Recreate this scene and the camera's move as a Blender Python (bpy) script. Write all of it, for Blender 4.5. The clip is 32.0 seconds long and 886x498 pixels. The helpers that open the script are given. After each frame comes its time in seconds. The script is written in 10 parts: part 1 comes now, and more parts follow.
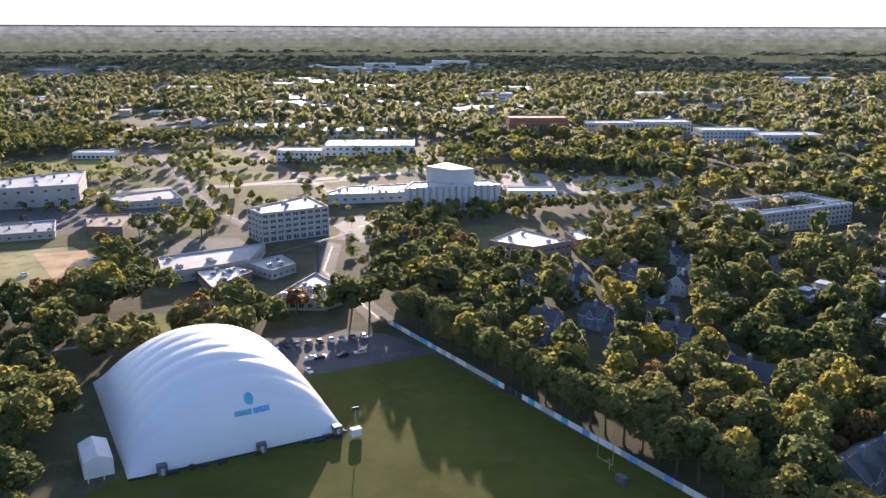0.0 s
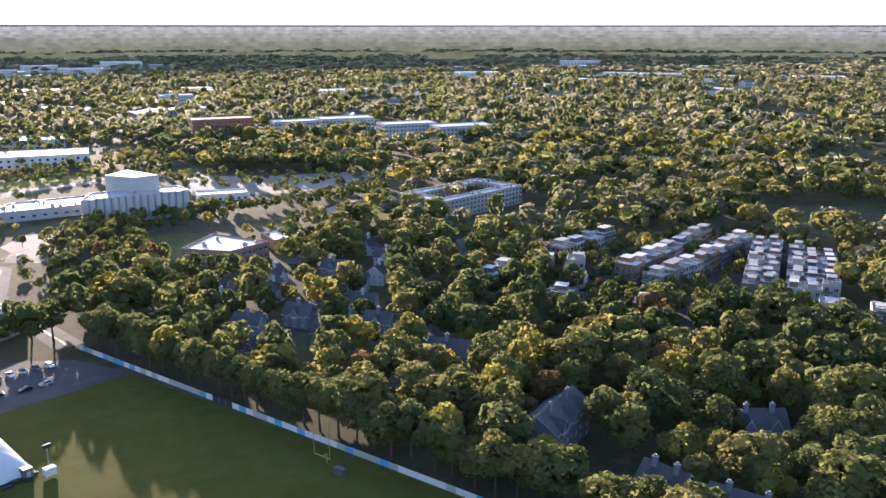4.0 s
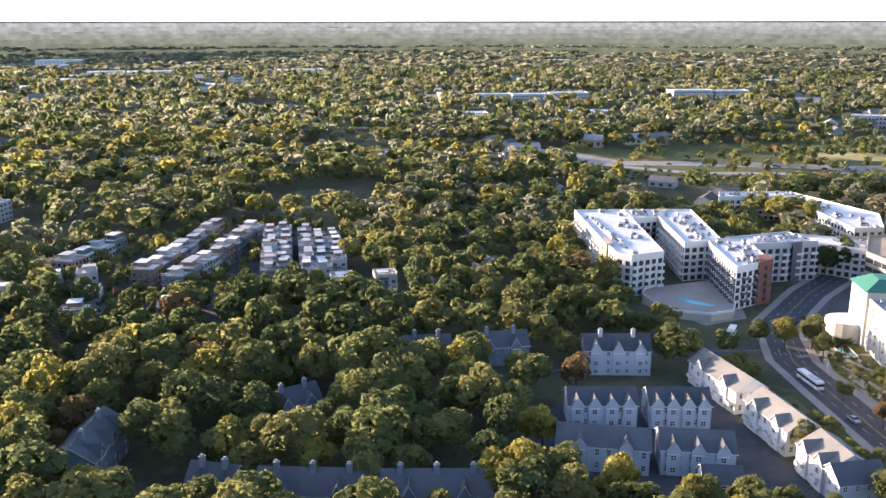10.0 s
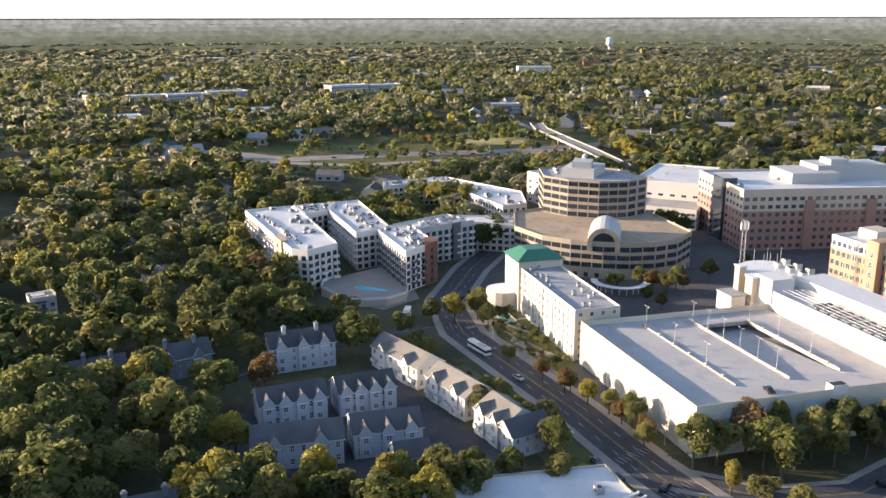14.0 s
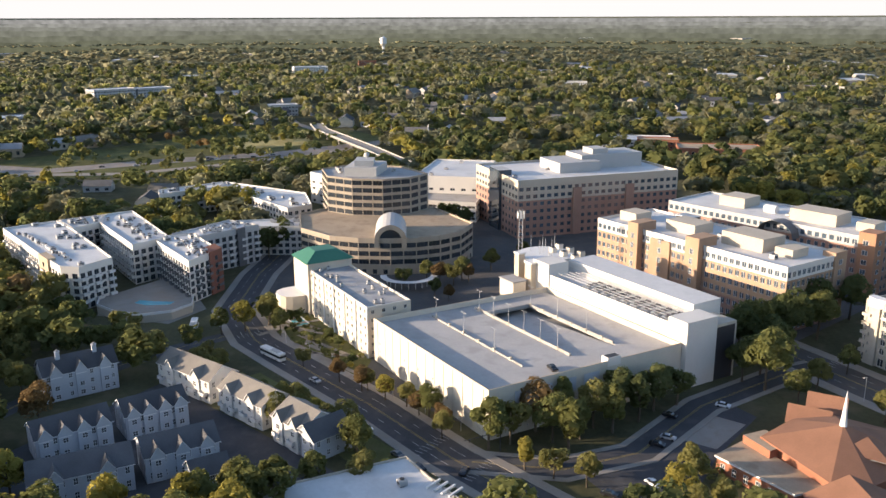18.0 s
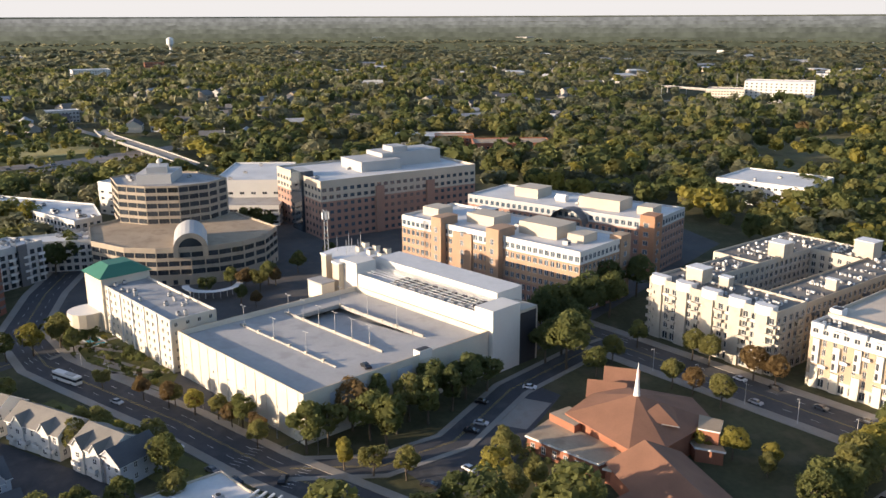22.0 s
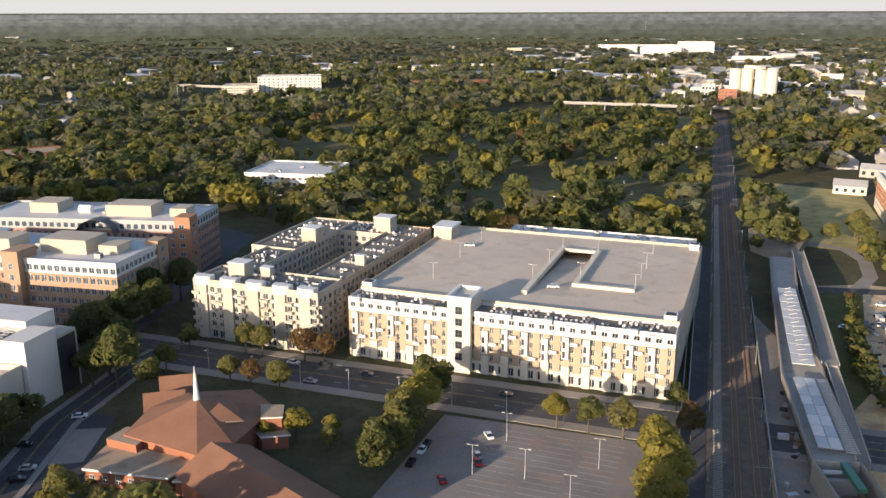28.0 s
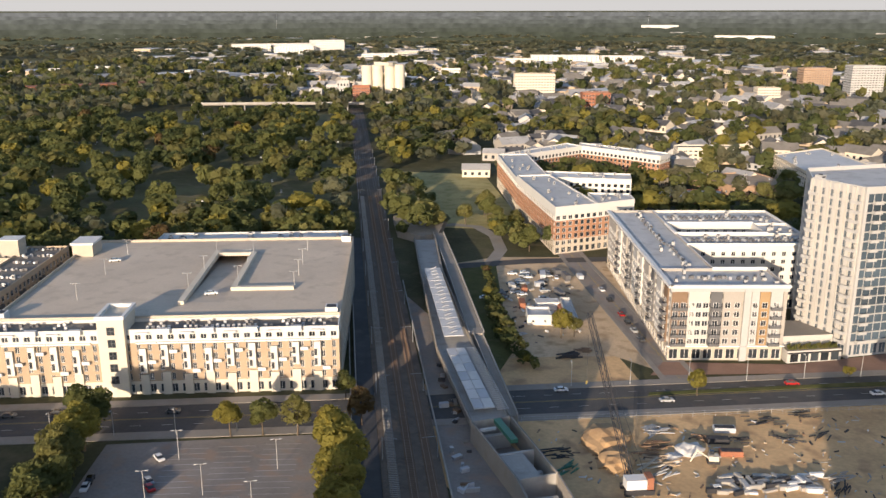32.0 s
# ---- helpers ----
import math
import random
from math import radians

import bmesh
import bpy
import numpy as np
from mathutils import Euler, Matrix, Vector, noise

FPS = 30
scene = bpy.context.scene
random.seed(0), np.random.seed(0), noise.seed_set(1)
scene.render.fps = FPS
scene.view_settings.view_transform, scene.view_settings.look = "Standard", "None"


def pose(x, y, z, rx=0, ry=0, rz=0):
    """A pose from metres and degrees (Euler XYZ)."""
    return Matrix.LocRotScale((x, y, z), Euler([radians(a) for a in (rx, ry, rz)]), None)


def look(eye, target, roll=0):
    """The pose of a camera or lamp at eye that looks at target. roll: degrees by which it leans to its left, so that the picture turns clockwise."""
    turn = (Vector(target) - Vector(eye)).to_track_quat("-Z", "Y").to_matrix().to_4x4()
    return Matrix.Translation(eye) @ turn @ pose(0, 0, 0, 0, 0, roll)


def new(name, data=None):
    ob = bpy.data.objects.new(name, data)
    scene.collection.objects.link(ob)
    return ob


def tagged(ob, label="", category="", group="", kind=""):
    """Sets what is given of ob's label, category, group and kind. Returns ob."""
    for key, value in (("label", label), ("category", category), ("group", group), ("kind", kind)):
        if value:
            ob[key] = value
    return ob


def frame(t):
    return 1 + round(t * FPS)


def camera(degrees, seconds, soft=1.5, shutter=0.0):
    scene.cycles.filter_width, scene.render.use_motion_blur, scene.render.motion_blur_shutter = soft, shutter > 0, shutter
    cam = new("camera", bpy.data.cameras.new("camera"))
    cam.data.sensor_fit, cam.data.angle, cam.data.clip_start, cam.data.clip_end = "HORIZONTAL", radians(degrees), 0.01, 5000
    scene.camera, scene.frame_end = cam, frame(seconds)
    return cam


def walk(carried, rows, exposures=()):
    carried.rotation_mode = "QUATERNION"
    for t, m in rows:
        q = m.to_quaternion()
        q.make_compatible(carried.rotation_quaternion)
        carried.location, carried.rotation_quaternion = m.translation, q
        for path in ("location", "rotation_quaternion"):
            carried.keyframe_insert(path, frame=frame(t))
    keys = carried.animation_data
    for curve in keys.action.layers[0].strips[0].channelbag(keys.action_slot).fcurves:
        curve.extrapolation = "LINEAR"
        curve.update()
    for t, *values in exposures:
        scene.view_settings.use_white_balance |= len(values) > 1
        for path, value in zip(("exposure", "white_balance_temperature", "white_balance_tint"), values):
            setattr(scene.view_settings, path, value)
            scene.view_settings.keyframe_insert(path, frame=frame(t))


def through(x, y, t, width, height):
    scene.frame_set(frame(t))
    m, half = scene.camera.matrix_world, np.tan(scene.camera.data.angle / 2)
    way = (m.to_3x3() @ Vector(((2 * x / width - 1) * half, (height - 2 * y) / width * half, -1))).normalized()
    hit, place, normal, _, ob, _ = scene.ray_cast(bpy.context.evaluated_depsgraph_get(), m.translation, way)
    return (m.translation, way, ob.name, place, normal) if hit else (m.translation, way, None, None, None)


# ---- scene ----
H = 115.0
cam = camera(54.48, 32.0)
PATH = [
    (0.0, pose(0, 0, H, 75.641, -0.162, 0.000)),
    (0.5, pose(0, 0, H, 75.633, -0.150, -2.710)),
    (1.0, pose(0, 0, H, 75.628, -0.134, -5.454)),
    (1.5, pose(0, 0, H, 75.633, -0.106, -8.179)),
    (2.0, pose(0, 0, H, 75.621, -0.095, -10.842)),
    (2.5, pose(0, 0, H, 75.606, -0.083, -13.513)),
    (3.0, pose(0, 0, H, 75.598, -0.080, -16.053)),
    (3.5, pose(0, 0, H, 75.592, -0.048, -18.342)),
    (5.5, pose(0, 0, H, 75.539, -0.000, -27.313)),
    (6.0, pose(0, 0, H, 75.516, 0.002, -29.565)),
    (6.5, pose(0, 0, H, 75.509, 0.013, -31.832)),
    (7.0, pose(0, 0, H, 75.494, 0.040, -34.099)),
    (7.5, pose(0, 0, H, 75.472, -0.007, -36.731)),
    (8.0, pose(0, 0, H, 75.453, 0.024, -39.618)),
    (8.5, pose(0, 0, H, 75.425, 0.010, -42.996)),
    (9.0, pose(0, 0, H, 75.397, 0.048, -46.495)),
    (9.5, pose(0, 0, H, 75.366, 0.061, -49.781)),
    (10.0, pose(0, 0, H, 75.346, 0.066, -52.999)),
    (10.5, pose(0, 0, H, 75.316, 0.100, -56.136)),
    (11.0, pose(0, 0, H, 75.315, 0.134, -59.171)),
    (11.5, pose(0, 0, H, 75.295, 0.120, -62.193)),
    (12.0, pose(0, 0, H, 75.260, 0.183, -65.229)),
    (12.5, pose(0, 0, H, 75.237, 0.193, -68.186)),
    (13.0, pose(0, 0, H, 75.191, 0.144, -70.842)),
    (13.5, pose(0, 0, H, 75.168, 0.154, -73.206)),
    (14.0, pose(0, 0, H, 75.128, 0.128, -75.115)),
    (14.5, pose(0, 0, H, 75.120, 0.142, -76.939)),
    (16.5, pose(0, 0, H, 75.064, 0.154, -83.859)),
    (17.0, pose(0, 0, H, 75.059, 0.175, -86.349)),
    (17.5, pose(0, 0, H, 75.066, 0.193, -87.946)),
    (18.0, pose(0, 0, H, 75.083, 0.188, -89.652)),
    (18.5, pose(0, 0, H, 75.092, 0.184, -91.810)),
    (19.0, pose(0, 0, H, 75.098, 0.181, -93.745)),
    (19.5, pose(0, 0, H, 75.094, 0.198, -94.584)),
    (20.0, pose(0, 0, H, 75.087, 0.176, -96.554)),
    (20.5, pose(0, 0, H, 75.071, 0.179, -97.669)),
    (21.0, pose(0, 0, H, 75.053, 0.212, -99.156)),
    (21.5, pose(0, 0, H, 75.036, 0.194, -100.838)),
    (22.0, pose(0, 0, H, 75.014, 0.204, -102.932)),
    (22.5, pose(0, 0, H, 75.010, 0.213, -105.315)),
    (23.0, pose(0, 0, H, 75.002, 0.130, -108.070)),
    (23.5, pose(0, 0, H, 74.968, 0.129, -111.247)),
    (24.0, pose(0, 0, H, 74.945, 0.212, -114.249)),
    (24.5, pose(0, 0, H, 74.919, 0.182, -117.045)),
    (25.0, pose(0, 0, H, 74.901, 0.214, -119.856)),
    (25.5, pose(0, 0, H, 74.897, 0.189, -122.646)),
    (26.0, pose(0, 0, H, 74.869, 0.156, -125.412)),
    (26.5, pose(0, 0, H, 74.837, 0.227, -127.885)),
    (28.5, pose(0, 0, H, 74.781, 0.133, -137.031)),
    (29.0, pose(0, 0, H, 74.756, 0.151, -141.042)),
    (29.5, pose(0, 0, H, 74.744, 0.124, -144.423)),
    (30.0, pose(0, 0, H, 74.731, 0.079, -146.799)),
    (30.5, pose(0, 0, H, 74.731, 0.108, -149.111)),
    (31.0, pose(0, 0, H, 74.728, 0.104, -151.642)),
    (31.5, pose(0, 0, H, 74.716, 0.132, -154.646)),
    (32.0, pose(0, 0, H, 74.696, 0.082, -157.374)),
]
EXPOSURE = [(0.0, 1.6, 6350, 24), (4.0, 1.92, 6250, 25), (7.5, 2.3, 6250, 26), (10.0, 2.12, 6500, 23), (13.0, 1.75, 6900, 19), (21.0, 1.22, 7000, 16), (26.0, 1.02, 6950, 16), (29.0, 1.02, 6950, 16), (32.0, 0.78, 6950, 15)]
walk(cam, PATH, EXPOSURE)

# ---- sky and sun ----
SUN_AZ, SUN_EL = radians(-4.0), radians(9.5)  # azimuth clockwise from +y
world = bpy.data.worlds.new("sky")
scene.world = world
world.use_nodes = True
wn = world.node_tree.nodes
sky_tex = wn.new("ShaderNodeTexSky")
sky_tex.sky_type = "NISHITA"
sky_tex.sun_disc = False
sky_tex.sun_elevation, sky_tex.sun_rotation = SUN_EL, SUN_AZ
sky_tex.air_density, sky_tex.dust_density, sky_tex.ozone_density = 1.0, 1.2, 2.0
wn["Background"].inputs["Strength"].default_value = 0.135
cool = wn.new("ShaderNodeMix")
cool.data_type, cool.blend_type = "RGBA", "MULTIPLY"
cool.inputs[0].default_value = 1.0
cool.inputs[7].default_value = (0.97, 1.0, 1.07, 1)
world.node_tree.links.new(sky_tex.outputs["Color"], cool.inputs[6])
world.node_tree.links.new(cool.outputs[2], wn["Background"].inputs["Color"])
sun = new("sun", bpy.data.lights.new("sun", "SUN"))
sun.data.energy, sun.data.angle, sun.data.color = 4.1, radians(0.6), (1.0, 0.85, 0.66)
toward = Vector((math.sin(SUN_AZ) * math.cos(SUN_EL), math.cos(SUN_AZ) * math.cos(SUN_EL), math.sin(SUN_EL)))
sun.matrix_world = look(toward * 500, (0, 0, 0))


# emissive ring closing the horizon with painted pale haze, far behind everything else
hz = bpy.data.materials.new("horizon_haze_glow")
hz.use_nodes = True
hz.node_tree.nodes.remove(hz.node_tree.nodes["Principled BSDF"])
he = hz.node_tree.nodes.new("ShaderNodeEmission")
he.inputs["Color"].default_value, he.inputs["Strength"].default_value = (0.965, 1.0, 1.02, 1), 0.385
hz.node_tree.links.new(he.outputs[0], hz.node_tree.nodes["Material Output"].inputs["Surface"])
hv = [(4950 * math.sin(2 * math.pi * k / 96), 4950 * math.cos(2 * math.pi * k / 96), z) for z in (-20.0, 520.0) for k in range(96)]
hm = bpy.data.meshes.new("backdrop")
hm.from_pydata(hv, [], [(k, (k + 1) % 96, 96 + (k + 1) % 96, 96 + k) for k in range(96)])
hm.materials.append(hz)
tagged(new("backdrop", hm), "glowing backdrop of pale hazy sky above the far horizon", "sky", kind="structure")
# far wooded ridges that glow; haze is painted in as paler emission
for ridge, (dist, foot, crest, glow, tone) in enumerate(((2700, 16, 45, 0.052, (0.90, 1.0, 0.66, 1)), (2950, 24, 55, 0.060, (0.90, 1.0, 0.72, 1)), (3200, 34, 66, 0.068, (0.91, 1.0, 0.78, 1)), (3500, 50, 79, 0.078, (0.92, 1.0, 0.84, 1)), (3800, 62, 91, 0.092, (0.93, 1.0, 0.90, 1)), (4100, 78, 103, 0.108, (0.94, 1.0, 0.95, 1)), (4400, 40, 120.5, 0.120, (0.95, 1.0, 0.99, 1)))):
    hd = bpy.data.materials.new("far_ridge_haze_glow")
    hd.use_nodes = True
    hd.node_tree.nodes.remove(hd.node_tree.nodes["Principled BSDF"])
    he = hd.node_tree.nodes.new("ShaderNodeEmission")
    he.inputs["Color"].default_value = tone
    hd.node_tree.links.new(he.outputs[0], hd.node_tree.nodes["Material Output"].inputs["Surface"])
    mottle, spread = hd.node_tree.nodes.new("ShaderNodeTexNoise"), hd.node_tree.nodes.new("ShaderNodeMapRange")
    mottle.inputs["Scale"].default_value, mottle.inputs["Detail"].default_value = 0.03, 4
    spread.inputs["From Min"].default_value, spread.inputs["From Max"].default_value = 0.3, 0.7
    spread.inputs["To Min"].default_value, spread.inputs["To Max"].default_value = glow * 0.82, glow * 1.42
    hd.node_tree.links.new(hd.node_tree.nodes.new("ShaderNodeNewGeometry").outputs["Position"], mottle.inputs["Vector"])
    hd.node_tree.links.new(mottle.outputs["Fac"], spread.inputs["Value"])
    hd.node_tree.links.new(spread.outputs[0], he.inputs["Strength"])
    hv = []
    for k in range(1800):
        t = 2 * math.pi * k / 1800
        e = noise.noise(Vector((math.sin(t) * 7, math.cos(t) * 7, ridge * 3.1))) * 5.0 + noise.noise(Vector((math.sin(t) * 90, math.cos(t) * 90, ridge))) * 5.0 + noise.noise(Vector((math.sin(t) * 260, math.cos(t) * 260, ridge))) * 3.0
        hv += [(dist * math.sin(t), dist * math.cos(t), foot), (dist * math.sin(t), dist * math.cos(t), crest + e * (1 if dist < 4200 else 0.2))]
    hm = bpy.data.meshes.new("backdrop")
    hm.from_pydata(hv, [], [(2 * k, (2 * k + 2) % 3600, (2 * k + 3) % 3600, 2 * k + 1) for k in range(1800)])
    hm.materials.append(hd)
    tagged(new("backdrop", hm), "glowing wooded ridge far off, haze painted in its grey-green", "distance", kind="structure")


# ---- materials ----
def material(name, color, rough=0.8, var=0.15, scale=1.0, metal=0.0, bump=0.0, fine=8.0, rnd=0.0, rust=None, spec=0.3):
    """Principled surface with two scales of colour variation in world metres, bump, and an optional stain colour."""
    m = bpy.data.materials.new(name)
    m.use_nodes = True
    nt = m.node_tree
    p = nt.nodes["Principled BSDF"]
    p.inputs["Roughness"].default_value, p.inputs["Metallic"].default_value = rough, metal
    p.inputs["Specular IOR Level"].default_value = spec
    geo = nt.nodes.new("ShaderNodeNewGeometry")

    def tex(s, detail):
        n = nt.nodes.new("ShaderNodeTexNoise")
        n.inputs["Scale"].default_value, n.inputs["Detail"].default_value = s, detail
        nt.links.new(geo.outputs["Position"], n.inputs["Vector"])
        return n

    big, small = tex(scale * 0.12, 4), tex(scale * fine * 0.25, 3)
    val = nt.nodes.new("ShaderNodeMath")
    val.operation = "MULTIPLY_ADD"
    nt.links.new(small.outputs["Fac"], val.inputs[0])
    val.inputs[1].default_value = 0.5
    nt.links.new(big.outputs["Fac"], val.inputs[2])
    ramp = nt.nodes.new("ShaderNodeMapRange")
    ramp.inputs["From Min"].default_value, ramp.inputs["From Max"].default_value = 0.45, 1.05
    ramp.inputs["To Min"].default_value, ramp.inputs["To Max"].default_value = 1 - var, 1 + var
    nt.links.new(val.outputs[0], ramp.inputs["Value"])
    mul = nt.nodes.new("ShaderNodeMix")
    mul.data_type, mul.blend_type = "RGBA", "MULTIPLY"
    mul.inputs[0].default_value = 1.0
    mul.inputs[6].default_value = (*color, 1)
    last = ramp.outputs[0]
    if rnd:
        info = nt.nodes.new("ShaderNodeObjectInfo")
        r2 = nt.nodes.new("ShaderNodeMapRange")
        r2.inputs["To Min"].default_value, r2.inputs["To Max"].default_value = 1 - rnd, 1 + rnd
        nt.links.new(info.outputs["Random"], r2.inputs["Value"])
        mm = nt.nodes.new("ShaderNodeMath")
        mm.operation = "MULTIPLY"
        nt.links.new(last, mm.inputs[0])
        nt.links.new(r2.outputs[0], mm.inputs[1])
        last = mm.outputs[0]
    nt.links.new(last, mul.inputs[7])
    out = mul.outputs[2]
    if rust:
        st = tex(scale * 0.35, 6)
        mr = nt.nodes.new("ShaderNodeMapRange")
        mr.inputs["From Min"].default_value, mr.inputs["From Max"].default_value = 0.52, 0.68
        nt.links.new(st.outputs["Fac"], mr.inputs["Value"])
        mx = nt.nodes.new("ShaderNodeMix")
        mx.data_type = "RGBA"
        mx.inputs[7].default_value = (*rust, 1)
        nt.links.new(mr.outputs[0], mx.inputs[0])
        nt.links.new(out, mx.inputs[6])
        out = mx.outputs[2]
    nt.links.new(out, p.inputs["Base Color"])
    if bump:
        b = nt.nodes.new("ShaderNodeBump")
        b.inputs["Strength"].default_value, b.inputs["Distance"].default_value = bump, 0.2
        nt.links.new(small.outputs["Fac"], b.inputs["Height"])
        nt.links.new(b.outputs[0], p.inputs["Normal"])
    return m


def foliage(name, dark, light, clump=0.2, through=0.62):
    """Leaves: diffuse plus translucent, with leaf to leaf and crown to crown variation."""
    m = bpy.data.materials.new(name)
    m.use_nodes = True
    nt = m.node_tree
    nt.nodes.remove(nt.nodes["Principled BSDF"])
    geo = nt.nodes.new("ShaderNodeNewGeometry")
    n = nt.nodes.new("ShaderNodeTexNoise")
    n.inputs["Scale"].default_value, n.inputs["Detail"].default_value = 0.06, 3
    nt.links.new(geo.outputs["Position"], n.inputs["Vector"])
    a = nt.nodes.new("ShaderNodeMath")
    a.operation = "MULTIPLY_ADD"
    a.inputs[1].default_value = clump
    nt.links.new(geo.outputs["Random Per Island"], a.inputs[0])
    n2 = nt.nodes.new("ShaderNodeTexNoise")
    n2.inputs["Scale"].default_value, n2.inputs["Detail"].default_value = 0.006, 4
    nt.links.new(geo.outputs["Position"], n2.inputs["Vector"])
    av = nt.nodes.new("ShaderNodeMath")
    av.operation = "MULTIPLY_ADD"
    av.inputs[1].default_value = 1.3
    nt.links.new(n2.outputs["Fac"], av.inputs[0])
    nt.links.new(n.outputs["Fac"], av.inputs[2])
    mr = nt.nodes.new("ShaderNodeMapRange")
    mr.inputs["From Min"].default_value, mr.inputs["From Max"].default_value = 0.85, 1.45
    mr.inputs["To Max"].default_value = 1 - clump
    nt.links.new(av.outputs[0], mr.inputs["Value"])
    nt.links.new(mr.outputs[0], a.inputs[2])
    mx = nt.nodes.new("ShaderNodeMix")
    mx.data_type = "RGBA"
    mx.inputs[6].default_value, mx.inputs[7].default_value = (*dark, 1), (*light, 1)
    nt.links.new(a.outputs[0], mx.inputs[0])
    d, t = nt.nodes.new("ShaderNodeBsdfDiffuse"), nt.nodes.new("ShaderNodeBsdfTranslucent")
    mix = nt.nodes.new("ShaderNodeMixShader")
    mix.inputs[0].default_value = through
    for s in (d, t):
        nt.links.new(mx.outputs[2], s.inputs["Color"])
    nt.links.new(d.outputs[0], mix.inputs[1])
    nt.links.new(t.outputs[0], mix.inputs[2])
    nt.links.new(mix.outputs[0], nt.nodes["Material Output"].inputs["Surface"])
    return m


def glass(name, color, rough=0.06):
    m = material(name, color, rough, 0.25, 1.0, spec=0.9, rnd=0.35)
    return m


M_LEAF = [
    foliage("leaf_deep_green", (0.086, 0.104, 0.044), (0.172, 0.192, 0.080)),
    foliage("leaf_green", (0.122, 0.134, 0.052), (0.240, 0.246, 0.092)),
    foliage("leaf_olive", (0.162, 0.156, 0.060), (0.290, 0.272, 0.102)),
    foliage("leaf_yellow_green", (0.235, 0.212, 0.058), (0.40, 0.345, 0.092)),
    foliage("leaf_rust", (0.160, 0.112, 0.056), (0.255, 0.172, 0.082)),
]
# leaves for far woods: aerial haze put in as paler, greyer colour
M_LEAF_HAZED = [
    foliage("leaf_hazed_grey_green", (0.145, 0.152, 0.100), (0.235, 0.240, 0.150), through=0.72),
    foliage("leaf_hazed_green", (0.175, 0.178, 0.112), (0.285, 0.280, 0.165), through=0.72),
    foliage("leaf_hazed_olive", (0.205, 0.195, 0.120), (0.325, 0.300, 0.180), through=0.72),
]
M_BARK = material("bark", (0.11, 0.085, 0.06), 0.95, 0.3, 2, bump=0.3)
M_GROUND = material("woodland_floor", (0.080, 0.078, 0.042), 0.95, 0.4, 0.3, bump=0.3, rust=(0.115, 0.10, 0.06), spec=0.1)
M_GRASS = material("grass", (0.105, 0.108, 0.042), 0.95, 0.35, 0.5, bump=0.3, rust=(0.14, 0.13, 0.06), spec=0.08)
M_TURF = material("turf", (0.082, 0.086, 0.018), 0.95, 0.24, 0.35, bump=0.2, fine=3, rust=(0.095, 0.092, 0.026), spec=0.05)
M_DRY = material("dry_grass", (0.37, 0.32, 0.15), 0.95, 0.3, 0.4, bump=0.3, rust=(0.25, 0.235, 0.095), spec=0.08)
# yellow-green brightened to stand in for low sun through the grass
M_MEADOW_LIT = material("sunlight_painted_meadow", (0.215, 0.205, 0.055), 0.95, 0.25, 0.4, bump=0.3, rust=(0.17, 0.17, 0.05), spec=0.05)
M_DIRT = material("bare_earth", (0.60, 0.40, 0.215), 0.95, 0.28, 0.4, bump=0.15, rust=(0.40, 0.26, 0.15), spec=0.08)
M_ASPH = material("asphalt", (0.062, 0.062, 0.066), 0.88, 0.25, 0.5, bump=0.15, rust=(0.085, 0.083, 0.082))
M_ASPH2 = material("worn_asphalt", (0.088, 0.086, 0.084), 0.9, 0.25, 0.5, bump=0.15, rust=(0.115, 0.10, 0.09), spec=0.2)
M_CONC = material("concrete", (0.36, 0.345, 0.32), 0.85, 0.14, 0.6, bump=0.1, rust=(0.29, 0.275, 0.25))
M_PAVE = material("pavement_concrete", (0.27, 0.245, 0.215), 0.9, 0.16, 0.8, bump=0.1, rust=(0.26, 0.225, 0.19))
M_PAINT = material("road_paint", (0.50, 0.49, 0.47), 0.7, 0.3, 1.0)
M_YEL = material("yellow_paint", (0.40, 0.29, 0.08), 0.6, 0.3)
M_WHITE = material("white_stucco", (0.62, 0.595, 0.55), 0.8, 0.06, 0.6)
M_ROOFW = material("white_membrane", (0.58, 0.572, 0.56), 0.6, 0.12, 0.5, rust=(0.53, 0.525, 0.51))
M_ROOFG = material("grey_membrane", (0.33, 0.33, 0.33), 0.75, 0.14, 0.6, rust=(0.26, 0.255, 0.25))
M_ROOFD = material("brown_grey_roofing", (0.21, 0.19, 0.165), 0.9, 0.18, 0.6, bump=0.2, rust=(0.155, 0.14, 0.125))
M_ROOFT = material("tan_gravel_roof", (0.38, 0.29, 0.20), 0.9, 0.18, 0.6, bump=0.2, rust=(0.30, 0.22, 0.15))
M_SHING = material("grey_shingles", (0.085, 0.085, 0.09), 0.9, 0.2, 1.5, bump=0.2, rnd=0.15)
M_SHINGT = material("taupe_shingles", (0.19, 0.175, 0.155), 0.9, 0.2, 1.5, bump=0.2, rnd=0.1)
M_RUST_ROOF = material("terracotta_shingles", (0.235, 0.118, 0.074), 0.85, 0.16, 1.2, bump=0.2)
M_BRICK = material("red_brick", (0.30, 0.125, 0.075), 0.9, 0.16, 1.0, bump=0.15)
M_BRICKO = material("orange_brick", (0.37, 0.248, 0.168), 0.9, 0.14, 1.0, bump=0.15)
M_BRICKD = material("mauve_brick", (0.32, 0.195, 0.15), 0.9, 0.14, 1.0, bump=0.15)
M_DECK = material("pale_deck_concrete", (0.40, 0.385, 0.37), 0.85, 0.12, 0.5, bump=0.1, rust=(0.34, 0.325, 0.31))
M_DECKT = material("tan_deck_concrete", (0.56, 0.47, 0.375), 0.85, 0.12, 0.5, bump=0.1, rust=(0.48, 0.40, 0.315))
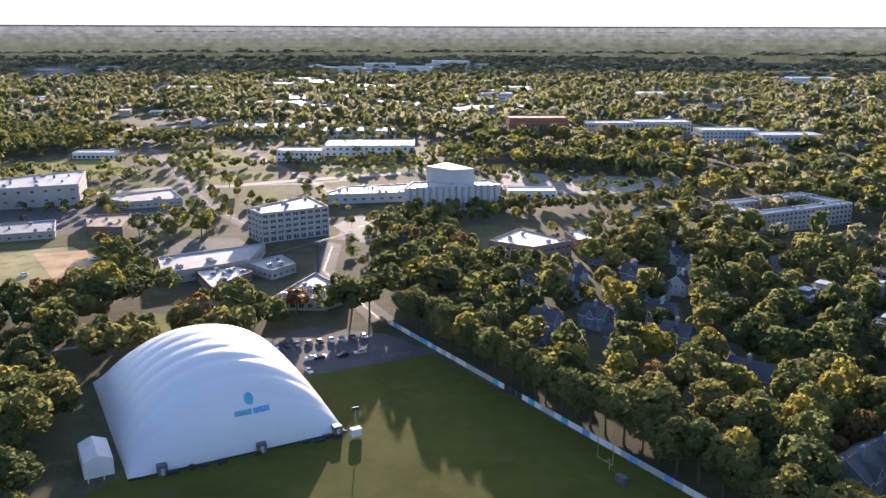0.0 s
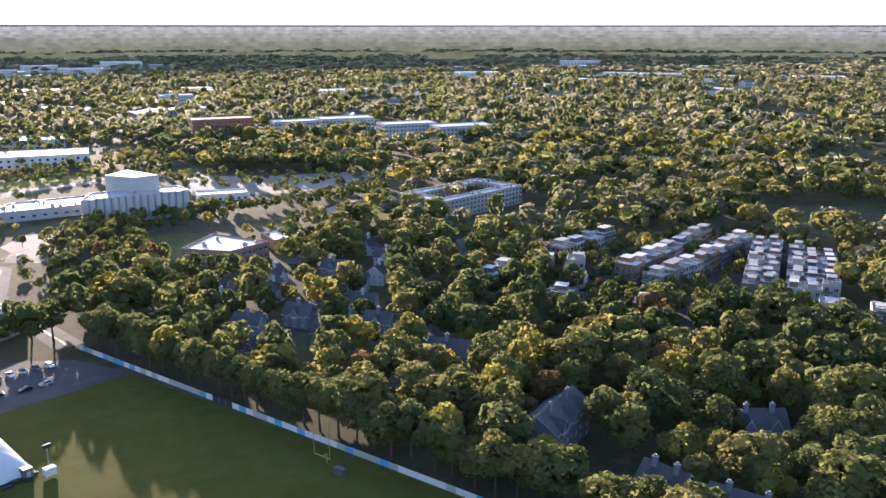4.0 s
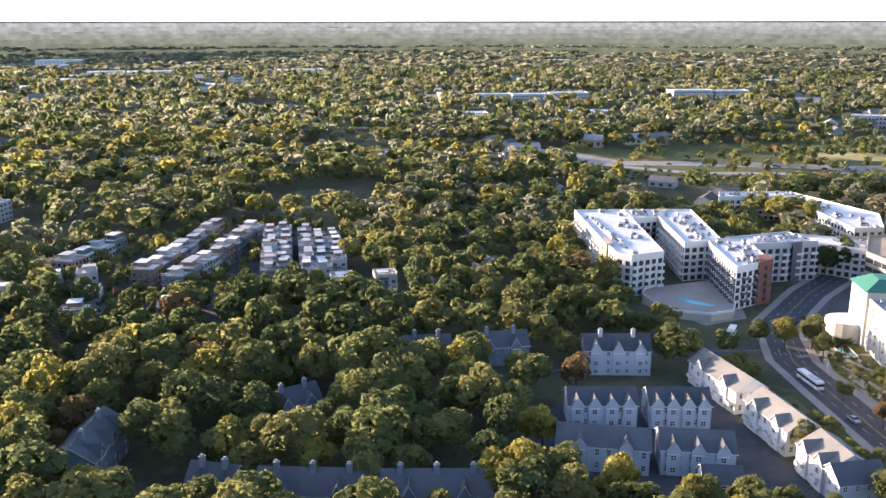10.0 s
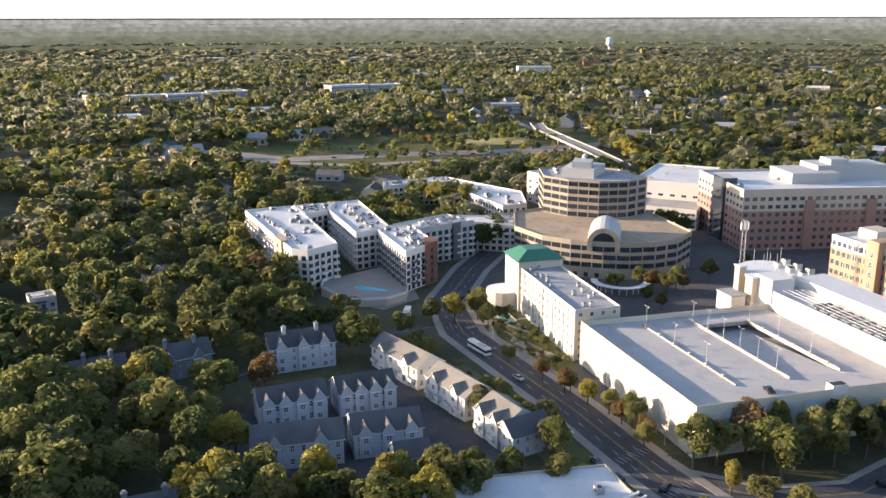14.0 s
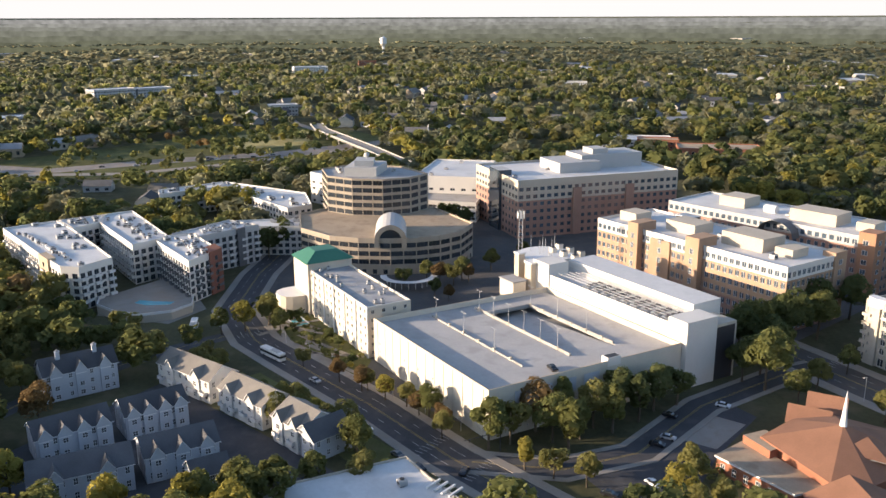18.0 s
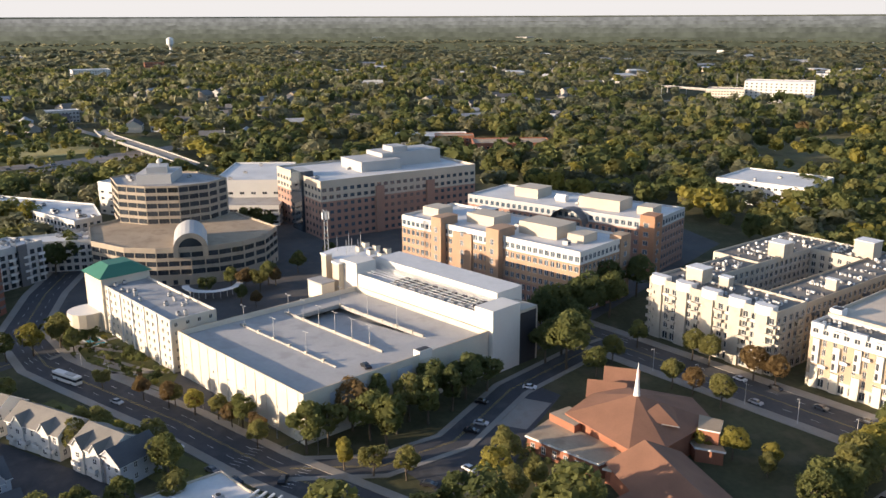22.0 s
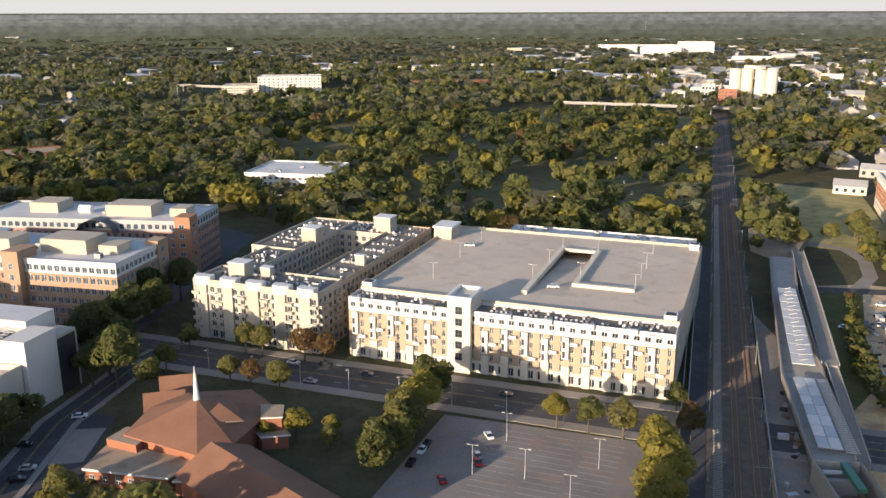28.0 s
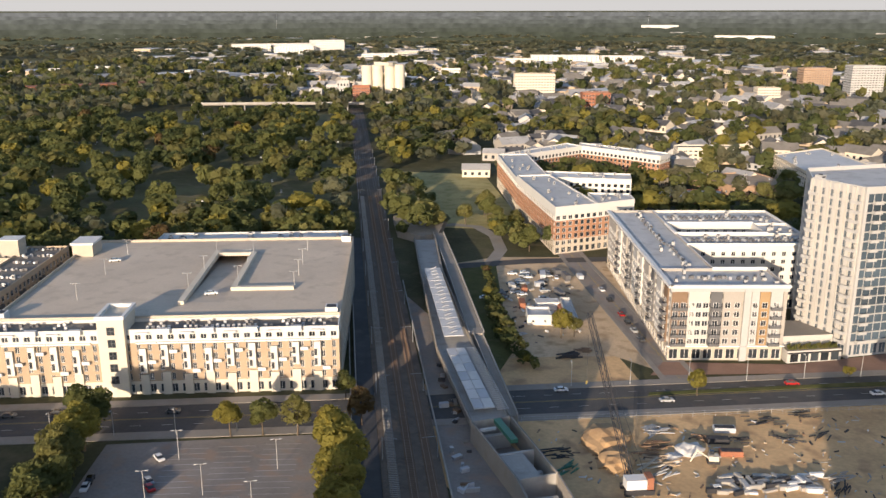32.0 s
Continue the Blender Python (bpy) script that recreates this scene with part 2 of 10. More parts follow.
M_PIER = material("pale_precast_pier", (0.47, 0.45, 0.415), 0.8, 0.08, 0.6)
M_IVORY = material("ivory_stucco", (0.565, 0.515, 0.43), 0.85, 0.08, 0.6, rust=(0.56, 0.50, 0.41))
M_CREAM = material("cream_stucco", (0.62, 0.555, 0.455), 0.85, 0.08, 0.7)
M_TANP = material("tan_brick_panel", (0.34, 0.225, 0.12), 0.85, 0.14, 0.8)
M_TAN = material("tan_stucco", (0.46, 0.355, 0.25), 0.85, 0.1, 0.7)
M_BEIGE = material("beige_precast", (0.47, 0.41, 0.33), 0.8, 0.1, 0.7)
M_GREYB = material("grey_siding", (0.44, 0.46, 0.49), 0.8, 0.1, 1.0)
M_GREYL = material("light_grey_panel", (0.41, 0.405, 0.395), 0.6, 0.08, 0.8)
M_GREYD = material("dark_grey_panel", (0.12, 0.12, 0.125), 0.6, 0.12, 0.8)
M_TAUPE = material("taupe_panel", (0.36, 0.33, 0.295), 0.75, 0.1, 0.8)
M_ROOFP = material("pale_grey_membrane", (0.50, 0.495, 0.485), 0.7, 0.12, 0.6, rust=(0.40, 0.395, 0.385))
M_PAVB = material("brick_paving", (0.27, 0.165, 0.12), 0.9, 0.2, 1.0, bump=0.15)
M_SANDP = material("pale_sand", (0.56, 0.42, 0.275), 0.95, 0.25, 0.5, bump=0.4, rust=(0.40, 0.285, 0.175), spec=0.08)
M_FARLAND = material("far_suburb_ground", (0.135, 0.14, 0.095), 0.95, 0.35, 0.05, rust=(0.10, 0.108, 0.065), spec=0.05)
M_BRICKA = material("russet_brick", (0.36, 0.19, 0.115), 0.9, 0.15, 1.0, bump=0.15)
M_LOT = material("sunbleached_asphalt", (0.25, 0.225, 0.205), 0.9, 0.25, 0.5, bump=0.15, rust=(0.30, 0.225, 0.18), spec=0.2)
M_SAND = material("orange_sand", (0.42, 0.275, 0.15), 0.95, 0.2, 0.6, bump=0.4, rust=(0.34, 0.21, 0.11))
M_BROWN = material("brown_panel", (0.20, 0.13, 0.085), 0.7, 0.14, 0.8)
M_SANDST = material("sand_stucco", (0.45, 0.405, 0.335), 0.85, 0.1, 0.7, rust=(0.40, 0.352, 0.285))
M_PRECAST = material("brown_precast", (0.35, 0.295, 0.23), 0.8, 0.1, 0.7, rust=(0.30, 0.25, 0.19))
M_SLATE = material("blue_grey_siding", (0.18, 0.195, 0.22), 0.8, 0.1, 1.0)
M_APRICOT = material("apricot_brick", (0.40, 0.305, 0.215), 0.88, 0.12, 0.8, bump=0.1)
M_TRIM = material("white_trim", (0.68, 0.67, 0.65), 0.6, 0.05)
M_GREEN = material("green_metal_roof", (0.045, 0.17, 0.115), 0.5, 0.12, 0.8)
M_STEEL = material("galvanised_steel", (0.45, 0.46, 0.47), 0.45, 0.12, 1.5, metal=0.6)
M_DARK = material("dark_metal", (0.045, 0.045, 0.05), 0.6, 0.15, 1.0, metal=0.2)
M_RAIL = material("rusty_rail", (0.30, 0.22, 0.17), 0.5, 0.2, 2.0, metal=0.5)
M_BALLAST = material("ballast", (0.125, 0.10, 0.08), 0.95, 0.3, 2.0, bump=0.5, rust=(0.165, 0.125, 0.095))
M_GLASS = glass("window_glass", (0.035, 0.042, 0.05))
M_GLASSB = glass("blue_window_glass", (0.06, 0.085, 0.11))
M_FABRIC = material("white_dome_fabric", (0.62, 0.625, 0.63), 0.45, 0.04, 0.4)
M_TEAL = material("teal_print", (0.08, 0.36, 0.48), 0.6, 0.05)
M_BLUEP = material("blue_print", (0.13, 0.33, 0.60), 0.6, 0.05)
M_WATER = material("pool_water", (0.10, 0.42, 0.50), 0.05, 0.1, spec=0.6)
CAR_COLORS = [("car_white", (0.75, 0.75, 0.75)), ("car_silver", (0.42, 0.43, 0.44)), ("car_black", (0.02, 0.02, 0.023)),
              ("car_red", (0.40, 0.02, 0.02)), ("car_grey", (0.12, 0.125, 0.13)), ("car_blue", (0.03, 0.10, 0.30))]
M_CAR = [material(n, c, 0.25, 0.03, 1.0, spec=0.6) for n, c in CAR_COLORS]
M_TYRE = material("tyre_rubber", (0.02, 0.02, 0.02), 0.9, 0.1)


# ---- mesh helpers ----
class MB:
    """Collects faces and links them as one mesh object."""

    def __init__(self, *mats):
        self.v, self.f, self.m, self.mats = [], [], [], list(mats)

    def poly(self, pts, mi=0):
        n = len(self.v)
        self.v += [tuple(p) for p in pts]
        self.f.append(tuple(range(n, n + len(pts))))
        self.m.append(mi)

    def box(self, o, u, v, w, mi=0):
        """Box from corner o along the vectors u, v, w."""
        o, u, v, w = Vector(o), Vector(u), Vector(v), Vector(w)
        c = [o, o + u, o + u + v, o + v, o + w, o + u + w, o + u + v + w, o + v + w]
        n = len(self.v)
        self.v += [tuple(p) for p in c]
        for q in ((3, 2, 1, 0), (4, 5, 6, 7), (0, 1, 5, 4), (1, 2, 6, 5), (2, 3, 7, 6), (3, 0, 4, 7)):
            self.f.append(tuple(n + k for k in q))
            self.m.append(mi)

    def cbox(self, x, y, z0, sx, sy, h, ang=0.0, mi=0):
        """Box of size sx, sy, h standing on z0 with its centre at x, y."""
        c, s = math.cos(ang), math.sin(ang)
        u, v = Vector((c * sx, s * sx, 0)), Vector((-s * sy, c * sy, 0))
        self.box(Vector((x, y, z0)) - u / 2 - v / 2, u, v, (0, 0, h), mi)

    def prism(self, poly, z0, z1, mi=0, top=None, bottom=False):
        n = len(poly)
        for i in range(n):
            a, b = poly[i], poly[(i + 1) % n]
            self.poly([(a[0], a[1], z0), (b[0], b[1], z0), (b[0], b[1], z1), (a[0], a[1], z1)], mi)
        self.poly([(p[0], p[1], z1) for p in poly], mi if top is None else top)
        if bottom:
            self.poly([(p[0], p[1], z0) for p in reversed(poly)], mi)

    def tube(self, a, b, r0, r1=None, n=6, mi=0, cap=True):
        a, b = Vector(a), Vector(b)
        r1 = r0 if r1 is None else r1
        d = (b - a).normalized()
        x = d.orthogonal().normalized()
        y = d.cross(x)
        k = len(self.v)
        for p, r in ((a, r0), (b, r1)):
            for i in range(n):
                t = 2 * math.pi * i / n
                self.v.append(tuple(p + (x * math.cos(t) + y * math.sin(t)) * r))
        for i in range(n):
            self.f.append((k + i, k + (i + 1) % n, k + n + (i + 1) % n, k + n + i))
            self.m.append(mi)
        if cap:
            self.f.append(tuple(k + n + i for i in range(n)))
            self.m.append(mi)

    def data(self, name):
        me = bpy.data.meshes.new(name)
        me.from_pydata(self.v, [], self.f)
        for m in self.mats:
            me.materials.append(m)
        me.polygons.foreach_set("material_index", self.m)
        me.update()
        return me

    def build(self, name, parent=None, label="", at=None):
        ob = new(name, self.data(name))
        if at is not None:
            ob.matrix_basis = at
        if parent is not None:
            ob.parent = parent
        if label:
            tagged(ob, label)
        return ob


def thing(name, label, category, group="", kind="", at=None):
    ob = new(name)
    ob.empty_display_size = 0.5
    if at is not None:
        ob.matrix_basis = at
    return tagged(ob, label, category, group, kind)


def share(name, data, parent, m):
    """A further object on shared mesh data, at the pose m."""
    ob = new(name, data)
    ob.parent = parent
    ob.matrix_basis = m
    return ob


def frame2(a, b):
    """Pose at plan point a whose x axis runs towards b."""
    return pose(a[0], a[1], 0, 0, 0, math.degrees(math.atan2(b[1] - a[1], b[0] - a[0])))


def rect(p, q, depth):
    """Rectangle whose front runs from p to q and which lies to the left of that line."""
    d = Vector((q[0] - p[0], q[1] - p[1]))
    n = Vector((-d.y, d.x)).normalized() * depth
    return [tuple(p), tuple(q), (q[0] + n.x, q[1] + n.y), (p[0] + n.x, p[1] + n.y)]


def area2(poly):
    return sum(a[0] * b[1] - b[0] * a[1] for a, b in zip(poly, poly[1:] + poly[:1])) / 2


def ccw(poly):
    return list(poly) if area2(list(poly)) > 0 else list(reversed(poly))


KEEP_OUT = []  # plan polygons where no tree grows: (polygon, margin)


def keep(poly, margin=0.0):
    KEEP_OUT.append((np.array(poly, float), margin))
    return poly
# ---- ground ----
def ground_z(x, y):
    r = np.hypot(x, y)
    return 122.0 * np.clip((r - 1500.0) / 3250.0, 0, 1.06) ** 1.7


def make_ground():
    radii = [0, 60, 120, 200, 300, 420, 560, 720, 900, 1150, 1500, 1700, 1900, 2200, 2500, 2800, 3100, 3400, 3700, 4000, 4300, 4600, 4850]
    n = 96
    v, f = [(0, 0, 0)], []
    for r in radii[1:]:
        for k in range(n):
            t = 2 * math.pi * k / n
            x, y = r * math.sin(t), r * math.cos(t)
            v.append((x, y, float(ground_z(x, y))))
    for k in range(n):
        f.append((0, 1 + (k + 1) % n, 1 + k))
    for i in range(len(radii) - 2):
        a = 1 + i * n
        for k in range(n):
            f.append((a + k, a + (k + 1) % n, a + n + (k + 1) % n, a + n + k))
    me = bpy.data.meshes.new("ground")
    me.from_pydata(v, [], f)
    me.materials.append(M_GROUND)
    me.materials.append(M_FARLAND)
    for p in me.polygons:
        p.material_index = int(math.hypot(p.center.x, p.center.y) > 1700)
    bm = bmesh.new()
    bm.from_mesh(me)
    bmesh.ops.recalc_face_normals(bm, faces=bm.faces)
    bm.to_mesh(me)
    bm.free()
    tagged(new("ground", me), "wooded ground of brown leaf litter and grass reaching the horizon", "ground", kind="structure")


make_ground()
LEVEL = [0.0]


def sheet(name, poly, mat, z, label, margin=0.5, kind="structure", category="ground", thick=0.0):
    """A flat surface laid on the ground; thick gives it a kerb."""
    mb = MB(mat)
    poly = ccw(poly)
    if thick:
        mb.prism(poly, z - 0.02, z + thick)
    else:
        mb.poly([(p[0], p[1], z) for p in poly])
    keep(poly, margin)
    return tagged(mb.build(name), label, category, kind=kind)


def strip(pts, w):
    """Plan polygon of a band of width w along a line."""
    pts = [Vector(p) for p in pts]
    left, right = [], []
    for i, p in enumerate(pts):
        d = (pts[min(i + 1, len(pts) - 1)] - pts[max(i - 1, 0)]).normalized()
        n = Vector((-d.y, d.x)) * w / 2
        left.append(tuple(p + n))
        right.append(tuple(p - n))
    return left, right


def road(name, pts, w, label, mat=None, z=0.03, margin=1.5, center=True, walk_w=0.0, lanes=1):
    """A road with optional yellow centre line, lane dashes and raised pavements on both sides."""
    mb = MB(mat or M_ASPH)
    LEVEL[0] += 0.005
    z += LEVEL[0]
    L, R = strip(pts, w)
    for i in range(len(pts) - 1):
        q = [R[i], R[i + 1], L[i + 1], L[i]]
        mb.poly([(*p, z) for p in q])
        keep(q, margin + walk_w)
    ob = tagged(mb.build(name), label, "road", kind="structure")
    mk = MB(M_YEL, M_PAINT)
    if center:
        for off in (-0.25, 0.25):
            for i in range(len(pts) - 1):
                a, b = Vector(pts[i]), Vector(pts[i + 1])
                d = (b - a).normalized()
                n = Vector((-d.y, d.x))
                a2, b2 = a + n * (off - 0.07), b + n * (off - 0.07)
                c2, d2 = b + n * (off + 0.07), a + n * (off + 0.07)
                mk.poly([(*p, z + 0.008) for p in (a2, b2, c2, d2)], 0)
    if lanes > 1:
        for i in range(len(pts) - 1):
            a, b = Vector(pts[i]), Vector(pts[i + 1])
            d = (b - a).normalized()
            n = Vector((-d.y, d.x))
            for side in (-1, 1):
                off = side * w / 4
                s = 0.0
                while s + 3 < (b - a).length:
                    p = a + d * s + n * off
                    q = p + d * 3
                    e = n * 0.08
                    mk.poly([(*k, z + 0.008) for k in (p - e, q - e, q + e, p + e)], 1)
                    s += 9.0
    if mk.f:
        mk.build("road_marking", ob)
    if walk_w:
        for side in (1, -1):
            pv = MB(M_PAVE)
            A = strip(pts, w + 0.1)
            B = strip(pts, w + walk_w * 2)
            a, b = (A[0], B[0]) if side == 1 else (B[1], A[1])
            for i in range(len(pts) - 1):
                q = [a[i], a[i + 1], b[i + 1], b[i]]
                pv.prism(ccw(q), 0.0, 0.16 + LEVEL[0])
            tagged(pv.build("pavement"), "raised concrete pavement with kerb beside the road", "pavement", kind="structure")
    return ob
# ---- builders ----
def world_of(ob):
    m = ob.matrix_basis.copy()
    while ob.parent:
        m = ob.parent.matrix_basis @ ob.matrix_parent_inverse @ m
        ob = ob.parent
    return m


def under(ob, parent):
    """Make ob, which stands in world metres, a part of parent."""
    ob.parent = parent
    ob.matrix_parent_inverse = world_of(parent).inverted()
    return ob


def part(name, mb, parent, label="", at=None):
    return under(mb.build(name, None, label, at), parent)


def inset(poly, d):
    """The polygon moved inwards by d (counter-clockwise input)."""
    out, n = [], len(poly)
    for i in range(n):
        a, b, c = Vector(poly[i - 1]), Vector(poly[i]), Vector(poly[(i + 1) % n])
        u, v = (b - a).normalized(), (c - b).normalized()
        nu, nv = Vector((-u.y, u.x)), Vector((-v.y, v.x))
        k = nu + nv
        out.append(tuple(b + k * (d / max(0.3, 1 + nu.dot(nv)))))
    return out


WINDOWS = {}


def window_data(w, h, frame_mat, pane_mat, style="double"):
    """Window as one joined shape: recessed panes inside a proud frame with glazing bars."""
    key = (round(w, 2), round(h, 2), frame_mat.name, pane_mat.name, style)
    if key not in WINDOWS:
        mb = MB(frame_mat, pane_mat)
        t = 0.1 if w > 0.8 else 0.06
        cols = {"double": 2, "cross": 2, "strip": max(2, round(w / 1.6))}[style]
        lines = 2 if style == "cross" else 1

        def cuts(size, k):
            step = (size - t) / k
            return [x for i in range(k) for x in (step * i, step * i + t)] + [size - t, size]

        xs, zs = cuts(w, cols), cuts(h, lines)
        ids = {}

        def vid(i, j, deep):
            if (i, j, deep) not in ids:
                ids[i, j, deep] = len(mb.v)
                mb.v.append((xs[i], 0.02 if deep else -0.06, zs[j]))
            return ids[i, j, deep]

        pane = lambda i, j: 0 <= i < len(xs) - 1 and 0 <= j < len(zs) - 1 and i % 2 == 1 and j % 2 == 1
        for i in range(len(xs) - 1):
            for j in range(len(zs) - 1):
                p = pane(i, j)
                mb.f.append((vid(i, j, p), vid(i + 1, j, p), vid(i + 1, j + 1, p), vid(i, j + 1, p)))
                mb.m.append(1 if p else 0)
                if p:
                    for e, g in (((i, j), (i + 1, j)), ((i + 1, j), (i + 1, j + 1)), ((i + 1, j + 1), (i, j + 1)), ((i, j + 1), (i, j))):
                        mb.f.append((vid(*e, False), vid(*g, False), vid(*g, True), vid(*e, True)))
                        mb.m.append(0)
        WINDOWS[key] = mb.data("window")
    return WINDOWS[key]


def wall_grid(mb, a, b, z0, rows, bay, mi, depth=0.22):
    """Wall from a to b with rows of openings. rows: (floor height, sill, window width, window height, material index).
    Returns (pose of the opening's lower corner, width, height) for each opening."""
    a, b = Vector(a), Vector(b)
    u = (b - a).normalized()
    L = (b - a).length
    inn = Vector((-u.y, u.x)) * depth
    n = max(1, round(L / bay))
    step = L / n
    turn = math.degrees(math.atan2(u.y, u.x))
    found = []

    def P(s, z, k=0):
        p = a + u * s + inn * k
        return (p.x, p.y, z)

    z = z0
    for fh, sill, ww, wh, m2 in rows:
        if ww > 0 and step < ww + 0.35:
            ww = step - 0.35
        if ww < 0.5:
            mb.poly([P(0, z), P(L, z), P(L, z + fh), P(0, z + fh)], m2)
            z += fh
            continue
        s0, s1 = z + sill, z + sill + wh
        mb.poly([P(0, z), P(L, z), P(L, s0), P(0, s0)], m2)
        mb.poly([P(0, s1), P(L, s1), P(L, z + fh), P(0, z + fh)], m2)
        x = 0.0
        for i in range(n):
            l = i * step + (step - ww) / 2
            r = l + ww
            mb.poly([P(x, s0), P(l, s0), P(l, s1), P(x, s1)], m2)
            mb.poly([P(l, s0), P(r, s0), P(r, s0, 1), P(l, s0, 1)], m2)
            mb.poly([P(l, s1, 1), P(r, s1, 1), P(r, s1), P(l, s1)], m2)
            mb.poly([P(l, s0), P(l, s0, 1), P(l, s1, 1), P(l, s1)], m2)
            mb.poly([P(r, s0, 1), P(r, s0), P(r, s1), P(r, s1, 1)], m2)
            p = a + u * l + inn * 0.97
            found.append((pose(p.x, p.y, s0, 0, 0, turn), ww, wh))
            x = r
        mb.poly([P(x, s0), P(L, s0), P(L, s1), P(x, s1)], m2)
        z += fh
    return found


def flat_roof(top, poly, h, roof_mat, wall_mat, parapet=0.8, label="", coping=None):
    ip = inset(poly, 0.35)
    r = MB(roof_mat)
    r.poly([(p[0], p[1], h - parapet) for p in ip])
    host = part("roof", r, top, label)
    if parapet > 0:
        pm = MB(wall_mat, coping or wall_mat)
        n = len(poly)
        for i in range(n):
            a, b, c, d = poly[i], poly[(i + 1) % n], ip[(i + 1) % n], ip[i]
            pm.poly([(*a, h), (*b, h), (*c, h), (*d, h)], 1)
            pm.poly([(*b, h - parapet), (*a, h - parapet), (*d, h - parapet), (*c, h - parapet)], 0)
            pm.poly([(*a, h - parapet), (*b, h - parapet), (*b, h), (*a, h)], 0)
            pm.poly([(*c, h - parapet), (*d, h - parapet), (*d, h), (*c, h)], 0)
        part("parapet", pm, top)
    return host


def rooftop_units(top, rng, poly, z, count, mat=None, size=(1.2, 3.0), hgt=(0.8, 1.8), shrink=2.5, host=None):
    """Air handlers: casing on a kerb with a dark louvre band and a round fan cowl."""
    ip = inset(poly, shrink)
    xs, ys = [p[0] for p in ip], [p[1] for p in ip]
    a = Vector(poly[1]) - Vector(poly[0])
    ang = math.atan2(a.y, a.x)
    got = tries = 0
    while got < count and tries < count * 30:
        tries += 1
        x, y = rng.uniform(min(xs), max(xs)), rng.uniform(min(ys), max(ys))
        if not in_poly(x, y, ip):
            continue
        sx, sy, h = rng.uniform(*size), rng.uniform(*size), rng.uniform(*hgt)
        mb = MB(mat or M_GREYL, M_DARK)
        mb.cbox(x, y, z, sx * 0.9, sy * 0.9, 0.2, ang, 1)
        mb.cbox(x, y, z + 0.2, sx, sy, h, ang, 0)
        mb.cbox(x, y, z + 0.2 + h * 0.3, sx * 1.01, sy * 0.7, h * 0.4, ang, 1)
        mb.tube((x, y, z + 0.2 + h), (x, y, z + 0.4 + h), sx * 0.3, n=8, mi=1)
        part("rooftop_unit", mb, host or top)
        got += 1


def in_poly(x, y, poly):
    c = False
    n = len(poly)
    for i in range(n):
        (x1, y1), (x2, y2) = poly[i], poly[i - 1]
        if (y1 > y) != (y2 > y) and x < (x2 - x1) * (y - y1) / (y2 - y1) + x1:
            c = not c
    return c


def put_windows(top, found, frame_mat, pane_mat, style, limit, rear=()):
    rest = MB(frame_mat, pane_mat)
    # nearest to the middle of the place first
    found.sort(key=lambda f: f[0].translation.length)
    for i, (m, w, h) in enumerate(found + list(rear)):
        d = window_data(w, h, frame_mat, pane_mat, style)
        if i < min(limit, len(found)):
            ob = new("window", d)
            ob.matrix_basis = m
            under(ob, top)
        elif i >= len(found) or m.translation.length > 390:
            t = 0.1
            rest.poly([m @ Vector(c) for c in ((0, -0.02, 0), (w, -0.02, 0), (w, -0.02, h), (0, -0.02, h))], 0)
            rest.poly([m @ Vector(c) for c in ((t, -0.03, t), (w - t, -0.03, t), (w - t, -0.03, h - t), (t, -0.03, h - t))], 1)
        else:
            k = len(rest.v)
            rest.v += [tuple(m @ v.co) for v in d.vertices]
            for p in d.polygons:
                rest.f.append(tuple(k + q for q in p.vertices))
                rest.m.append(p.material_index)
    if rest.f:
        tagged(part("window_glazing", rest, top), kind="stuff")


def seen_side(a, b):
    """True where the wall from a to b turns its outside towards the middle of the place."""
    return (b[1] - a[1]) * -a[0] - (b[0] - a[0]) * -a[1] > 0


def building(name, label, category, poly, h, rows, wall, roof, bay=3.6, frame_mat=None, pane=None, style="double", parapet=0.8, limit=30,
             extra=(), units=0, seed=1, blind=(), coping=None, group="", balcony=None, z0=0.0, margin=2.0, unit_size=(1.2, 3.0), joined=False):
    """A flat-roofed block. rows: from the ground up, (floor height, sill, window width, window height, wall index into wall and extra)."""
    poly = ccw([tuple(p) for p in poly])
    cx, cy = sum(p[0] for p in poly) / len(poly), sum(p[1] for p in poly) / len(poly)
    top = thing(name, label, category, group, at=pose(cx, cy, 0))
    keep(poly, margin)
    used = sum(r[0] for r in rows)
    rows = list(rows) + [(h - parapet - z0 - used, 0, 0, 0, rows[-1][4])]
    near, far = [], []
    for i in range(len(poly)):
        a, b = poly[i], poly[(i + 1) % len(poly)]
        if not joined or i == 0:
            mb = MB(wall, *extra)
        rr = [(r[0], 0, 0, 0, r[4]) for r in rows] if i in blind else rows
        got = wall_grid(mb, a, b, z0, rr, bay, 0)
        if not joined or i == len(poly) - 1:
            part("wall", mb, top)
        (near if seen_side(a, b) else far).extend(got)
    put_windows(top, list(near), frame_mat or M_TRIM, pane or M_GLASS, style, limit, far)
    host = flat_roof(top, poly, h, roof, (wall, *extra)[rows[-1][4]], parapet, coping=coping)
    rng = random.Random(seed)
    if units:
        rooftop_units(top, rng, poly, h - parapet, units, size=unit_size, host=host)
    if balcony:
        every, depth, mat = balcony
        bd = balcony_data(mat, depth)
        cols = {}
        for m, w, hh in near:
            k = cols.setdefault((round(m.translation.x, 1), round(m.translation.y, 1)), len(cols))
            if k % every == 1 and m.translation.z > z0 + 3.5:
                ob = new("balcony", bd)
                ob.matrix_basis = m @ Matrix.Translation((w / 2 - 1.6, -0.22, -0.95))
                under(ob, top)
    return top


BALCONY = {}


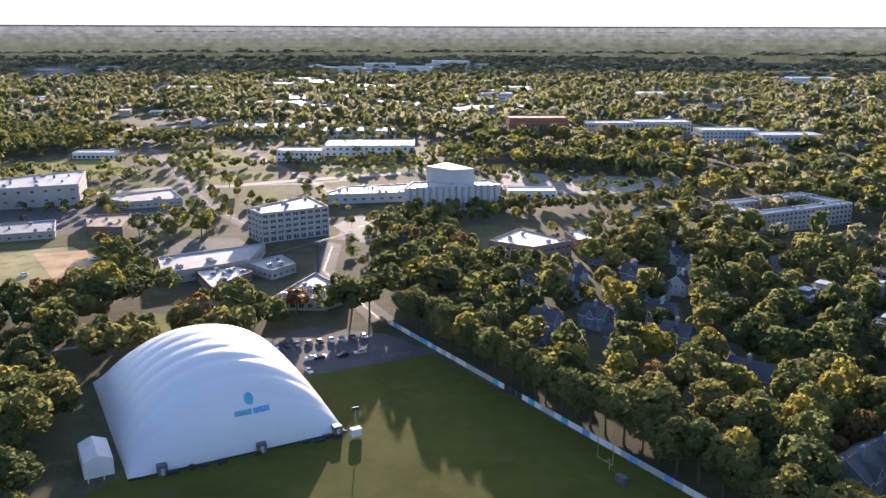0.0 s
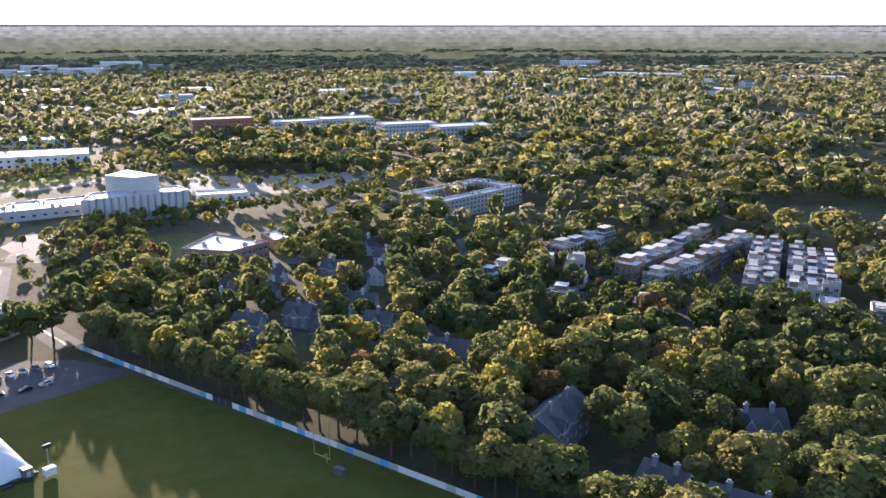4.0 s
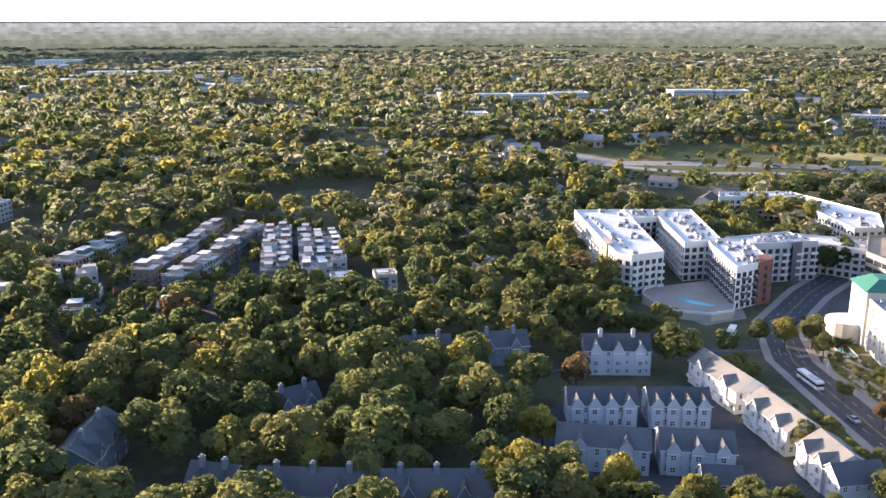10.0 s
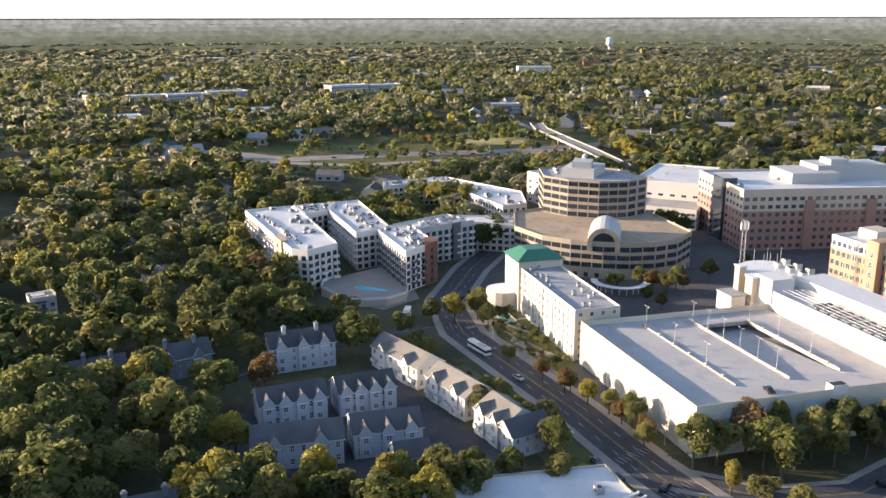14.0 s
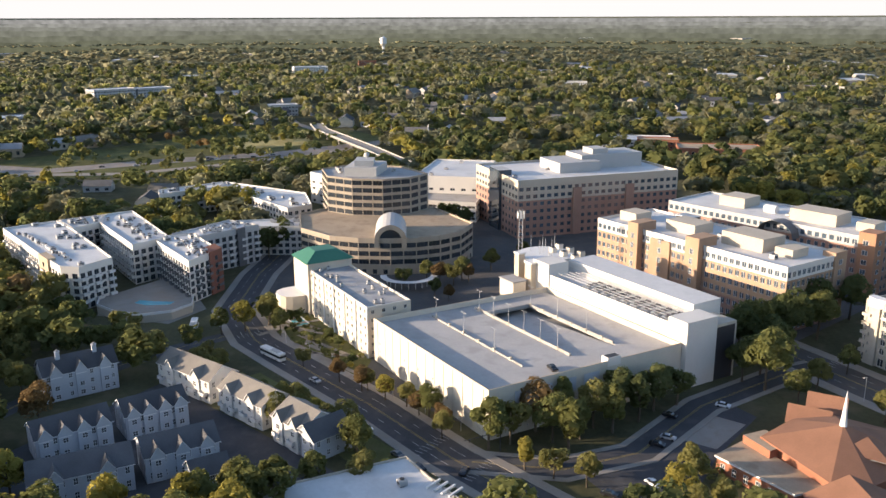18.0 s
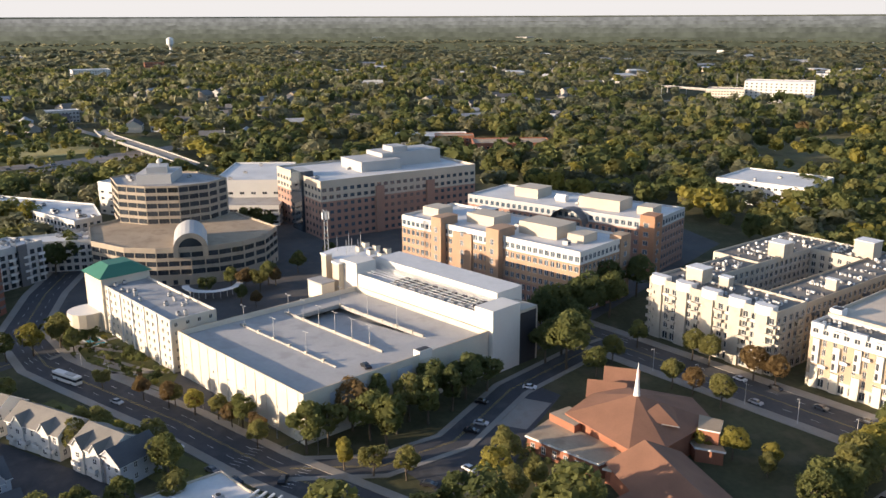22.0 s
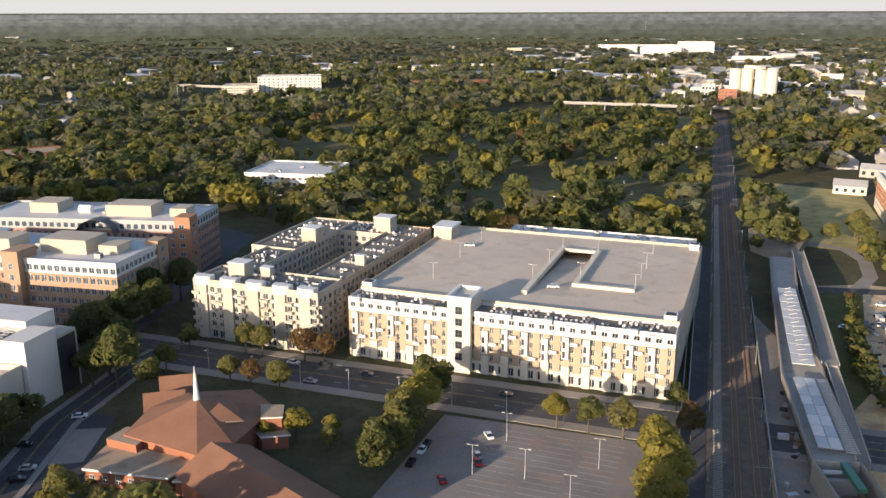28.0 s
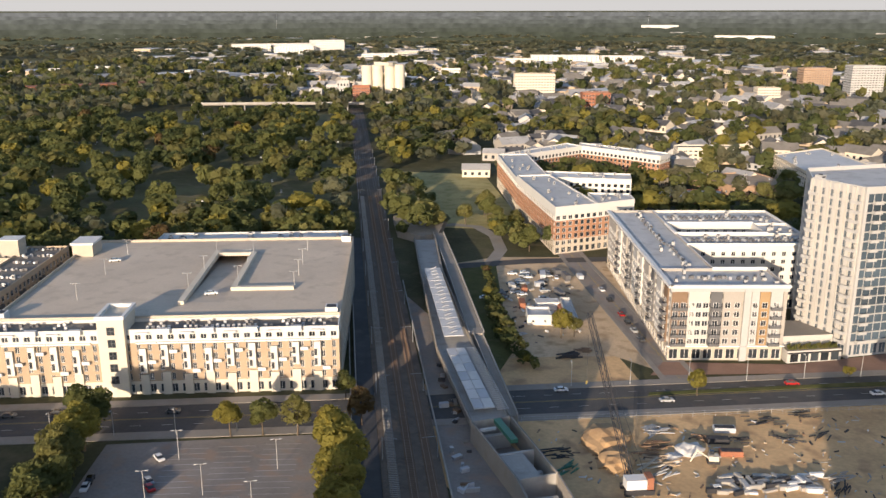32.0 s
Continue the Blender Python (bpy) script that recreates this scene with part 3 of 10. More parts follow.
def balcony_data(mat, depth=1.3, w=3.2):
    """Balcony as one tray: slab with an upstanding railing on three sides."""
    key = (mat.name, depth, w)
    if key not in BALCONY:
        mb = MB(M_CONC, mat)
        t, hr = 0.07, 1.1
        out = [(0, 0), (0, -depth), (w, -depth), (w, 0)]
        inn = [(t, 0), (t, -depth + t), (w - t, -depth + t), (w - t, 0)]
        mb.v = [(x, y, 0.0) for x, y in out] + [(x, y, hr) for x, y in out] + [(x, y, hr) for x, y in inn] + [(x, y, 0.16) for x, y in inn]
        for i in range(3):
            mb.f += [(i, i + 1, i + 5, i + 4), (i + 4, i + 5, i + 9, i + 8), (i + 8, i + 9, i + 13, i + 12)]
            mb.m += [1, 1, 1]
        mb.f += [(0, 3, 2, 1), (12, 13, 14, 15)]
        mb.m += [0, 0]
        BALCONY[key] = mb.data("balcony")
    return BALCONY[key]


def block(mb, poly, z0, z1, mi=0, top=None):
    mb.prism(ccw(poly), z0, z1, mi, top)


def gable_house(name, label, p, q, depth, eave, ridge, wall, roof, bay=3.2, floors=2, gables=0, chimneys=0, gsize=3.4, hip=False,
                trim=None, limit=8, group="", porch=False, category="house", margin=1.5):
    """A house whose front wall runs from p to q, the ridge along it, with cross gables towards the front."""
    trim = trim or M_TRIM
    poly = rect(p, q, depth)
    poly = ccw(poly)
    keep(poly, margin)
    a, b = Vector(p), Vector(q)
    u = (b - a).normalized()
    L = (b - a).length
    v = Vector((-u.y, u.x))
    top = thing(name, label, category, group, at=pose(*(sum(k) / 4 for k in zip(*poly)), 0))
    found = []
    fh = eave / floors
    rows = [(fh, fh * 0.3, 1.15, fh * 0.5, 0)] * floors
    mb = MB(wall, trim)
    for i in range(4):
        got = wall_grid(mb, poly[i], poly[(i + 1) % 4], 0, rows, bay, 0, 0.12)
        if seen_side(poly[i], poly[(i + 1) % 4]):
            found += got

    def W(s, t, z):
        k = a + u * s + v * t
        return (k.x, k.y, z)

    o = 0.45
    rf = MB(roof, trim)
    if hip:
        hd = depth / 2
        rf.poly([W(-o, -o, eave), W(L + o, -o, eave), W(L - hd * 0.7, hd, ridge), W(hd * 0.7, hd, ridge)])
        rf.poly([W(L + o, depth + o, eave), W(-o, depth + o, eave), W(hd * 0.7, hd, ridge), W(L - hd * 0.7, hd, ridge)])
        rf.poly([W(L + o, -o, eave), W(L + o, depth + o, eave), W(L - hd * 0.7, hd, ridge)])
        rf.poly([W(-o, depth + o, eave), W(-o, -o, eave), W(hd * 0.7, hd, ridge)])
    else:
        for s in (0, L):
            mb.poly([W(s, 0, eave), W(s, depth, eave), W(s, depth / 2, ridge - 0.1)], 0)
        for t0, t1 in ((-o, depth / 2), (depth + o, depth / 2)):
            lo, hi = eave - (ridge - eave) * o / (depth / 2), ridge
            rf.poly([W(-o, t0, lo + 0.12), W(L + o, t0, lo + 0.12), W(L + o, t1, hi + 0.12), W(-o, t1, hi + 0.12)], 0)
            rf.poly([W(-o, t0, lo - 0.1), W(L + o, t0, lo - 0.1), W(L + o, t0, lo + 0.12), W(-o, t0, lo + 0.12)], 1)
            for s in (-o, L + o):
                rf.poly([W(s, t0, lo - 0.14), W(s, t1, hi - 0.14), W(s, t1, hi + 0.12), W(s, t0, lo + 0.12)], 1)
    part("wall", mb, top)
    part("roof", rf, top)
    put_windows(top, found, trim, M_GLASS, "cross", limit)
    gz = eave + (ridge - eave) * 0.75
    for g in range(gables):
        s = L * (g + 0.5) / gables
        gb = MB(wall, roof, trim)
        w2 = gsize / 2
        back = depth * 0.4
        gb.poly([W(s - w2, -0.5, 0.2), W(s + w2, -0.5, 0.2), W(s + w2, -0.5, eave - 1.0), W(s - w2, -0.5, eave - 1.0)], 0)
        gb.poly([W(s - w2, -0.5, eave - 1.0), W(s + w2, -0.5, eave - 1.0), W(s + w2, -0.5, eave), W(s, -0.5, gz), W(s - w2, -0.5, eave)], 0)
        gb.poly([W(s - w2, -0.53, eave - 1.15), W(s + w2, -0.53, eave - 1.15), W(s + w2, -0.53, eave - 0.85), W(s - w2, -0.53, eave - 0.85)], 2)
        for sd in (-1, 1):
            gb.poly([W(s + sd * w2, -0.5, 0.2), W(s + sd * w2, 0, 0.2), W(s + sd * w2, 0, eave), W(s + sd * w2, -0.5, eave)], 0)
            gb.poly([W(s + sd * (w2 + 0.3), -0.85, eave - 0.25), W(s, -0.85, gz + 0.12), W(s, back, gz + 0.12), W(s + sd * (w2 + 0.3), 0.9, eave + 0.1)], 1)
            gb.poly([W(s + sd * (w2 + 0.3), -0.87, eave - 0.5), W(s, -0.87, gz - 0.13), W(s, -0.87, gz + 0.14), W(s + sd * (w2 + 0.3), -0.87, eave - 0.23)], 2)
        part("front_gable", gb, top)
        wd = window_data(1.5, 1.5, trim, M_GLASS, "cross")
        for z in (fh * 0.3, fh * 1.25):
            ob = new("window", wd)
            pw = W(s - 0.75, -0.53, z)
            ob.matrix_basis = pose(*pw, 0, 0, math.degrees(math.atan2(u.y, u.x)))
            under(ob, top)
    for c in range(chimneys):
        s = L * (c + 0.5) / chimneys
        ch = MB(wall, M_TAUPE)
        k = a + u * s + v * depth * 0.42
        ang = math.atan2(u.y, u.x)
        ch.cbox(k.x, k.y, eave, 1.3, 1.0, ridge - eave + 1.6, ang, 0)
        ch.cbox(k.x, k.y, ridge + 1.6, 1.55, 1.25, 0.2, ang, 0)
        ch.cbox(k.x, k.y, ridge + 1.8, 0.7, 0.6, 0.5, ang, 1)
        part("chimney", ch, top)
    return top


# ---- trees ----
def crown_cards(rng, n, size, lobes=9, height=6.0, radius=5.4, centre=10.0, cone=0.0, jitter=0.5, core=0, core_size=1.3, lobe=(0.30, 0.50)):
    """Corners (n, 4, 3) of leaf sprays over a crown made of several lobes, with broad inner sprays behind the small outer ones."""
    cs, rs = [], []
    for i in range(lobes):
        d = rng.normal(size=3)
        d /= np.linalg.norm(d)
        c = d * rng.uniform(0.38, 0.68)
        c[2] = max(c[2], -0.34)
        c[:2] *= 1 - cone * (c[2] + 0.6)
        cs.append(c)
        rs.append(rng.uniform(*lobe) * (1 - cone * 0.5 * max(0, c[2])))
    cs.append(np.zeros(3))
    rs.append(0.6)
    cs, rs = np.array(cs), np.array(rs)
    shape = np.array([radius, radius, height])

    def layer(n, near, far, size, jitter, flat):
        pts, nrm, need = [], [], n
        while need > 0:
            k = rng.integers(0, len(rs), need * 2)
            d = rng.normal(size=(need * 2, 3))
            d /= np.linalg.norm(d, axis=1)[:, None]
            p = cs[k] + d * rs[k][:, None] * rng.uniform(near, far, (need * 2, 1))
            dist = np.linalg.norm(p[:, None] - cs[None], axis=2) / rs[None]
            ok = (dist > near - 0.02).all(1) & (d[:, 2] > -0.75)
            pts.append(p[ok][:need])
            nrm.append(d[ok][:need])
            need -= len(pts[-1])
        p, d = np.concatenate(pts)[:n], np.concatenate(nrm)[:n]
        p = p * shape + [0, 0, centre]
        d = d + rng.normal(size=d.shape) * jitter
        d /= np.linalg.norm(d, axis=1)[:, None]
        t = rng.normal(size=d.shape)
        t -= (t * d).sum(1)[:, None] * d
        t /= np.linalg.norm(t, axis=1)[:, None]
        b = np.cross(d, t)
        s = size * rng.uniform(0.55, 1.3, (n, 1))
        s2 = s * rng.uniform(flat, 0.95, (n, 1))
        return np.stack([p - t * s, p - b * s2 + d * s * 0.12, p + t * s, p + b * s2 + d * s * 0.12], 1)

    cards = layer(n, 0.86, 1.10, size, jitter, 0.5)
    if core:
        cards = np.concatenate([cards, layer(core, 0.74, 0.84, core_size, 0.15, 0.8)])
    return cards, cs * shape + [0, 0, centre], rs


def trunk_mb(rng, cs, rs, height=10.0):
    mb = MB(M_BARK)
    top = Vector((rng.uniform(-0.4, 0.4), rng.uniform(-0.4, 0.4), height))
    mid = Vector((rng.uniform(-0.25, 0.25), rng.uniform(-0.25, 0.25), height * 0.45))
    mb.tube((0, 0, -0.3), mid, 0.36, 0.25, 7, cap=False)
    mb.tube(mid, top, 0.25, 0.08, 6)
    for c in cs[:6]:
        s = mid.lerp(top, rng.uniform(0.0, 0.5))
        mb.tube(s, tuple(c), 0.13, 0.03, 5)
    return mb


def cards_mesh(name, cards, mat):
    n = len(cards)
    me = bpy.data.meshes.new(name)
    me.vertices.add(n * 4)
    me.vertices.foreach_set("co", cards.reshape(-1).astype(np.float32))
    me.loops.add(n * 4)
    me.loops.foreach_set("vertex_index", np.arange(n * 4, dtype=np.int32))
    me.polygons.add(n)
    me.polygons.foreach_set("loop_start", np.arange(0, n * 4, 4, dtype=np.int32))
    for m in (mat if isinstance(mat, (list, tuple)) else [mat]):
        me.materials.append(m)
    return me


TRNG = np.random.default_rng(5)
TREES = []  # (cards, trunk mesh) for single trees
for k in range(7):
    form = dict(lobes=12 + k, cone=0.12 * (k % 3)) if k < 5 else dict(lobes=16, radius=3.5, height=7.2, centre=9.0, cone=0.25, lobe=(0.26, 0.4))
    cards, cs, rs = crown_cards(TRNG, 1000 if k < 5 else 760, 0.42, jitter=0.65, core=120, core_size=1.25, **form)
    TREES.append((cards, trunk_mb(TRNG, cs, rs).data("trunk")))
CROWNS = {}
TREE_COUNT = [0]
LEAF_WORDS = ["dark green", "green", "olive green", "yellow-green", "rust-orange autumn"]


def tree(x, y, h=15.0, species=1, wide=1.0, shape=None, label="", z=0.0, group="trees"):
    """One tree: bark trunk with limbs, and a leafy crown; shapes 5 and 6 are slim and upright."""
    k = TREE_COUNT[0] % 5 if shape is None else shape
    TREE_COUNT[0] += 1
    s = h / 16.0
    if (k, species) not in CROWNS:
        CROWNS[k, species] = cards_mesh("crown", TREES[k][0], M_LEAF[species])
    m = pose(x, y, z, 0, 0, (TREE_COUNT[0] * 67.0) % 360) @ Matrix.Diagonal((s * wide, s * wide, s, 1))
    top = thing("tree", label or f"broadleaf tree with a full {LEAF_WORDS[species]} crown", "tree", group, at=m)
    for nm, d in (("trunk", TREES[k][1]), ("crown", CROWNS[k, species])):
        ob = new(nm, d)
        ob.parent = top
    return top


def free_of(xy, pad):
    """Which plan points lie outside every kept-out polygon, with room for a crown."""
    ok = np.ones(len(xy), bool)
    for poly, margin in KEEP_OUT:
        m = margin + pad
        lo, hi = poly.min(0) - m, poly.max(0) + m
        idx = np.where(ok & (xy >= lo).all(1) & (xy <= hi).all(1))[0]
        if not len(idx):
            continue
        p = xy[idx]
        inside = np.zeros(len(p), bool)
        near = np.full(len(p), 1e9)
        for i in range(len(poly)):
            a, b = poly[i - 1], poly[i]
            with np.errstate(divide="ignore", invalid="ignore"):
                hit = ((a[1] > p[:, 1]) != (b[1] > p[:, 1])) & (p[:, 0] < (b[0] - a[0]) * (p[:, 1] - a[1]) / (b[1] - a[1]) + a[0])
            inside ^= hit
            d = b - a
            t = np.clip(((p - a) @ d) / max(d @ d, 1e-9), 0, 1)
            near = np.minimum(near, np.linalg.norm(p - (a + t[:, None] * d), axis=1))
        ok[idx[inside | (near < m)]] = False
    return ok


def ring_points(r0, r1, spacing, seed, a0=-34.0, a1=192.0):
    rng = np.random.default_rng(seed)
    pts = []
    r = r0
    while r < r1:
        n = int(radians(a1 - a0) * r / spacing)
        t = np.radians(a0 + (np.arange(n) + rng.uniform(0, 1, n)) * (a1 - a0) / n)
        rr = r + rng.uniform(-0.5, 0.5, n) * spacing
        pts.append(np.stack([np.sin(t) * rr, np.cos(t) * rr], 1))
        r += spacing * 0.95
    return np.concatenate(pts)


def clearings(pts, scale, level, seed):
    """Thin the woods into groves and gaps."""
    v = np.array([noise.noise(Vector((x / scale + seed, y / scale, seed))) for x, y in pts])
    v2 = np.random.default_rng(seed).uniform(0, 0.25, len(pts))
    return pts[v + v2 < level]


def species_of(rng, n):
    return rng.choice(5, n, p=[0.33, 0.36, 0.235, 0.06, 0.015])


def woods(name, label, pts, templates, h0, h1, seed, zfun=None, wide=(0.85, 1.25), leaves=None):
    """Many trees joined into one object of kind stuff."""
    rng = np.random.default_rng(seed)
    n = len(pts)
    if not n:
        return
    sp = species_of(rng, n) if leaves is None else rng.choice(len(leaves), n)
    tk = rng.integers(0, len(templates), n)
    s = rng.uniform(h0, h1, n) / 16.0
    w = s * rng.uniform(*wide, n)
    t = rng.uniform(0, 2 * np.pi, n)
    z = np.zeros(n) if zfun is None else zfun(pts[:, 0], pts[:, 1])
    allc, allm = [], []
    for k, tpl in enumerate(templates):
        i = np.where(tk == k)[0]
        if not len(i):
            continue
        c, sn = np.cos(t[i])[:, None, None], np.sin(t[i])[:, None, None]
        X = (tpl[None, :, :, 0] * c - tpl[None, :, :, 1] * sn) * w[i][:, None, None] + pts[i, 0][:, None, None]
        Y = (tpl[None, :, :, 0] * sn + tpl[None, :, :, 1] * c) * w[i][:, None, None] + pts[i, 1][:, None, None]
        Z = tpl[None, :, :, 2] * s[i][:, None, None] + z[i][:, None, None]
        allc.append(np.stack([X, Y, Z], -1).reshape(-1, 4, 3))
        allm.append(np.repeat(sp[i], len(tpl)))
    cards, mi = np.concatenate(allc), np.concatenate(allm)
    me = cards_mesh(name, cards, leaves or M_LEAF)
    me.polygons.foreach_set("material_index", mi.astype(np.int32))
    me.update()
    tagged(new(name, me), label, "woods", kind="stuff")
# ---- surfaces: fields, lots, roads ----
MOTOR = [(640, 345), (690, 420), (780, 330), (930, 230), (965, 140), (870, 60), (790, 70), (705, 190), (655, 210), (640, 280)]
RPG = lambda s, t: (82 + 0.4864 * s + 0.8738 * t, -177 - 0.8738 * s + 0.4864 * t)
sheet("turf", [(-43, 275), (-3, 295), (64, 195.5), (92, 152), (0, 95), (-98, 183)], M_TURF, 0.03, "mown green sports field with faint worn patches", 1.5)
sheet("parking_lot", [(-72, 306), (-52, 324), (-22, 316), (-3, 296), (-43, 275), (-56, 285)], M_ASPH2, 0.02, "grey asphalt parking lot beside the sports field", 0.5)
sheet("lawn", [(-133, 316), (-120, 341), (-92, 323), (-108, 308)], M_MEADOW_LIT, 0.02, "strip of green lawn behind the dome, sunlight painted in", 0)
sheet("service_yard", [(-116, 352), (-96, 361), (-76, 338), (-88, 322), (-110, 336)], M_ASPH2, 0.025, "grey asphalt yard with parked cars", 1)
sheet("waste_ground", [(-245, 436), (-201, 452), (-165, 418), (-140, 359), (-190, 345)], M_DRY, 0.02, "dry patchy grass with bare tracks", 1)
sheet("dirt_track", [(-215, 437), (-190, 445), (-160, 385), (-176, 378)], M_DIRT, 0.05, "bare earth track across dry grass", 0)
sheet("meadow", [(-386, 745), (-302, 772), (-250, 707), (-275, 662), (-353, 676)], M_MEADOW_LIT, 0.04, "yellow-green mown meadow", 0)
sheet("meadow", [(-266, 812), (-213, 845), (-162, 742), (-215, 706)], M_MEADOW_LIT, 0.04, "yellow-green mown meadow beside an avenue", 0)
sheet("meadow", [(-198, 688), (-147, 709), (-130, 668), (-172, 642)], M_MEADOW_LIT, 0.04, "small green meadow beside a street", 0)
sheet("meadow", [(-104, 719), (-17, 756), (25, 735), (-18, 718), (-92, 680)], M_MEADOW_LIT, 0.04, "strip of yellow-green meadow", 0)
# paler asphalt stands in for the backlit glint of this lot
sheet("parking_lot", [(-66, 505), (-45, 463), (-30, 476), (-52, 540)], M_LOT, 0.045, "parking lot in a paler colour for its glint", 0)
sheet("town_yard", [(-150, 470), (-116, 474), (-96, 440), (-140, 412)], M_ASPH2, 0.02, "worn asphalt yard between low buildings", 0)
sheet("town_lawn", [(-240, 440), (-252, 520), (-205, 545), (-150, 520), (-136, 478), (-180, 466)], M_GRASS, 0.015, "rough town lawn between low buildings", 0)
sheet("town_lawn", [(-20, 420), (-8, 500), (30, 510), (60, 470), (20, 404)], M_GRASS, 0.015, "rough lawn behind the brick school", 0)
sheet("town_lawn", [(-150, 560), (-240, 640), (-180, 650), (-110, 640), (-100, 575)], M_GRASS, 0.015, "rough grass beside the street", 0)
sheet("rail_yard", [(46, 725), (90, 690), (190, 684), (192, 655), (112, 605), (44, 627)], M_PAVE, 0.04, "pale gravel rail yard", 0)
sheet("gravel_lot", [(95, 520), (150, 570), (178, 550), (122, 512)], M_PAVE, 0.04, "pale gravel lot with worn edges", 0)
sheet("parking_lot", [(-25, 403), (24, 414), (18, 442), (-8, 452)], M_ASPH2, 0.04, "worn asphalt parking lot", 0)
sheet("parking_lot", [(-60, 470), (-20, 452), (-10, 530), (-60, 520)], M_ASPH2, 0.04, "worn asphalt parking lot behind an office building", 0)
sheet("parking_lot", [(-300, 560), (-235, 560), (-170, 560), (-160, 500), (-250, 470)], M_ASPH2, 0.03, "worn asphalt yard between low buildings", 0)
sheet("campus_paving", [(340, 96), (440, 92), (600, 60), (580, -110), (470, -235), (395, -240), (300, -130), (262, -82), (225, -12), (278, 48)], M_ASPH2, 0.015, "grey paved hospital grounds", 0)
sheet("church_lot", [(184, -44), (203, -34), (226, -54), (250, -84), (236, -92), (212, -73), (190, -60)], M_ASPH, 0.025, "dark asphalt church parking lot", 0.5)
sheet("pale_lot", [(224, -62), (238, -78), (231, -87), (216, -74)], M_PAVE, 0.035, "pale worn corner of a parking lot", 0)
# darker woodland-floor colour carries the shade on this lawn
sheet("church_lawn", [(140, -82), (178, -62), (212, -75), (262, -112), (240, -124), (165, -158), (146, -114)], M_GROUND, 0.02, "lawn around the church, shade put into its dark colour", 0)
sheet("parking_lot", [(148, -117), (169, -163), (119, -190), (92, -164), (112, -135)], M_LOT, 0.03, "grey parking lot with white stall lines", 0.5)
sheet("verge", [(196, 16), (262, 72), (270, 64), (208, 8)], M_GRASS, 0.018, "grass verge between the houses and the street", 0)
sheet("garden", [(336, 84), (300, 60), (262, 30), (281, 27), (343, 63), (352, 80)], M_GRASS, 0.035, "hotel garden with lawns and paths", 0)
for a, b in (((318, 66), (306, 46)), ((306, 57), (284, 34)), ((300, 60), (268, 30)), ((322, 64), (292, 46)), ((288, 50), (284, 30)), ((334, 76), (312, 50))):
    pd = (Vector(b) - Vector(a)).normalized() * 0.9
    sheet("garden_path", [(a[0] - pd.y, a[1] + pd.x), (b[0] - pd.y, b[1] + pd.x), (b[0] + pd.y, b[1] - pd.x), (a[0] + pd.y, a[1] - pd.x)], M_PAVE, 0.045, "pale winding path in the hotel garden", 0)
sheet("house_yard", [(262, 94), (214, 122), (168, 105), (184, 62), (200, 26)], M_ASPH, 0.012, "dark asphalt lane and yards between townhouses", 0)
sheet("lane_paving", [(186, 296), (242, 266), (340, 336), (326, 392), (252, 398), (196, 368)], M_ASPH, 0.012, "dark asphalt lanes between modern townhouses", 0)
sheet("building_site", [(108, -205), (96, -292), (52, -282), (40, -262), (-80, -318), (-120, -250), (-60, -190), (36, -150)], M_DIRT, 0.01, "sandy bare earth of a building site", 0)
sheet("worksite_ground", [RPG(-60, -9.2), RPG(150, -9.2), RPG(105, -22), (86, -228), (66, -206), (44, -186), (24, -152)], M_LOT, 0.03, "grey dusty ground between railway and viaduct", 0)
sheet("car_yard", [(130, -362), (100, -390), (84, -377), (80, -330), (52, -282), (90, -262), (112, -300)], M_SANDP, 0.02, "sandy yard with parked cars and scrap", 0)
sheet("sandy_verge", [(150, -362), (132, -384), (84, -403), (24, -268), (52, -280), (96, -262)], M_SANDP, 0.012, "sandy verge between yard and street", 0)
# viaduct's shadow put into the colour: darker grass instead of dry olive
sheet("embankment", [(150, -350), (128, -372), (86, -268), (84, -240), (98, -250)], M_GRASS, 0.025, "rough grass slope beside the viaduct, darker grass for its shade", 0)
sheet("meadow", [(286, -578), (214, -592), (150, -474), (140, -440), (186, -428)], M_DRY, 0.03, "rough dry meadow beside the railway", 0)
CEM = [(395, -312), (470, -345), (560, -368), (780, -500), (640, -880), (505, -900), (330, -585), (300, -520), (255, -432)]
sheet("cemetery_lawn", CEM, material("cemetery_grass", (0.135, 0.125, 0.055), 0.95, 0.4, 0.35, bump=0.3, rust=(0.19, 0.15, 0.085)), 0.03, "worn brownish cemetery lawn between trees", 0)
sheet("verge", MOTOR, M_GRASS, 0.02, "rough dull grass beside the motorway", 0)
sheet("hillside", [(888, 218), (938, 154), (823, 128), (785, 198)], M_DRY, 0.05, "ochre grass slope above the motorway", 0)
sheet("pool_terrace", [(328, 142), (318, 110), (336, 100), (372, 118), (352, 148)], M_PAVE, 0.04, "pale paved pool terrace", 1)

AVENUE = [(420, -40), (330, -98), (261, -133), (122, -204), (72, -232), (-33, -288), (-130, -336)]
road("street", [(440, 84), (386, 89), (335, 88), (300, 72), (281, 56), (244, 24), (212, 0), (178, -30)], 13, "grey four-lane street with yellow centre line", walk_w=3.0, lanes=2)
road("street", [(306, 82), (288, 104), (258, 128), (225, 142)], 8, "narrow tree-shaded street")
road("street", [(209, -6), (205, -30), (214, -52), (244, -78), (268, -112), (274, -126)], 9, "narrow street beside the parking deck", walk_w=2.0)
road("avenue", AVENUE[1:4], 17, "wide shaded avenue with lane markings", M_ASPH2, walk_w=4.5, lanes=2)
road("avenue", AVENUE[3:], 17, "wide avenue between building site and apartments", M_ASPH2, walk_w=4.0, lanes=2)
road("side_street", [(28, -268), (50, -310), (92, -388), (108, -420)], 9, "asphalt side street beside new apartments", M_LOT, walk_w=2.0)
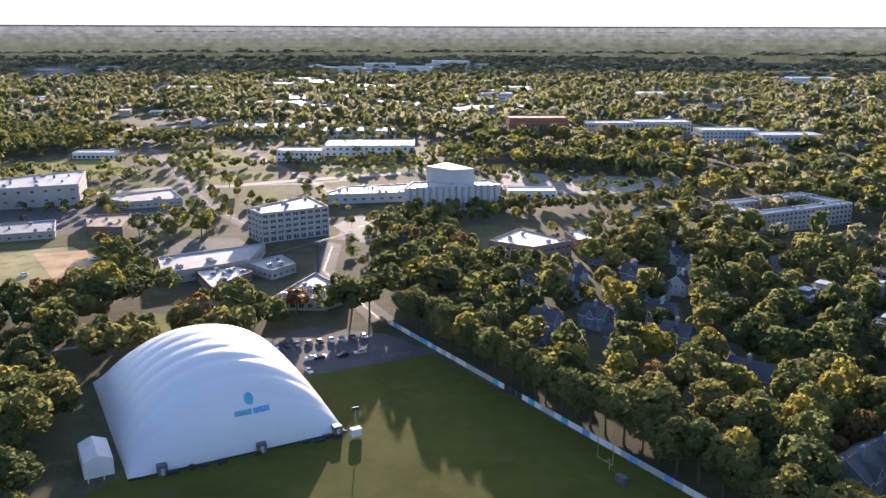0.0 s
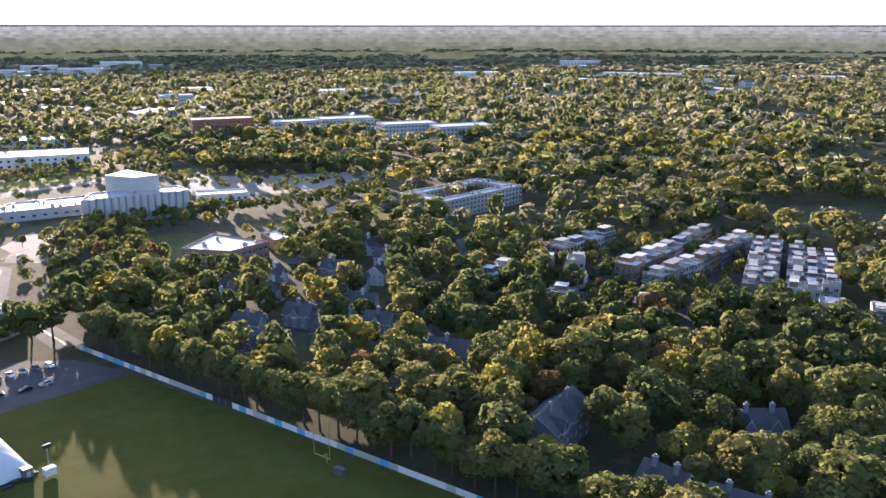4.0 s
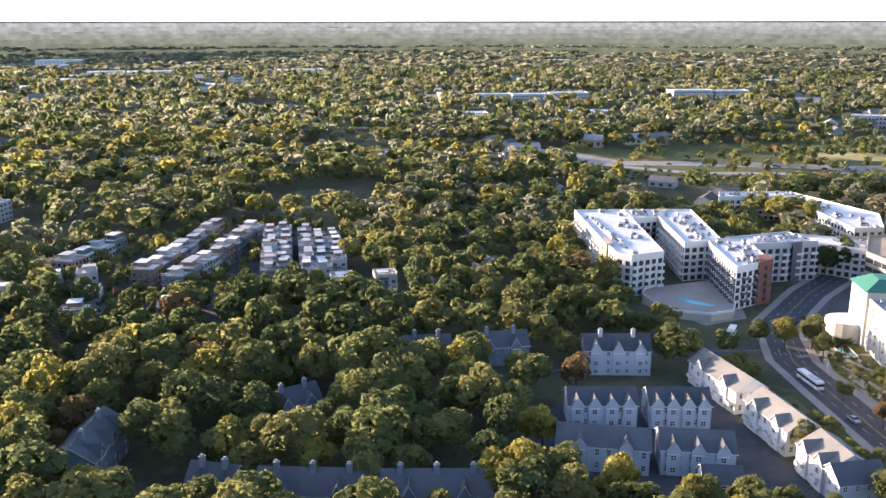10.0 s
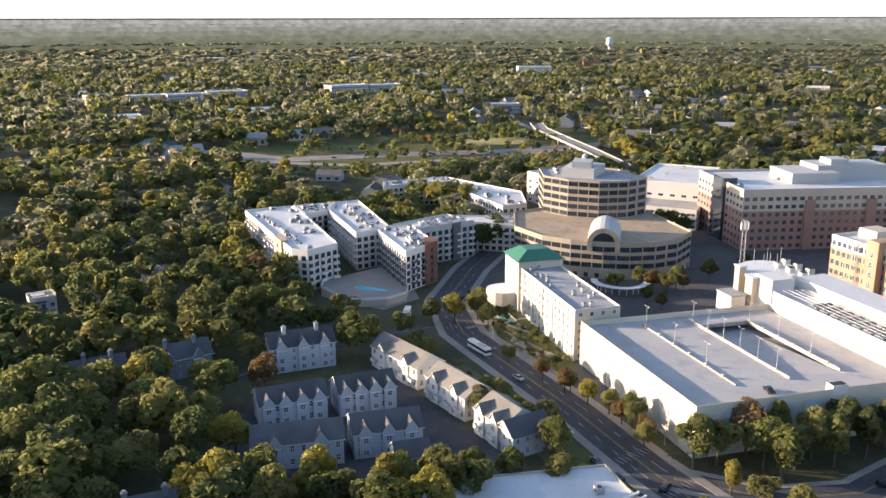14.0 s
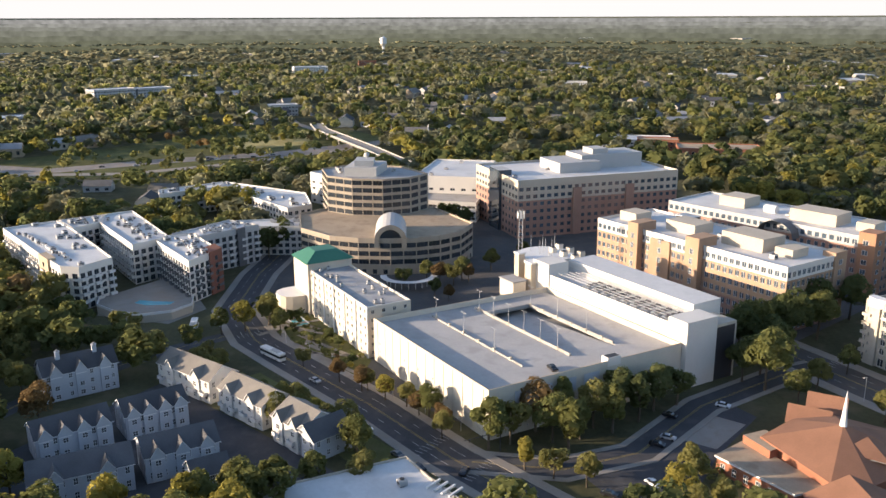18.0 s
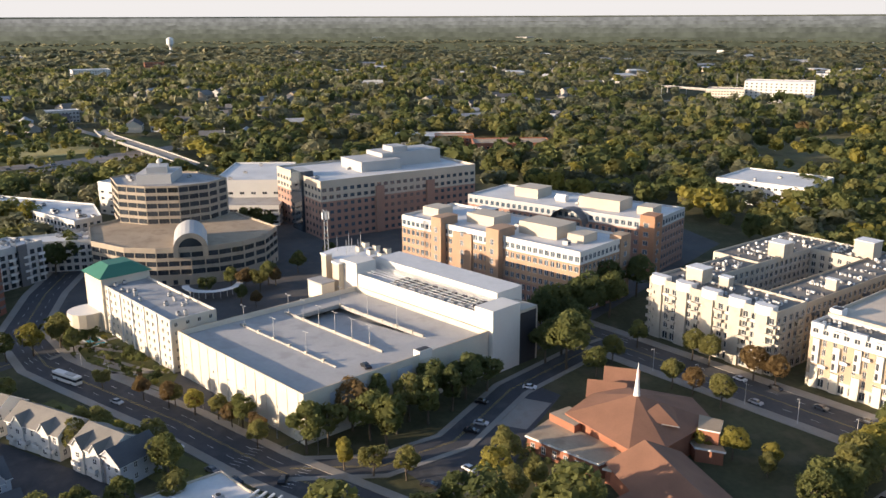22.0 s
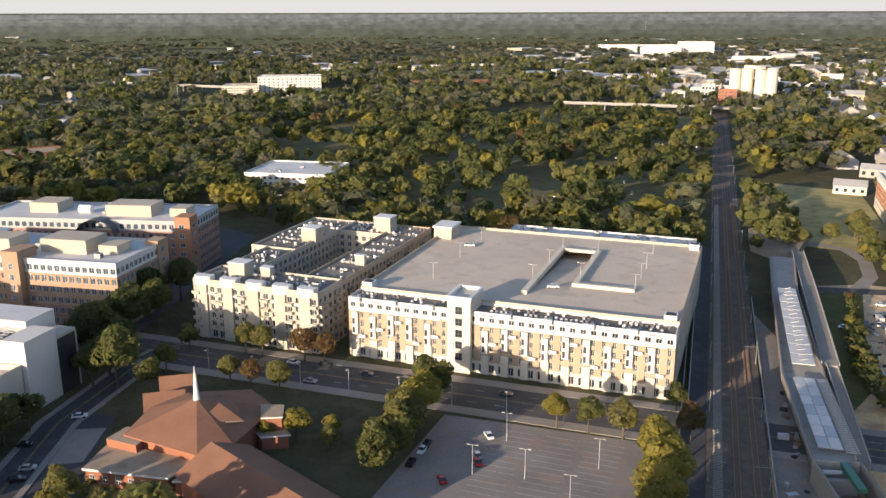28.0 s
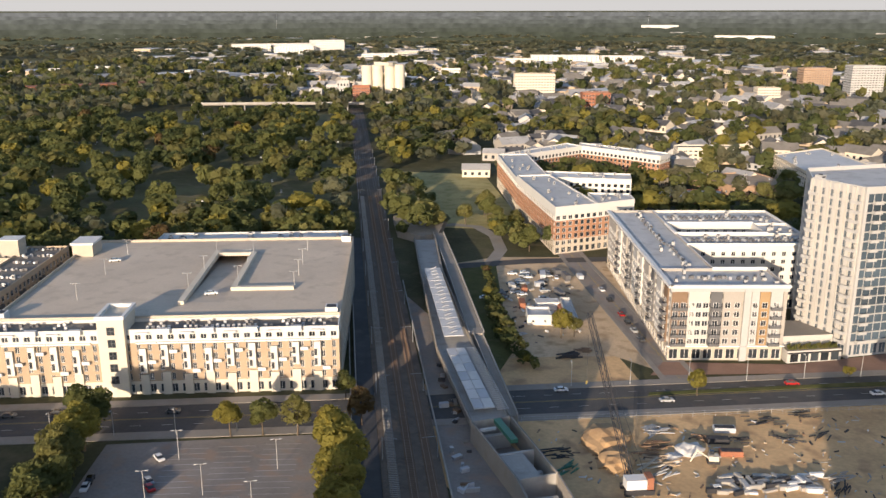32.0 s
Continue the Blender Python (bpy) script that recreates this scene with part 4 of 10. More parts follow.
road("street", [(200, 264), (256, 325), (300, 372)], 5.5, "narrow street between modern houses", center=False, margin=0.2)
road("avenue", [(-330, 940), (-220, 702), (-150, 554), (-116, 504), (-60, 455), (-58, 405), (-24, 330)], 11, "long straight street", M_ASPH2)
road("street", [(-268, 1010), (-158, 766), (-97, 650), (-60, 560)], 9, "straight tree-lined street", M_ASPH2)
road("street", [(-180, 636), (-97, 650), (-11, 722), (50, 790)], 9, "pale street beside a meadow", M_ASPH2)
road("motorway", [(-470, 890), (-430, 959), (-306, 1055), (-126, 1180), (200, 1350)], 22, "pale motorway in the distance", M_PAVE, center=False)
road("motorway", [(590, 560), (700, 400), (672, 320), (722, 243), (763, 149), (830, 70), (950, -60)], 26, "motorway with several lanes", M_LOT, center=False, lanes=2)
road("motorway", [(1400, -330), (1103, -488), (1180, -690), (1400, -1050)], 20, "distant pale motorway ramp", M_PAVE, center=False)
road("motorway_ramp", [(690, 395), (655, 330), (660, 250), (700, 190), (800, 80)], 12, "pale curving motorway ramp", M_PAVE, center=False)
road("street", [(1190, 235), (995, 176), (925, 139)], 9, "distant street between houses", M_PAVE, center=False)
road("street", [(-256, 602), (-203, 629), (-162, 637), (-124, 658), (-20, 705)], 12, "pale street crossing the avenues", M_PAVE, center=False)
road("motorway", [(205, 830), (300, 790), (380, 730), (470, 660)], 16, "pale raised road between trees", M_PAVE, center=False, margin=14)
road("lane", [(-145, 296), (-110, 312), (-85, 330)], 3, "narrow gravel path behind the dome", M_PAVE, center=False)
road("street", [(100, 395), (60, 330), (42, 285), (75, 270), (110, 300)], 6, "narrow lane between houses", center=False)
road("curved_ramp", [(184, -430), (176, -438), (162, -438), (146, -422), (134, -397), (131, -374)], 6.5, "curved concrete approach lane", M_PAVE, center=False)

road("side_street", [(145, -361), (116, -382), (80, -401)], 8, "grey asphalt cross street beside the yard", M_ASPH2, center=False)
sheet("brick_paving", [(38, -268), (36, -281), (-6, -296), (-40, -322), (-42, -306), (-33, -300)], M_PAVB, 0.17, "reddish brick pavement before the shop fronts", 0)
sheet("median", [(36, -254.4), (-18, -284), (-60, -305), (-61, -302.5), (-18, -281), (36, -252)], M_GRASS, 0.16, "narrow grassy median with pale kerb", 0, thick=0.1)


def stall_lines(name, a, b, n, length, z, label):
    """n parallel parking lines along a to b."""
    mb = MB(M_PAINT)
    a, b = Vector(a), Vector(b)
    u = (b - a) / n
    d = u.normalized()
    v = Vector((-d.y, d.x)) * length
    for i in range(n + 1):
        p = a + u * i
        e = d * 0.07
        mb.poly([(*k, z) for k in (p - e, p + e, p + e + v, p - e + v)])
    return tagged(mb.build(name), label, "road marking", kind="structure")


for p, q in (((127, -131), (146, -170)), ((116, -137), (135, -176)), ((106, -143), (124, -182))):
    stall_lines("stall_lines", p, q, 15, 5.0, 0.05, "white parking stall lines on grey asphalt")
    stall_lines("stall_lines", q, p, 15, 5.0, 0.052, "white parking stall lines on grey asphalt")
stall_lines("stall_lines", (-60, 296), (-30, 311), 11, 5, 0.04, "faded parking stall lines")
stall_lines("crosswalk", (211, 9), (222, 0), 9, 3.2, 0.075, "white crosswalk bars on the street")
stall_lines("crosswalk", (199, -6), (210, -14), 9, 3.2, 0.075, "white crosswalk bars on the street")
stall_lines("crosswalk", (312, 70), (303, 83), 9, 3.2, 0.075, "white crosswalk bars on the street")
stall_lines("crosswalk", (280, -134), (270, -116), 12, 3.5, 0.075, "white crosswalk bars on the avenue")
for p in ([(300, 60), (315, 66), (330, 60)], [(290, 46), (296, 52), (312, 52)], [(305, 72), (318, 60), (324, 48)]):
    road("garden_path", p, 2.2, "pale concrete garden path", M_PAVE, z=0.05, center=False)

# no self-sown trees inside the built-up ground
for poly in ([(335, 104), (440, 98), (530, 84), (610, 50), (570, -112), (475, -235), (395, -240), (300, -268), (195, -345), (150, -262), (90, -168), (122, -130), (165, -62), (192, 8), (262, 74)],
             [(266, 95), (214, 125), (165, 106), (178, 48), (205, 20)],
             [(112, -198), (205, -352), (150, -440), (60, -450), (-90, -380), (-140, -250), (-60, -160), (40, -120), (90, -160)],
             [(-245, 436), (-230, 560), (-300, 640), (-120, 660), (60, 640), (45, 530), (-30, 470), (-20, 395), (-60, 330), (-125, 365)]):
    keep(poly, 0)
TOWN = [(-500, 973), (-237, 997), (-15, 1002), (61, 775), (206, 705), (178, 560), (150, 528), (100, 500), (76, 440), (66, 396), (18, 396), (-8, 400), (-56, 405), (-122, 367), (-182, 336)]
keep(TOWN, 0)
keep([(352, 148), (336, 152), (318, 146), (296, 128), (300, 108), (330, 98)], 0)
keep(MOTOR, 0)
keep([(580, 300), (640, 350), (660, 210), (795, 70), (710, 35), (610, 190)], 0)
keep([(188, 300), (240, 268), (270, 262), (352, 338), (330, 395), (250, 400), (196, 372), (170, 330)], -2)
keep([(250, 240), (285, 225), (276, 252), (262, 268)], 0)
keep([(160, 470), (182, 455), (262, 505), (250, 520)], 0)
keep([(60, -30), (152, -30), (152, -118), (112, -135), (92, -164), (60, -120)], 2)
keep([(-140, -90), (60, -50), (62, -200), (-140, -260)], 0)
keep([(-102, 203), (-86, 198), (-82, 226), (-102, 234)], 3)
keep([(366, 148), (352, 146), (352, 114), (392, 134), (434, 172), (418, 196)], 0)
# ---- buildings of the hospital quarter ----
def rows(n, fh=3.1, sill=0.9, ww=1.5, wh=1.6, mi=0):
    return [(fh, sill, ww, wh, mi)] * n


# parking deck with rooftop parking
G1 = [(221, -11), (257, -74), (317, -38), (281, 26)]


def parking_deck():
    top = building("parking_deck", "white-painted concrete parking deck with rooftop parking", "parking deck", G1, 15.5,
                   [(2.9, 1.2, 0.5, 0.9, 0)] * 3, M_IVORY, M_DECK, bay=9.0, parapet=4.4, limit=30, blind=(1,), coping=M_TAN)
    P = lambda s, t: (281 - 60 * s + 36 * t, 26 - 37 * s - 63 * t)  # s along the long lit side, t across the deck
    T1, TA, TB = 0.285, 0.53, 0.785
    # roof slabs round the sunken ramp
    for s0, s1, t0, t1 in ((0.006, 0.994, 0.006, TA), (0.006, 0.17, TA, TB), (0.82, 0.994, TA, TB), (0.006, 0.994, TB, 0.994)):
        mb = MB(M_DECK)
        block(mb, [P(s0, t0), P(s1, t0), P(s1, t1), P(s0, t1)], 13.0, 13.6)
        part("deck_slab", mb, top)
    mb = MB(M_DECK)
    block(mb, [P(0.17, TA + 0.012), P(0.82, TA + 0.012), P(0.82, TB - 0.012), P(0.17, TB - 0.012)], 0, 0.3)
    e0, e1 = Vector(P(0.17, 0.5)), Vector(P(0.82, 0.5))
    dd = (e1 - e0).normalized()
    mb.v = [(x, y, z + 10.45 + 2.85 * max(0, min(1, (Vector((x, y)) - e0).dot(dd) / (e1 - e0).length))) for x, y, z in mb.v]
    part("ramp", mb, top)
    # low dividing walls with pillars and lamp posts
    for t, s0, s1, n in ((T1, 0.06, 0.82, 6), (TA, 0.06, 0.82, 6), (TB, 0.14, 0.8, 6)):
        mb = MB(M_CONC)
        a, b = Vector(P(s0, t)), Vector(P(s1, t))
        d = (b - a).normalized()
        nrm = Vector((-d.y, d.x)) * 0.25
        mb.box((*(a - nrm), 13.6), (*(b - a), 0), (*(nrm * 2), 0), (0, 0, 0.55 if t == T1 else 0.9))
        part("deck_wall", mb, top)
        for i in range(n):
            p = a.lerp(b, (i + 0.3) / n)
            pm = MB(M_BEIGE)
            pm.cbox(p.x, p.y, 13.6, 0.9, 0.9, 1.15, math.atan2(d.y, d.x))
            part("pillar", pm, top)
            if i % 2 == 0 or t == TA:
                lamp_post(p.x, p.y, 14.75, 6.4, math.degrees(math.atan2(d.y, d.x)), double=True, shade_label="on the concrete roof deck")
    mb = MB(M_CONC)
    block(mb, [P(0.15, TA), P(0.17, TA), P(0.17, TB), P(0.15, TB)], 13.0, 14.6)
    part("ramp_head_wall", mb, top)
    # pilasters and joints on the long lit wall
    for i in range(13):
        mb = MB(M_IVORY)
        f = (i + 0.5) / 13
        q = Vector(P(f, -0.001))
        mb.cbox(q.x, q.y, 0, 0.5, 0.14, 14.9, math.atan2(37, 60))
        part("pilaster", mb, top)
    # stair head on the shaded side
    mb = MB(M_WHITE, M_DARK)
    q = P(0.98, 0.62)
    mb.cbox(q[0], q[1], 13.6, 5, 3, 2.8, math.atan2(-63, 36), 0)
    mb.cbox(q[0], q[1], 16.4, 4.4, 2.4, 0.05, math.atan2(-63, 36), 1)
    part("stair_head", mb, top)
    # stair-side louvres on the shaded wall
    for t in (0.12, 0.22, 0.34, 0.46):
        mb = MB(M_GREYB)
        q, r = Vector(P(1.003, t)), Vector(P(1.003, t + 0.08))
        mb.box((*q, 9.0), (*(r - q), 0), (-0.1, -0.06, 0), (0, 0, 4.2))
        part("louvre_panel", mb, top)
    return top


def lamp_post(x, y, z, h, turn=0.0, double=False, shade_label="beside the road", group="lamp posts"):
    m = pose(x, y, z, 0, 0, turn)
    top = thing("lamp_post", f"thin grey lamp post {shade_label}", "lamp post", group, at=m)
    mb = MB(M_GREYL)
    mb.tube((0, 0, 0), (0, 0, h), 0.11, 0.07, 6)
    ob = mb.build("pole")
    ob.parent = top
    for sgn in ((-1, 1) if double else (1,)):
        mb = MB(M_GREYL)
        mb.tube((0, 0, h - 0.1), (sgn * 0.9, 0, h), 0.05, 0.05, 5)
        ob = mb.build("arm")
        ob.parent = top
        arm = ob
        mb = MB(M_GREYL, M_DARK)
        mb.cbox(sgn * 1.1, 0, h - 0.05, 0.8, 0.35, 0.16)
        mb.cbox(sgn * 1.1, 0, h - 0.09, 0.6, 0.25, 0.04, 0, 1)
        ob = mb.build("lamp_head")
        ob.parent = arm
    return top


parking_deck()

# plant building behind the deck, with chillers and round stair tower


def plant_building():
    a, b = Vector((256.2, -75.3)), Vector((324, -34))
    u = (b - a).normalized()
    n = Vector((u.y, -u.x))
    Q = lambda s, t: tuple(a + u * s + n * t)
    L = (b - a).length
    top = building("plant_building", "bright white stucco plant building with rooftop chillers", "plant building",
                   [Q(0, 0), Q(L, 0), Q(L, 13), Q(0, 13)], 20.5, [(4, 1, 0, 0, 0)] * 4, M_WHITE, M_ROOFW, parapet=1.5, blind=(0, 1, 2, 3), limit=0)
    mb = MB(M_WHITE, M_ROOFW)
    block(mb, [Q(10, 13), Q(L - 4, 13), Q(L - 4, 26), Q(10, 26)], 0, 23.5, 0, 1)
    part("upper_hall", mb, top)
    mb = MB(M_WHITE)
    block(mb, [Q(-0.3, -0.3), Q(8, -0.3), Q(8, 13.3), Q(-0.3, 13.3)], 0, 22.5)
    part("end_block", mb, top)
    mb = MB(M_WHITE)
    block(mb, [Q(L - 9, -0.5), Q(L + 1, -0.5), Q(L + 1, 9), Q(L - 9, 9)], 0, 24.5)
    part("corner_block", mb, top)
    for i in range(9):
        mb = MB(M_STEEL, M_DARK)
        c = Q(12 + i * 5.0, 6.5)
        ang = math.atan2(u.y, u.x)
        mb.cbox(c[0], c[1], 19.0, 3.6, 8.5, 1.3, ang, 0)
        for k in (-2.6, 0, 2.6):
            e = Q(12 + i * 5.0, 6.5 + k)
            mb.tube((*e, 20.3), (*e, 20.8), 1.1, 1.1, 10, 1)
        part("chiller", mb, top)
    for i in range(5):
        mb = MB(M_STEEL)
        mb.tube((*Q(11, 2 + i * 2.2), 21.4), (*Q(L - 12, 2 + i * 2.2), 21.4), 0.12, n=5)
        part("pipe", mb, top)
    # frame of the open stair at the shaded end
    mb = MB(M_BEIGE, M_DARK)
    block(mb, [Q(-0.2, 13.4), Q(9, 13.4), Q(9, 22), Q(-0.2, 22)], 0, 18.5, 1)
    part("glazed_stair", mb, top)
    mb = MB(M_BEIGE)
    block(mb, [Q(-0.4, 13.3), Q(9.2, 13.3), Q(9.2, 22.2), Q(-0.4, 22.2)], 18.5, 19.5)
    for s in (-0.4, 4.0, 8.6):
        block(mb, [Q(s, 21.8), Q(s + 0.6, 21.8), Q(s + 0.6, 22.4), Q(s, 22.4)], 0, 18.5)
    part("stair_frame", mb, top)
    # round tower
    cx, cy = Q(L + 12, 14)
    mb = MB(M_BEIGE, M_ROOFW)
    k = 24
    ring = [(cx + 11 * math.cos(2 * math.pi * i / k), cy + 11 * math.sin(2 * math.pi * i / k)) for i in range(k)]
    block(mb, ring, 0, 21.5, 0, 1)
    part("round_tower", mb, top)
    mb = MB(M_TRIM)
    for z in (18.0, 21.5):
        r2 = [(cx + 11.4 * math.cos(2 * math.pi * i / k), cy + 11.4 * math.sin(2 * math.pi * i / k)) for i in range(k)]
        block(mb, r2, z, z + 0.6)
    part("cornice", mb, top)
    for i in range(k):
        t = 2 * math.pi * (i + 0.5) / k
        if math.cos(t) < 0.2:
            mb = MB(M_GLASS)
            mb.cbox(cx + 10.95 * math.cos(t), cy + 10.95 * math.sin(t), 8, 0.3, 1.5, 9.5, t)
            part("tower_window", mb, top)
    for s, t, w, hh in ((L + 1, -1, 4, 23), (L + 5, 1.5, 3.5, 22), (L + 12, 1, 3, 24)):
        mb = MB(M_BEIGE, M_TRIM)
        c = Q(s, t)
        mb.cbox(c[0], c[1], 0, w, w, hh, math.atan2(u.y, u.x))
        mb.cbox(c[0], c[1], hh, w + 0.6, w + 0.6, 0.6, math.atan2(u.y, u.x), 1)
        part("stair_shaft", mb, top)
    for i in range(6):
        c = Q(L - 2 + i * 3.5, 18 + (i % 2) * 6)
        mb = MB(M_CREAM, M_DARK)
        mb.cbox(c[0], c[1], 19, 2.4, 2.4, 5.0, 0.5)
        mb.cbox(c[0], c[1], 24, 1.8, 1.8, 0.3, 0.5, 1)
        part("vent_shaft", mb, top)
    for i in range(7):
        mb = MB(M_STEEL)
        c = Q(L + 6 + i * 2.0, 11 + (i % 3) * 3)
        mb.tube((*c, 21), (*c, 27 + (i * 37 % 5)), 0.14, 0.08, 5)
        part("mast", mb, top)
    keep([Q(-3, 0), Q(L + 26, 0), Q(L + 26, 28), Q(-3, 28)], 1)
    # gatehouse between deck and tower
    mb = MB(M_CREAM, M_ROOFG)
    c = Q(L + 4, -8)
    mb.cbox(c[0], c[1], 0, 9, 6, 16.5, math.atan2(u.y, u.x), 0)
    mb.cbox(c[0], c[1], 16.5, 9.6, 6.6, 0.5, math.atan2(u.y, u.x), 1)
    part("stair_house", mb, top)


plant_building()

# telecom mast cluster behind the plant building
mast = thing("antenna_mast", "steel lattice antenna mast with white panel aerials", "antenna mast", at=pose(372, -32, 0))
mb = MB(M_STEEL)
for dx, dy in ((-1, -1), (1, -1), (1, 1), (-1, 1)):
    mb.tube((372 + dx, -32 + dy, 0), (372 + dx * 0.6, -32 + dy * 0.6, 34), 0.14, 0.1, 5)
for i in range(16):
    z = 2 + i * 2
    mb.tube((371, -33, z), (373, -31, z + 2), 0.07, n=4)
    mb.tube((373, -33, z), (371, -31, z + 2), 0.07, n=4)
part("lattice", mb, mast)
for i in range(6):
    mb = MB(M_TRIM)
    t = i * math.pi / 3
    mb.cbox(372 + 1.6 * math.cos(t), -32 + 1.6 * math.sin(t), 30, 0.25, 0.7, 3, t)
    part("aerial", mb, mast)

# hotel
u = Vector((58.8, 34.0)).normalized()
hv = Vector((u.y, -u.x))
HP = lambda s, t: tuple(Vector((282.7, 28.3)) + u * s + hv * t)
hotel = building("hotel", "white stucco hotel with rows of small windows", "hotel", [HP(0, 0), HP(0, 17), HP(62, 17), HP(62, 0)], 18.8,
                 [(3.0, 0.9, 1.3, 1.5, 0)] * 6, M_IVORY, M_ROOFG, bay=3.9, limit=70, units=20, seed=4, coping=M_TRIM, unit_size=(0.7, 1.6))
mb = MB(M_IVORY)
block(mb, [HP(54, -1), HP(54, 18), HP(70, 18), HP(70, -1)], 0, 21.5)
part("head_block", mb, hotel)
mb = MB(M_GREEN)
e = [HP(53, -2), HP(53, 19), HP(71, 19), HP(71, -2)]
f = [HP(58, 4), HP(58, 13), HP(66, 13), HP(66, 4)]
for i in range(4):
    j = (i + 1) % 4
    mb.poly([(*e[i], 21.3), (*e[j], 21.3), (*f[j], 25), (*f[i], 25)])
mb.poly([(*p, 25) for p in f])
part("roof_hip", mb, hotel, "green standing-seam metal roof")
for s in range(0, 68, 10):
    mb = MB(M_TRIM)
    a = Vector(HP(s, -0.15))
    mb.cbox(a.x, a.y, 0, 0.8, 0.5, 18.6, math.atan2(u.y, u.x))
    part("pilaster", mb, hotel)
mb = MB(M_CREAM, M_TRIM)
lob = [tuple(Vector(HP(64, -4)) + u * (7 * math.cos(t * math.pi / 8)) + hv * (-7 * math.sin(t * math.pi / 8))) for t in range(9)]
block(mb, lob + [HP(57, 0), HP(71, 0)], 0, 7.5, 0, 1)
part("lobby", mb, hotel)
pool = thing("hotel_pool", "small turquoise outdoor pool beside the hotel", "pool", at=pose(*HP(48, -8), 0))
mb = MB(M_WATER)
c = HP(48, -8)
mb.cbox(c[0], c[1], 0.06, 9, 5, 0.05, math.atan2(u.y, u.x))
part("water", mb, pool)
mb = MB(M_TRIM)
for s, t, sx, sy in ((0, 2.8, 10, 0.6), (0, -2.8, 10, 0.6), (4.8, 0, 0.6, 5), (-4.8, 0, 0.6, 5)):
    k = Vector(c) + u * s + hv * t
    mb.cbox(k.x, k.y, 0.04, sx, sy, 0.14, math.atan2(u.y, u.x))
part("coping", mb, pool)

# banded round office with arched atrium and tower
LOW = [(407, 72), (391, 56), (386, 42), (385, 27), (386.5, 15), (391, 4), (400, -6), (417, -12), (455, 8), (466, 50), (440, 78)]
office = building("round_office", "beige office with curved banded storeys and ribbon windows", "office building", LOW, 17.5, [(3.6, 0.3, 2.0, 2.2, 0)] + [(3.9, 1.4, 5.6, 2.3, 0)] * 3,
                  M_PRECAST, M_ROOFT, bay=5.8, style="strip", frame_mat=M_DARK, limit=70, parapet=0.9, coping=M_PRECAST)
mb = MB(M_PRECAST, M_GLASS, M_GREYL)
ac = Vector((386, 27))
ad = Vector((1, 0.05)).normalized()
an = Vector((-ad.y, ad.x))


def arch_pts(r, z0, k=12):
    return [(r * math.cos(math.pi * i / k), z0 + r * math.sin(math.pi * i / k)) for i in range(k + 1)]


def at_arch(s, d, z):
    p = ac + an * s + ad * d
    return (p.x, p.y, z)


outer, inner = arch_pts(7.5, 16.5), arch_pts(5.2, 16.5)
outer = [(7.5, 13)] + outer + [(-7.5, 13)]
inner = [(5.2, 13)] + inner + [(-5.2, 13)]
for i in range(len(outer) - 1):
    mb.poly([at_arch(outer[i][0], -1.5, outer[i][1]), at_arch(outer[i + 1][0], -1.5, outer[i + 1][1]), at_arch(inner[i + 1][0], -1.5, inner[i + 1][1]), at_arch(inner[i][0], -1.5, inner[i][1])], 0)
    mb.poly([at_arch(outer[i][0], -1.5, outer[i][1]), at_arch(outer[i + 1][0], -1.5, outer[i + 1][1]), at_arch(outer[i + 1][0], 26, outer[i + 1][1]), at_arch(outer[i][0], 26, outer[i][1])], 2)
    mb.poly([at_arch(inner[i][0], -1.5, inner[i][1]), at_arch(inner[i + 1][0], -1.5, inner[i + 1][1]), at_arch(inner[i + 1][0], 0, inner[i + 1][1]), at_arch(inner[i][0], 0, inner[i][1])], 0)
mb.poly([at_arch(p[0], -0.4, p[1]) for p in inner], 1)
part("atrium_arch", mb, office, "barrel-vaulted atrium with arched dark glass front")
TOW = [(447, 64), (438, 50), (436, 34), (442, 20), (454, 11), (477, 27), (486, 53), (470, 70)]
tower = building("office_tower", "beige banded office tower with dark ribbon windows", "office building", TOW, 36, [(3.9, 1.4, 5.8, 2.4, 0)] * 9, M_PRECAST, M_ROOFG,
                 bay=6.0, style="strip", frame_mat=M_DARK, limit=60, units=6, seed=3)
for poly, z0, z1 in (([(449, 55), (447, 38), (470, 34), (474, 52)], 35, 40), ([(452, 50), (452, 40), (464, 40), (466, 50)], 40, 43)):
    mb = MB(M_GREYL)
    block(mb, poly, z0, z1)
    part("penthouse", mb, tower)
dish = thing("rooftop_dish", "pale round satellite dish on an office roof", "satellite dish", at=pose(459, 44, 43))
mb = MB(M_GREYL)
mb.tube((459, 44, 43), (459, 44, 44.6), 0.2, n=6)
mb.tube((459, 44, 45.2), (458.2, 44.3, 46.0), 1.7, 0.4, 14)
part("dish", mb, dish)
plaza = thing("drop_off_canopy", "round white entrance canopy on slim posts", "canopy", at=pose(370, 20, 0))
mb = MB(M_TRIM)
k = 20
o = [(372 + 13 * math.cos(math.pi * i / k + 1.6), 18 + 13 * math.sin(math.pi * i / k + 1.6)) for i in range(k + 1)]
q = [(372 + 10 * math.cos(math.pi * i / k + 1.6), 18 + 10 * math.sin(math.pi * i / k + 1.6)) for i in range(k + 1)]
for i in range(k):
    mb.prism(ccw([o[i], o[i + 1], q[i + 1], q[i]]), 3.6, 3.9, bottom=True)
part("canopy_ring", mb, plaza)
for i in range(0, k + 1, 2):
    mb = MB(M_TRIM)
    mb.tube((*q[i], 0), (*q[i], 3.6), 0.15, n=6)
    part("post", mb, plaza)
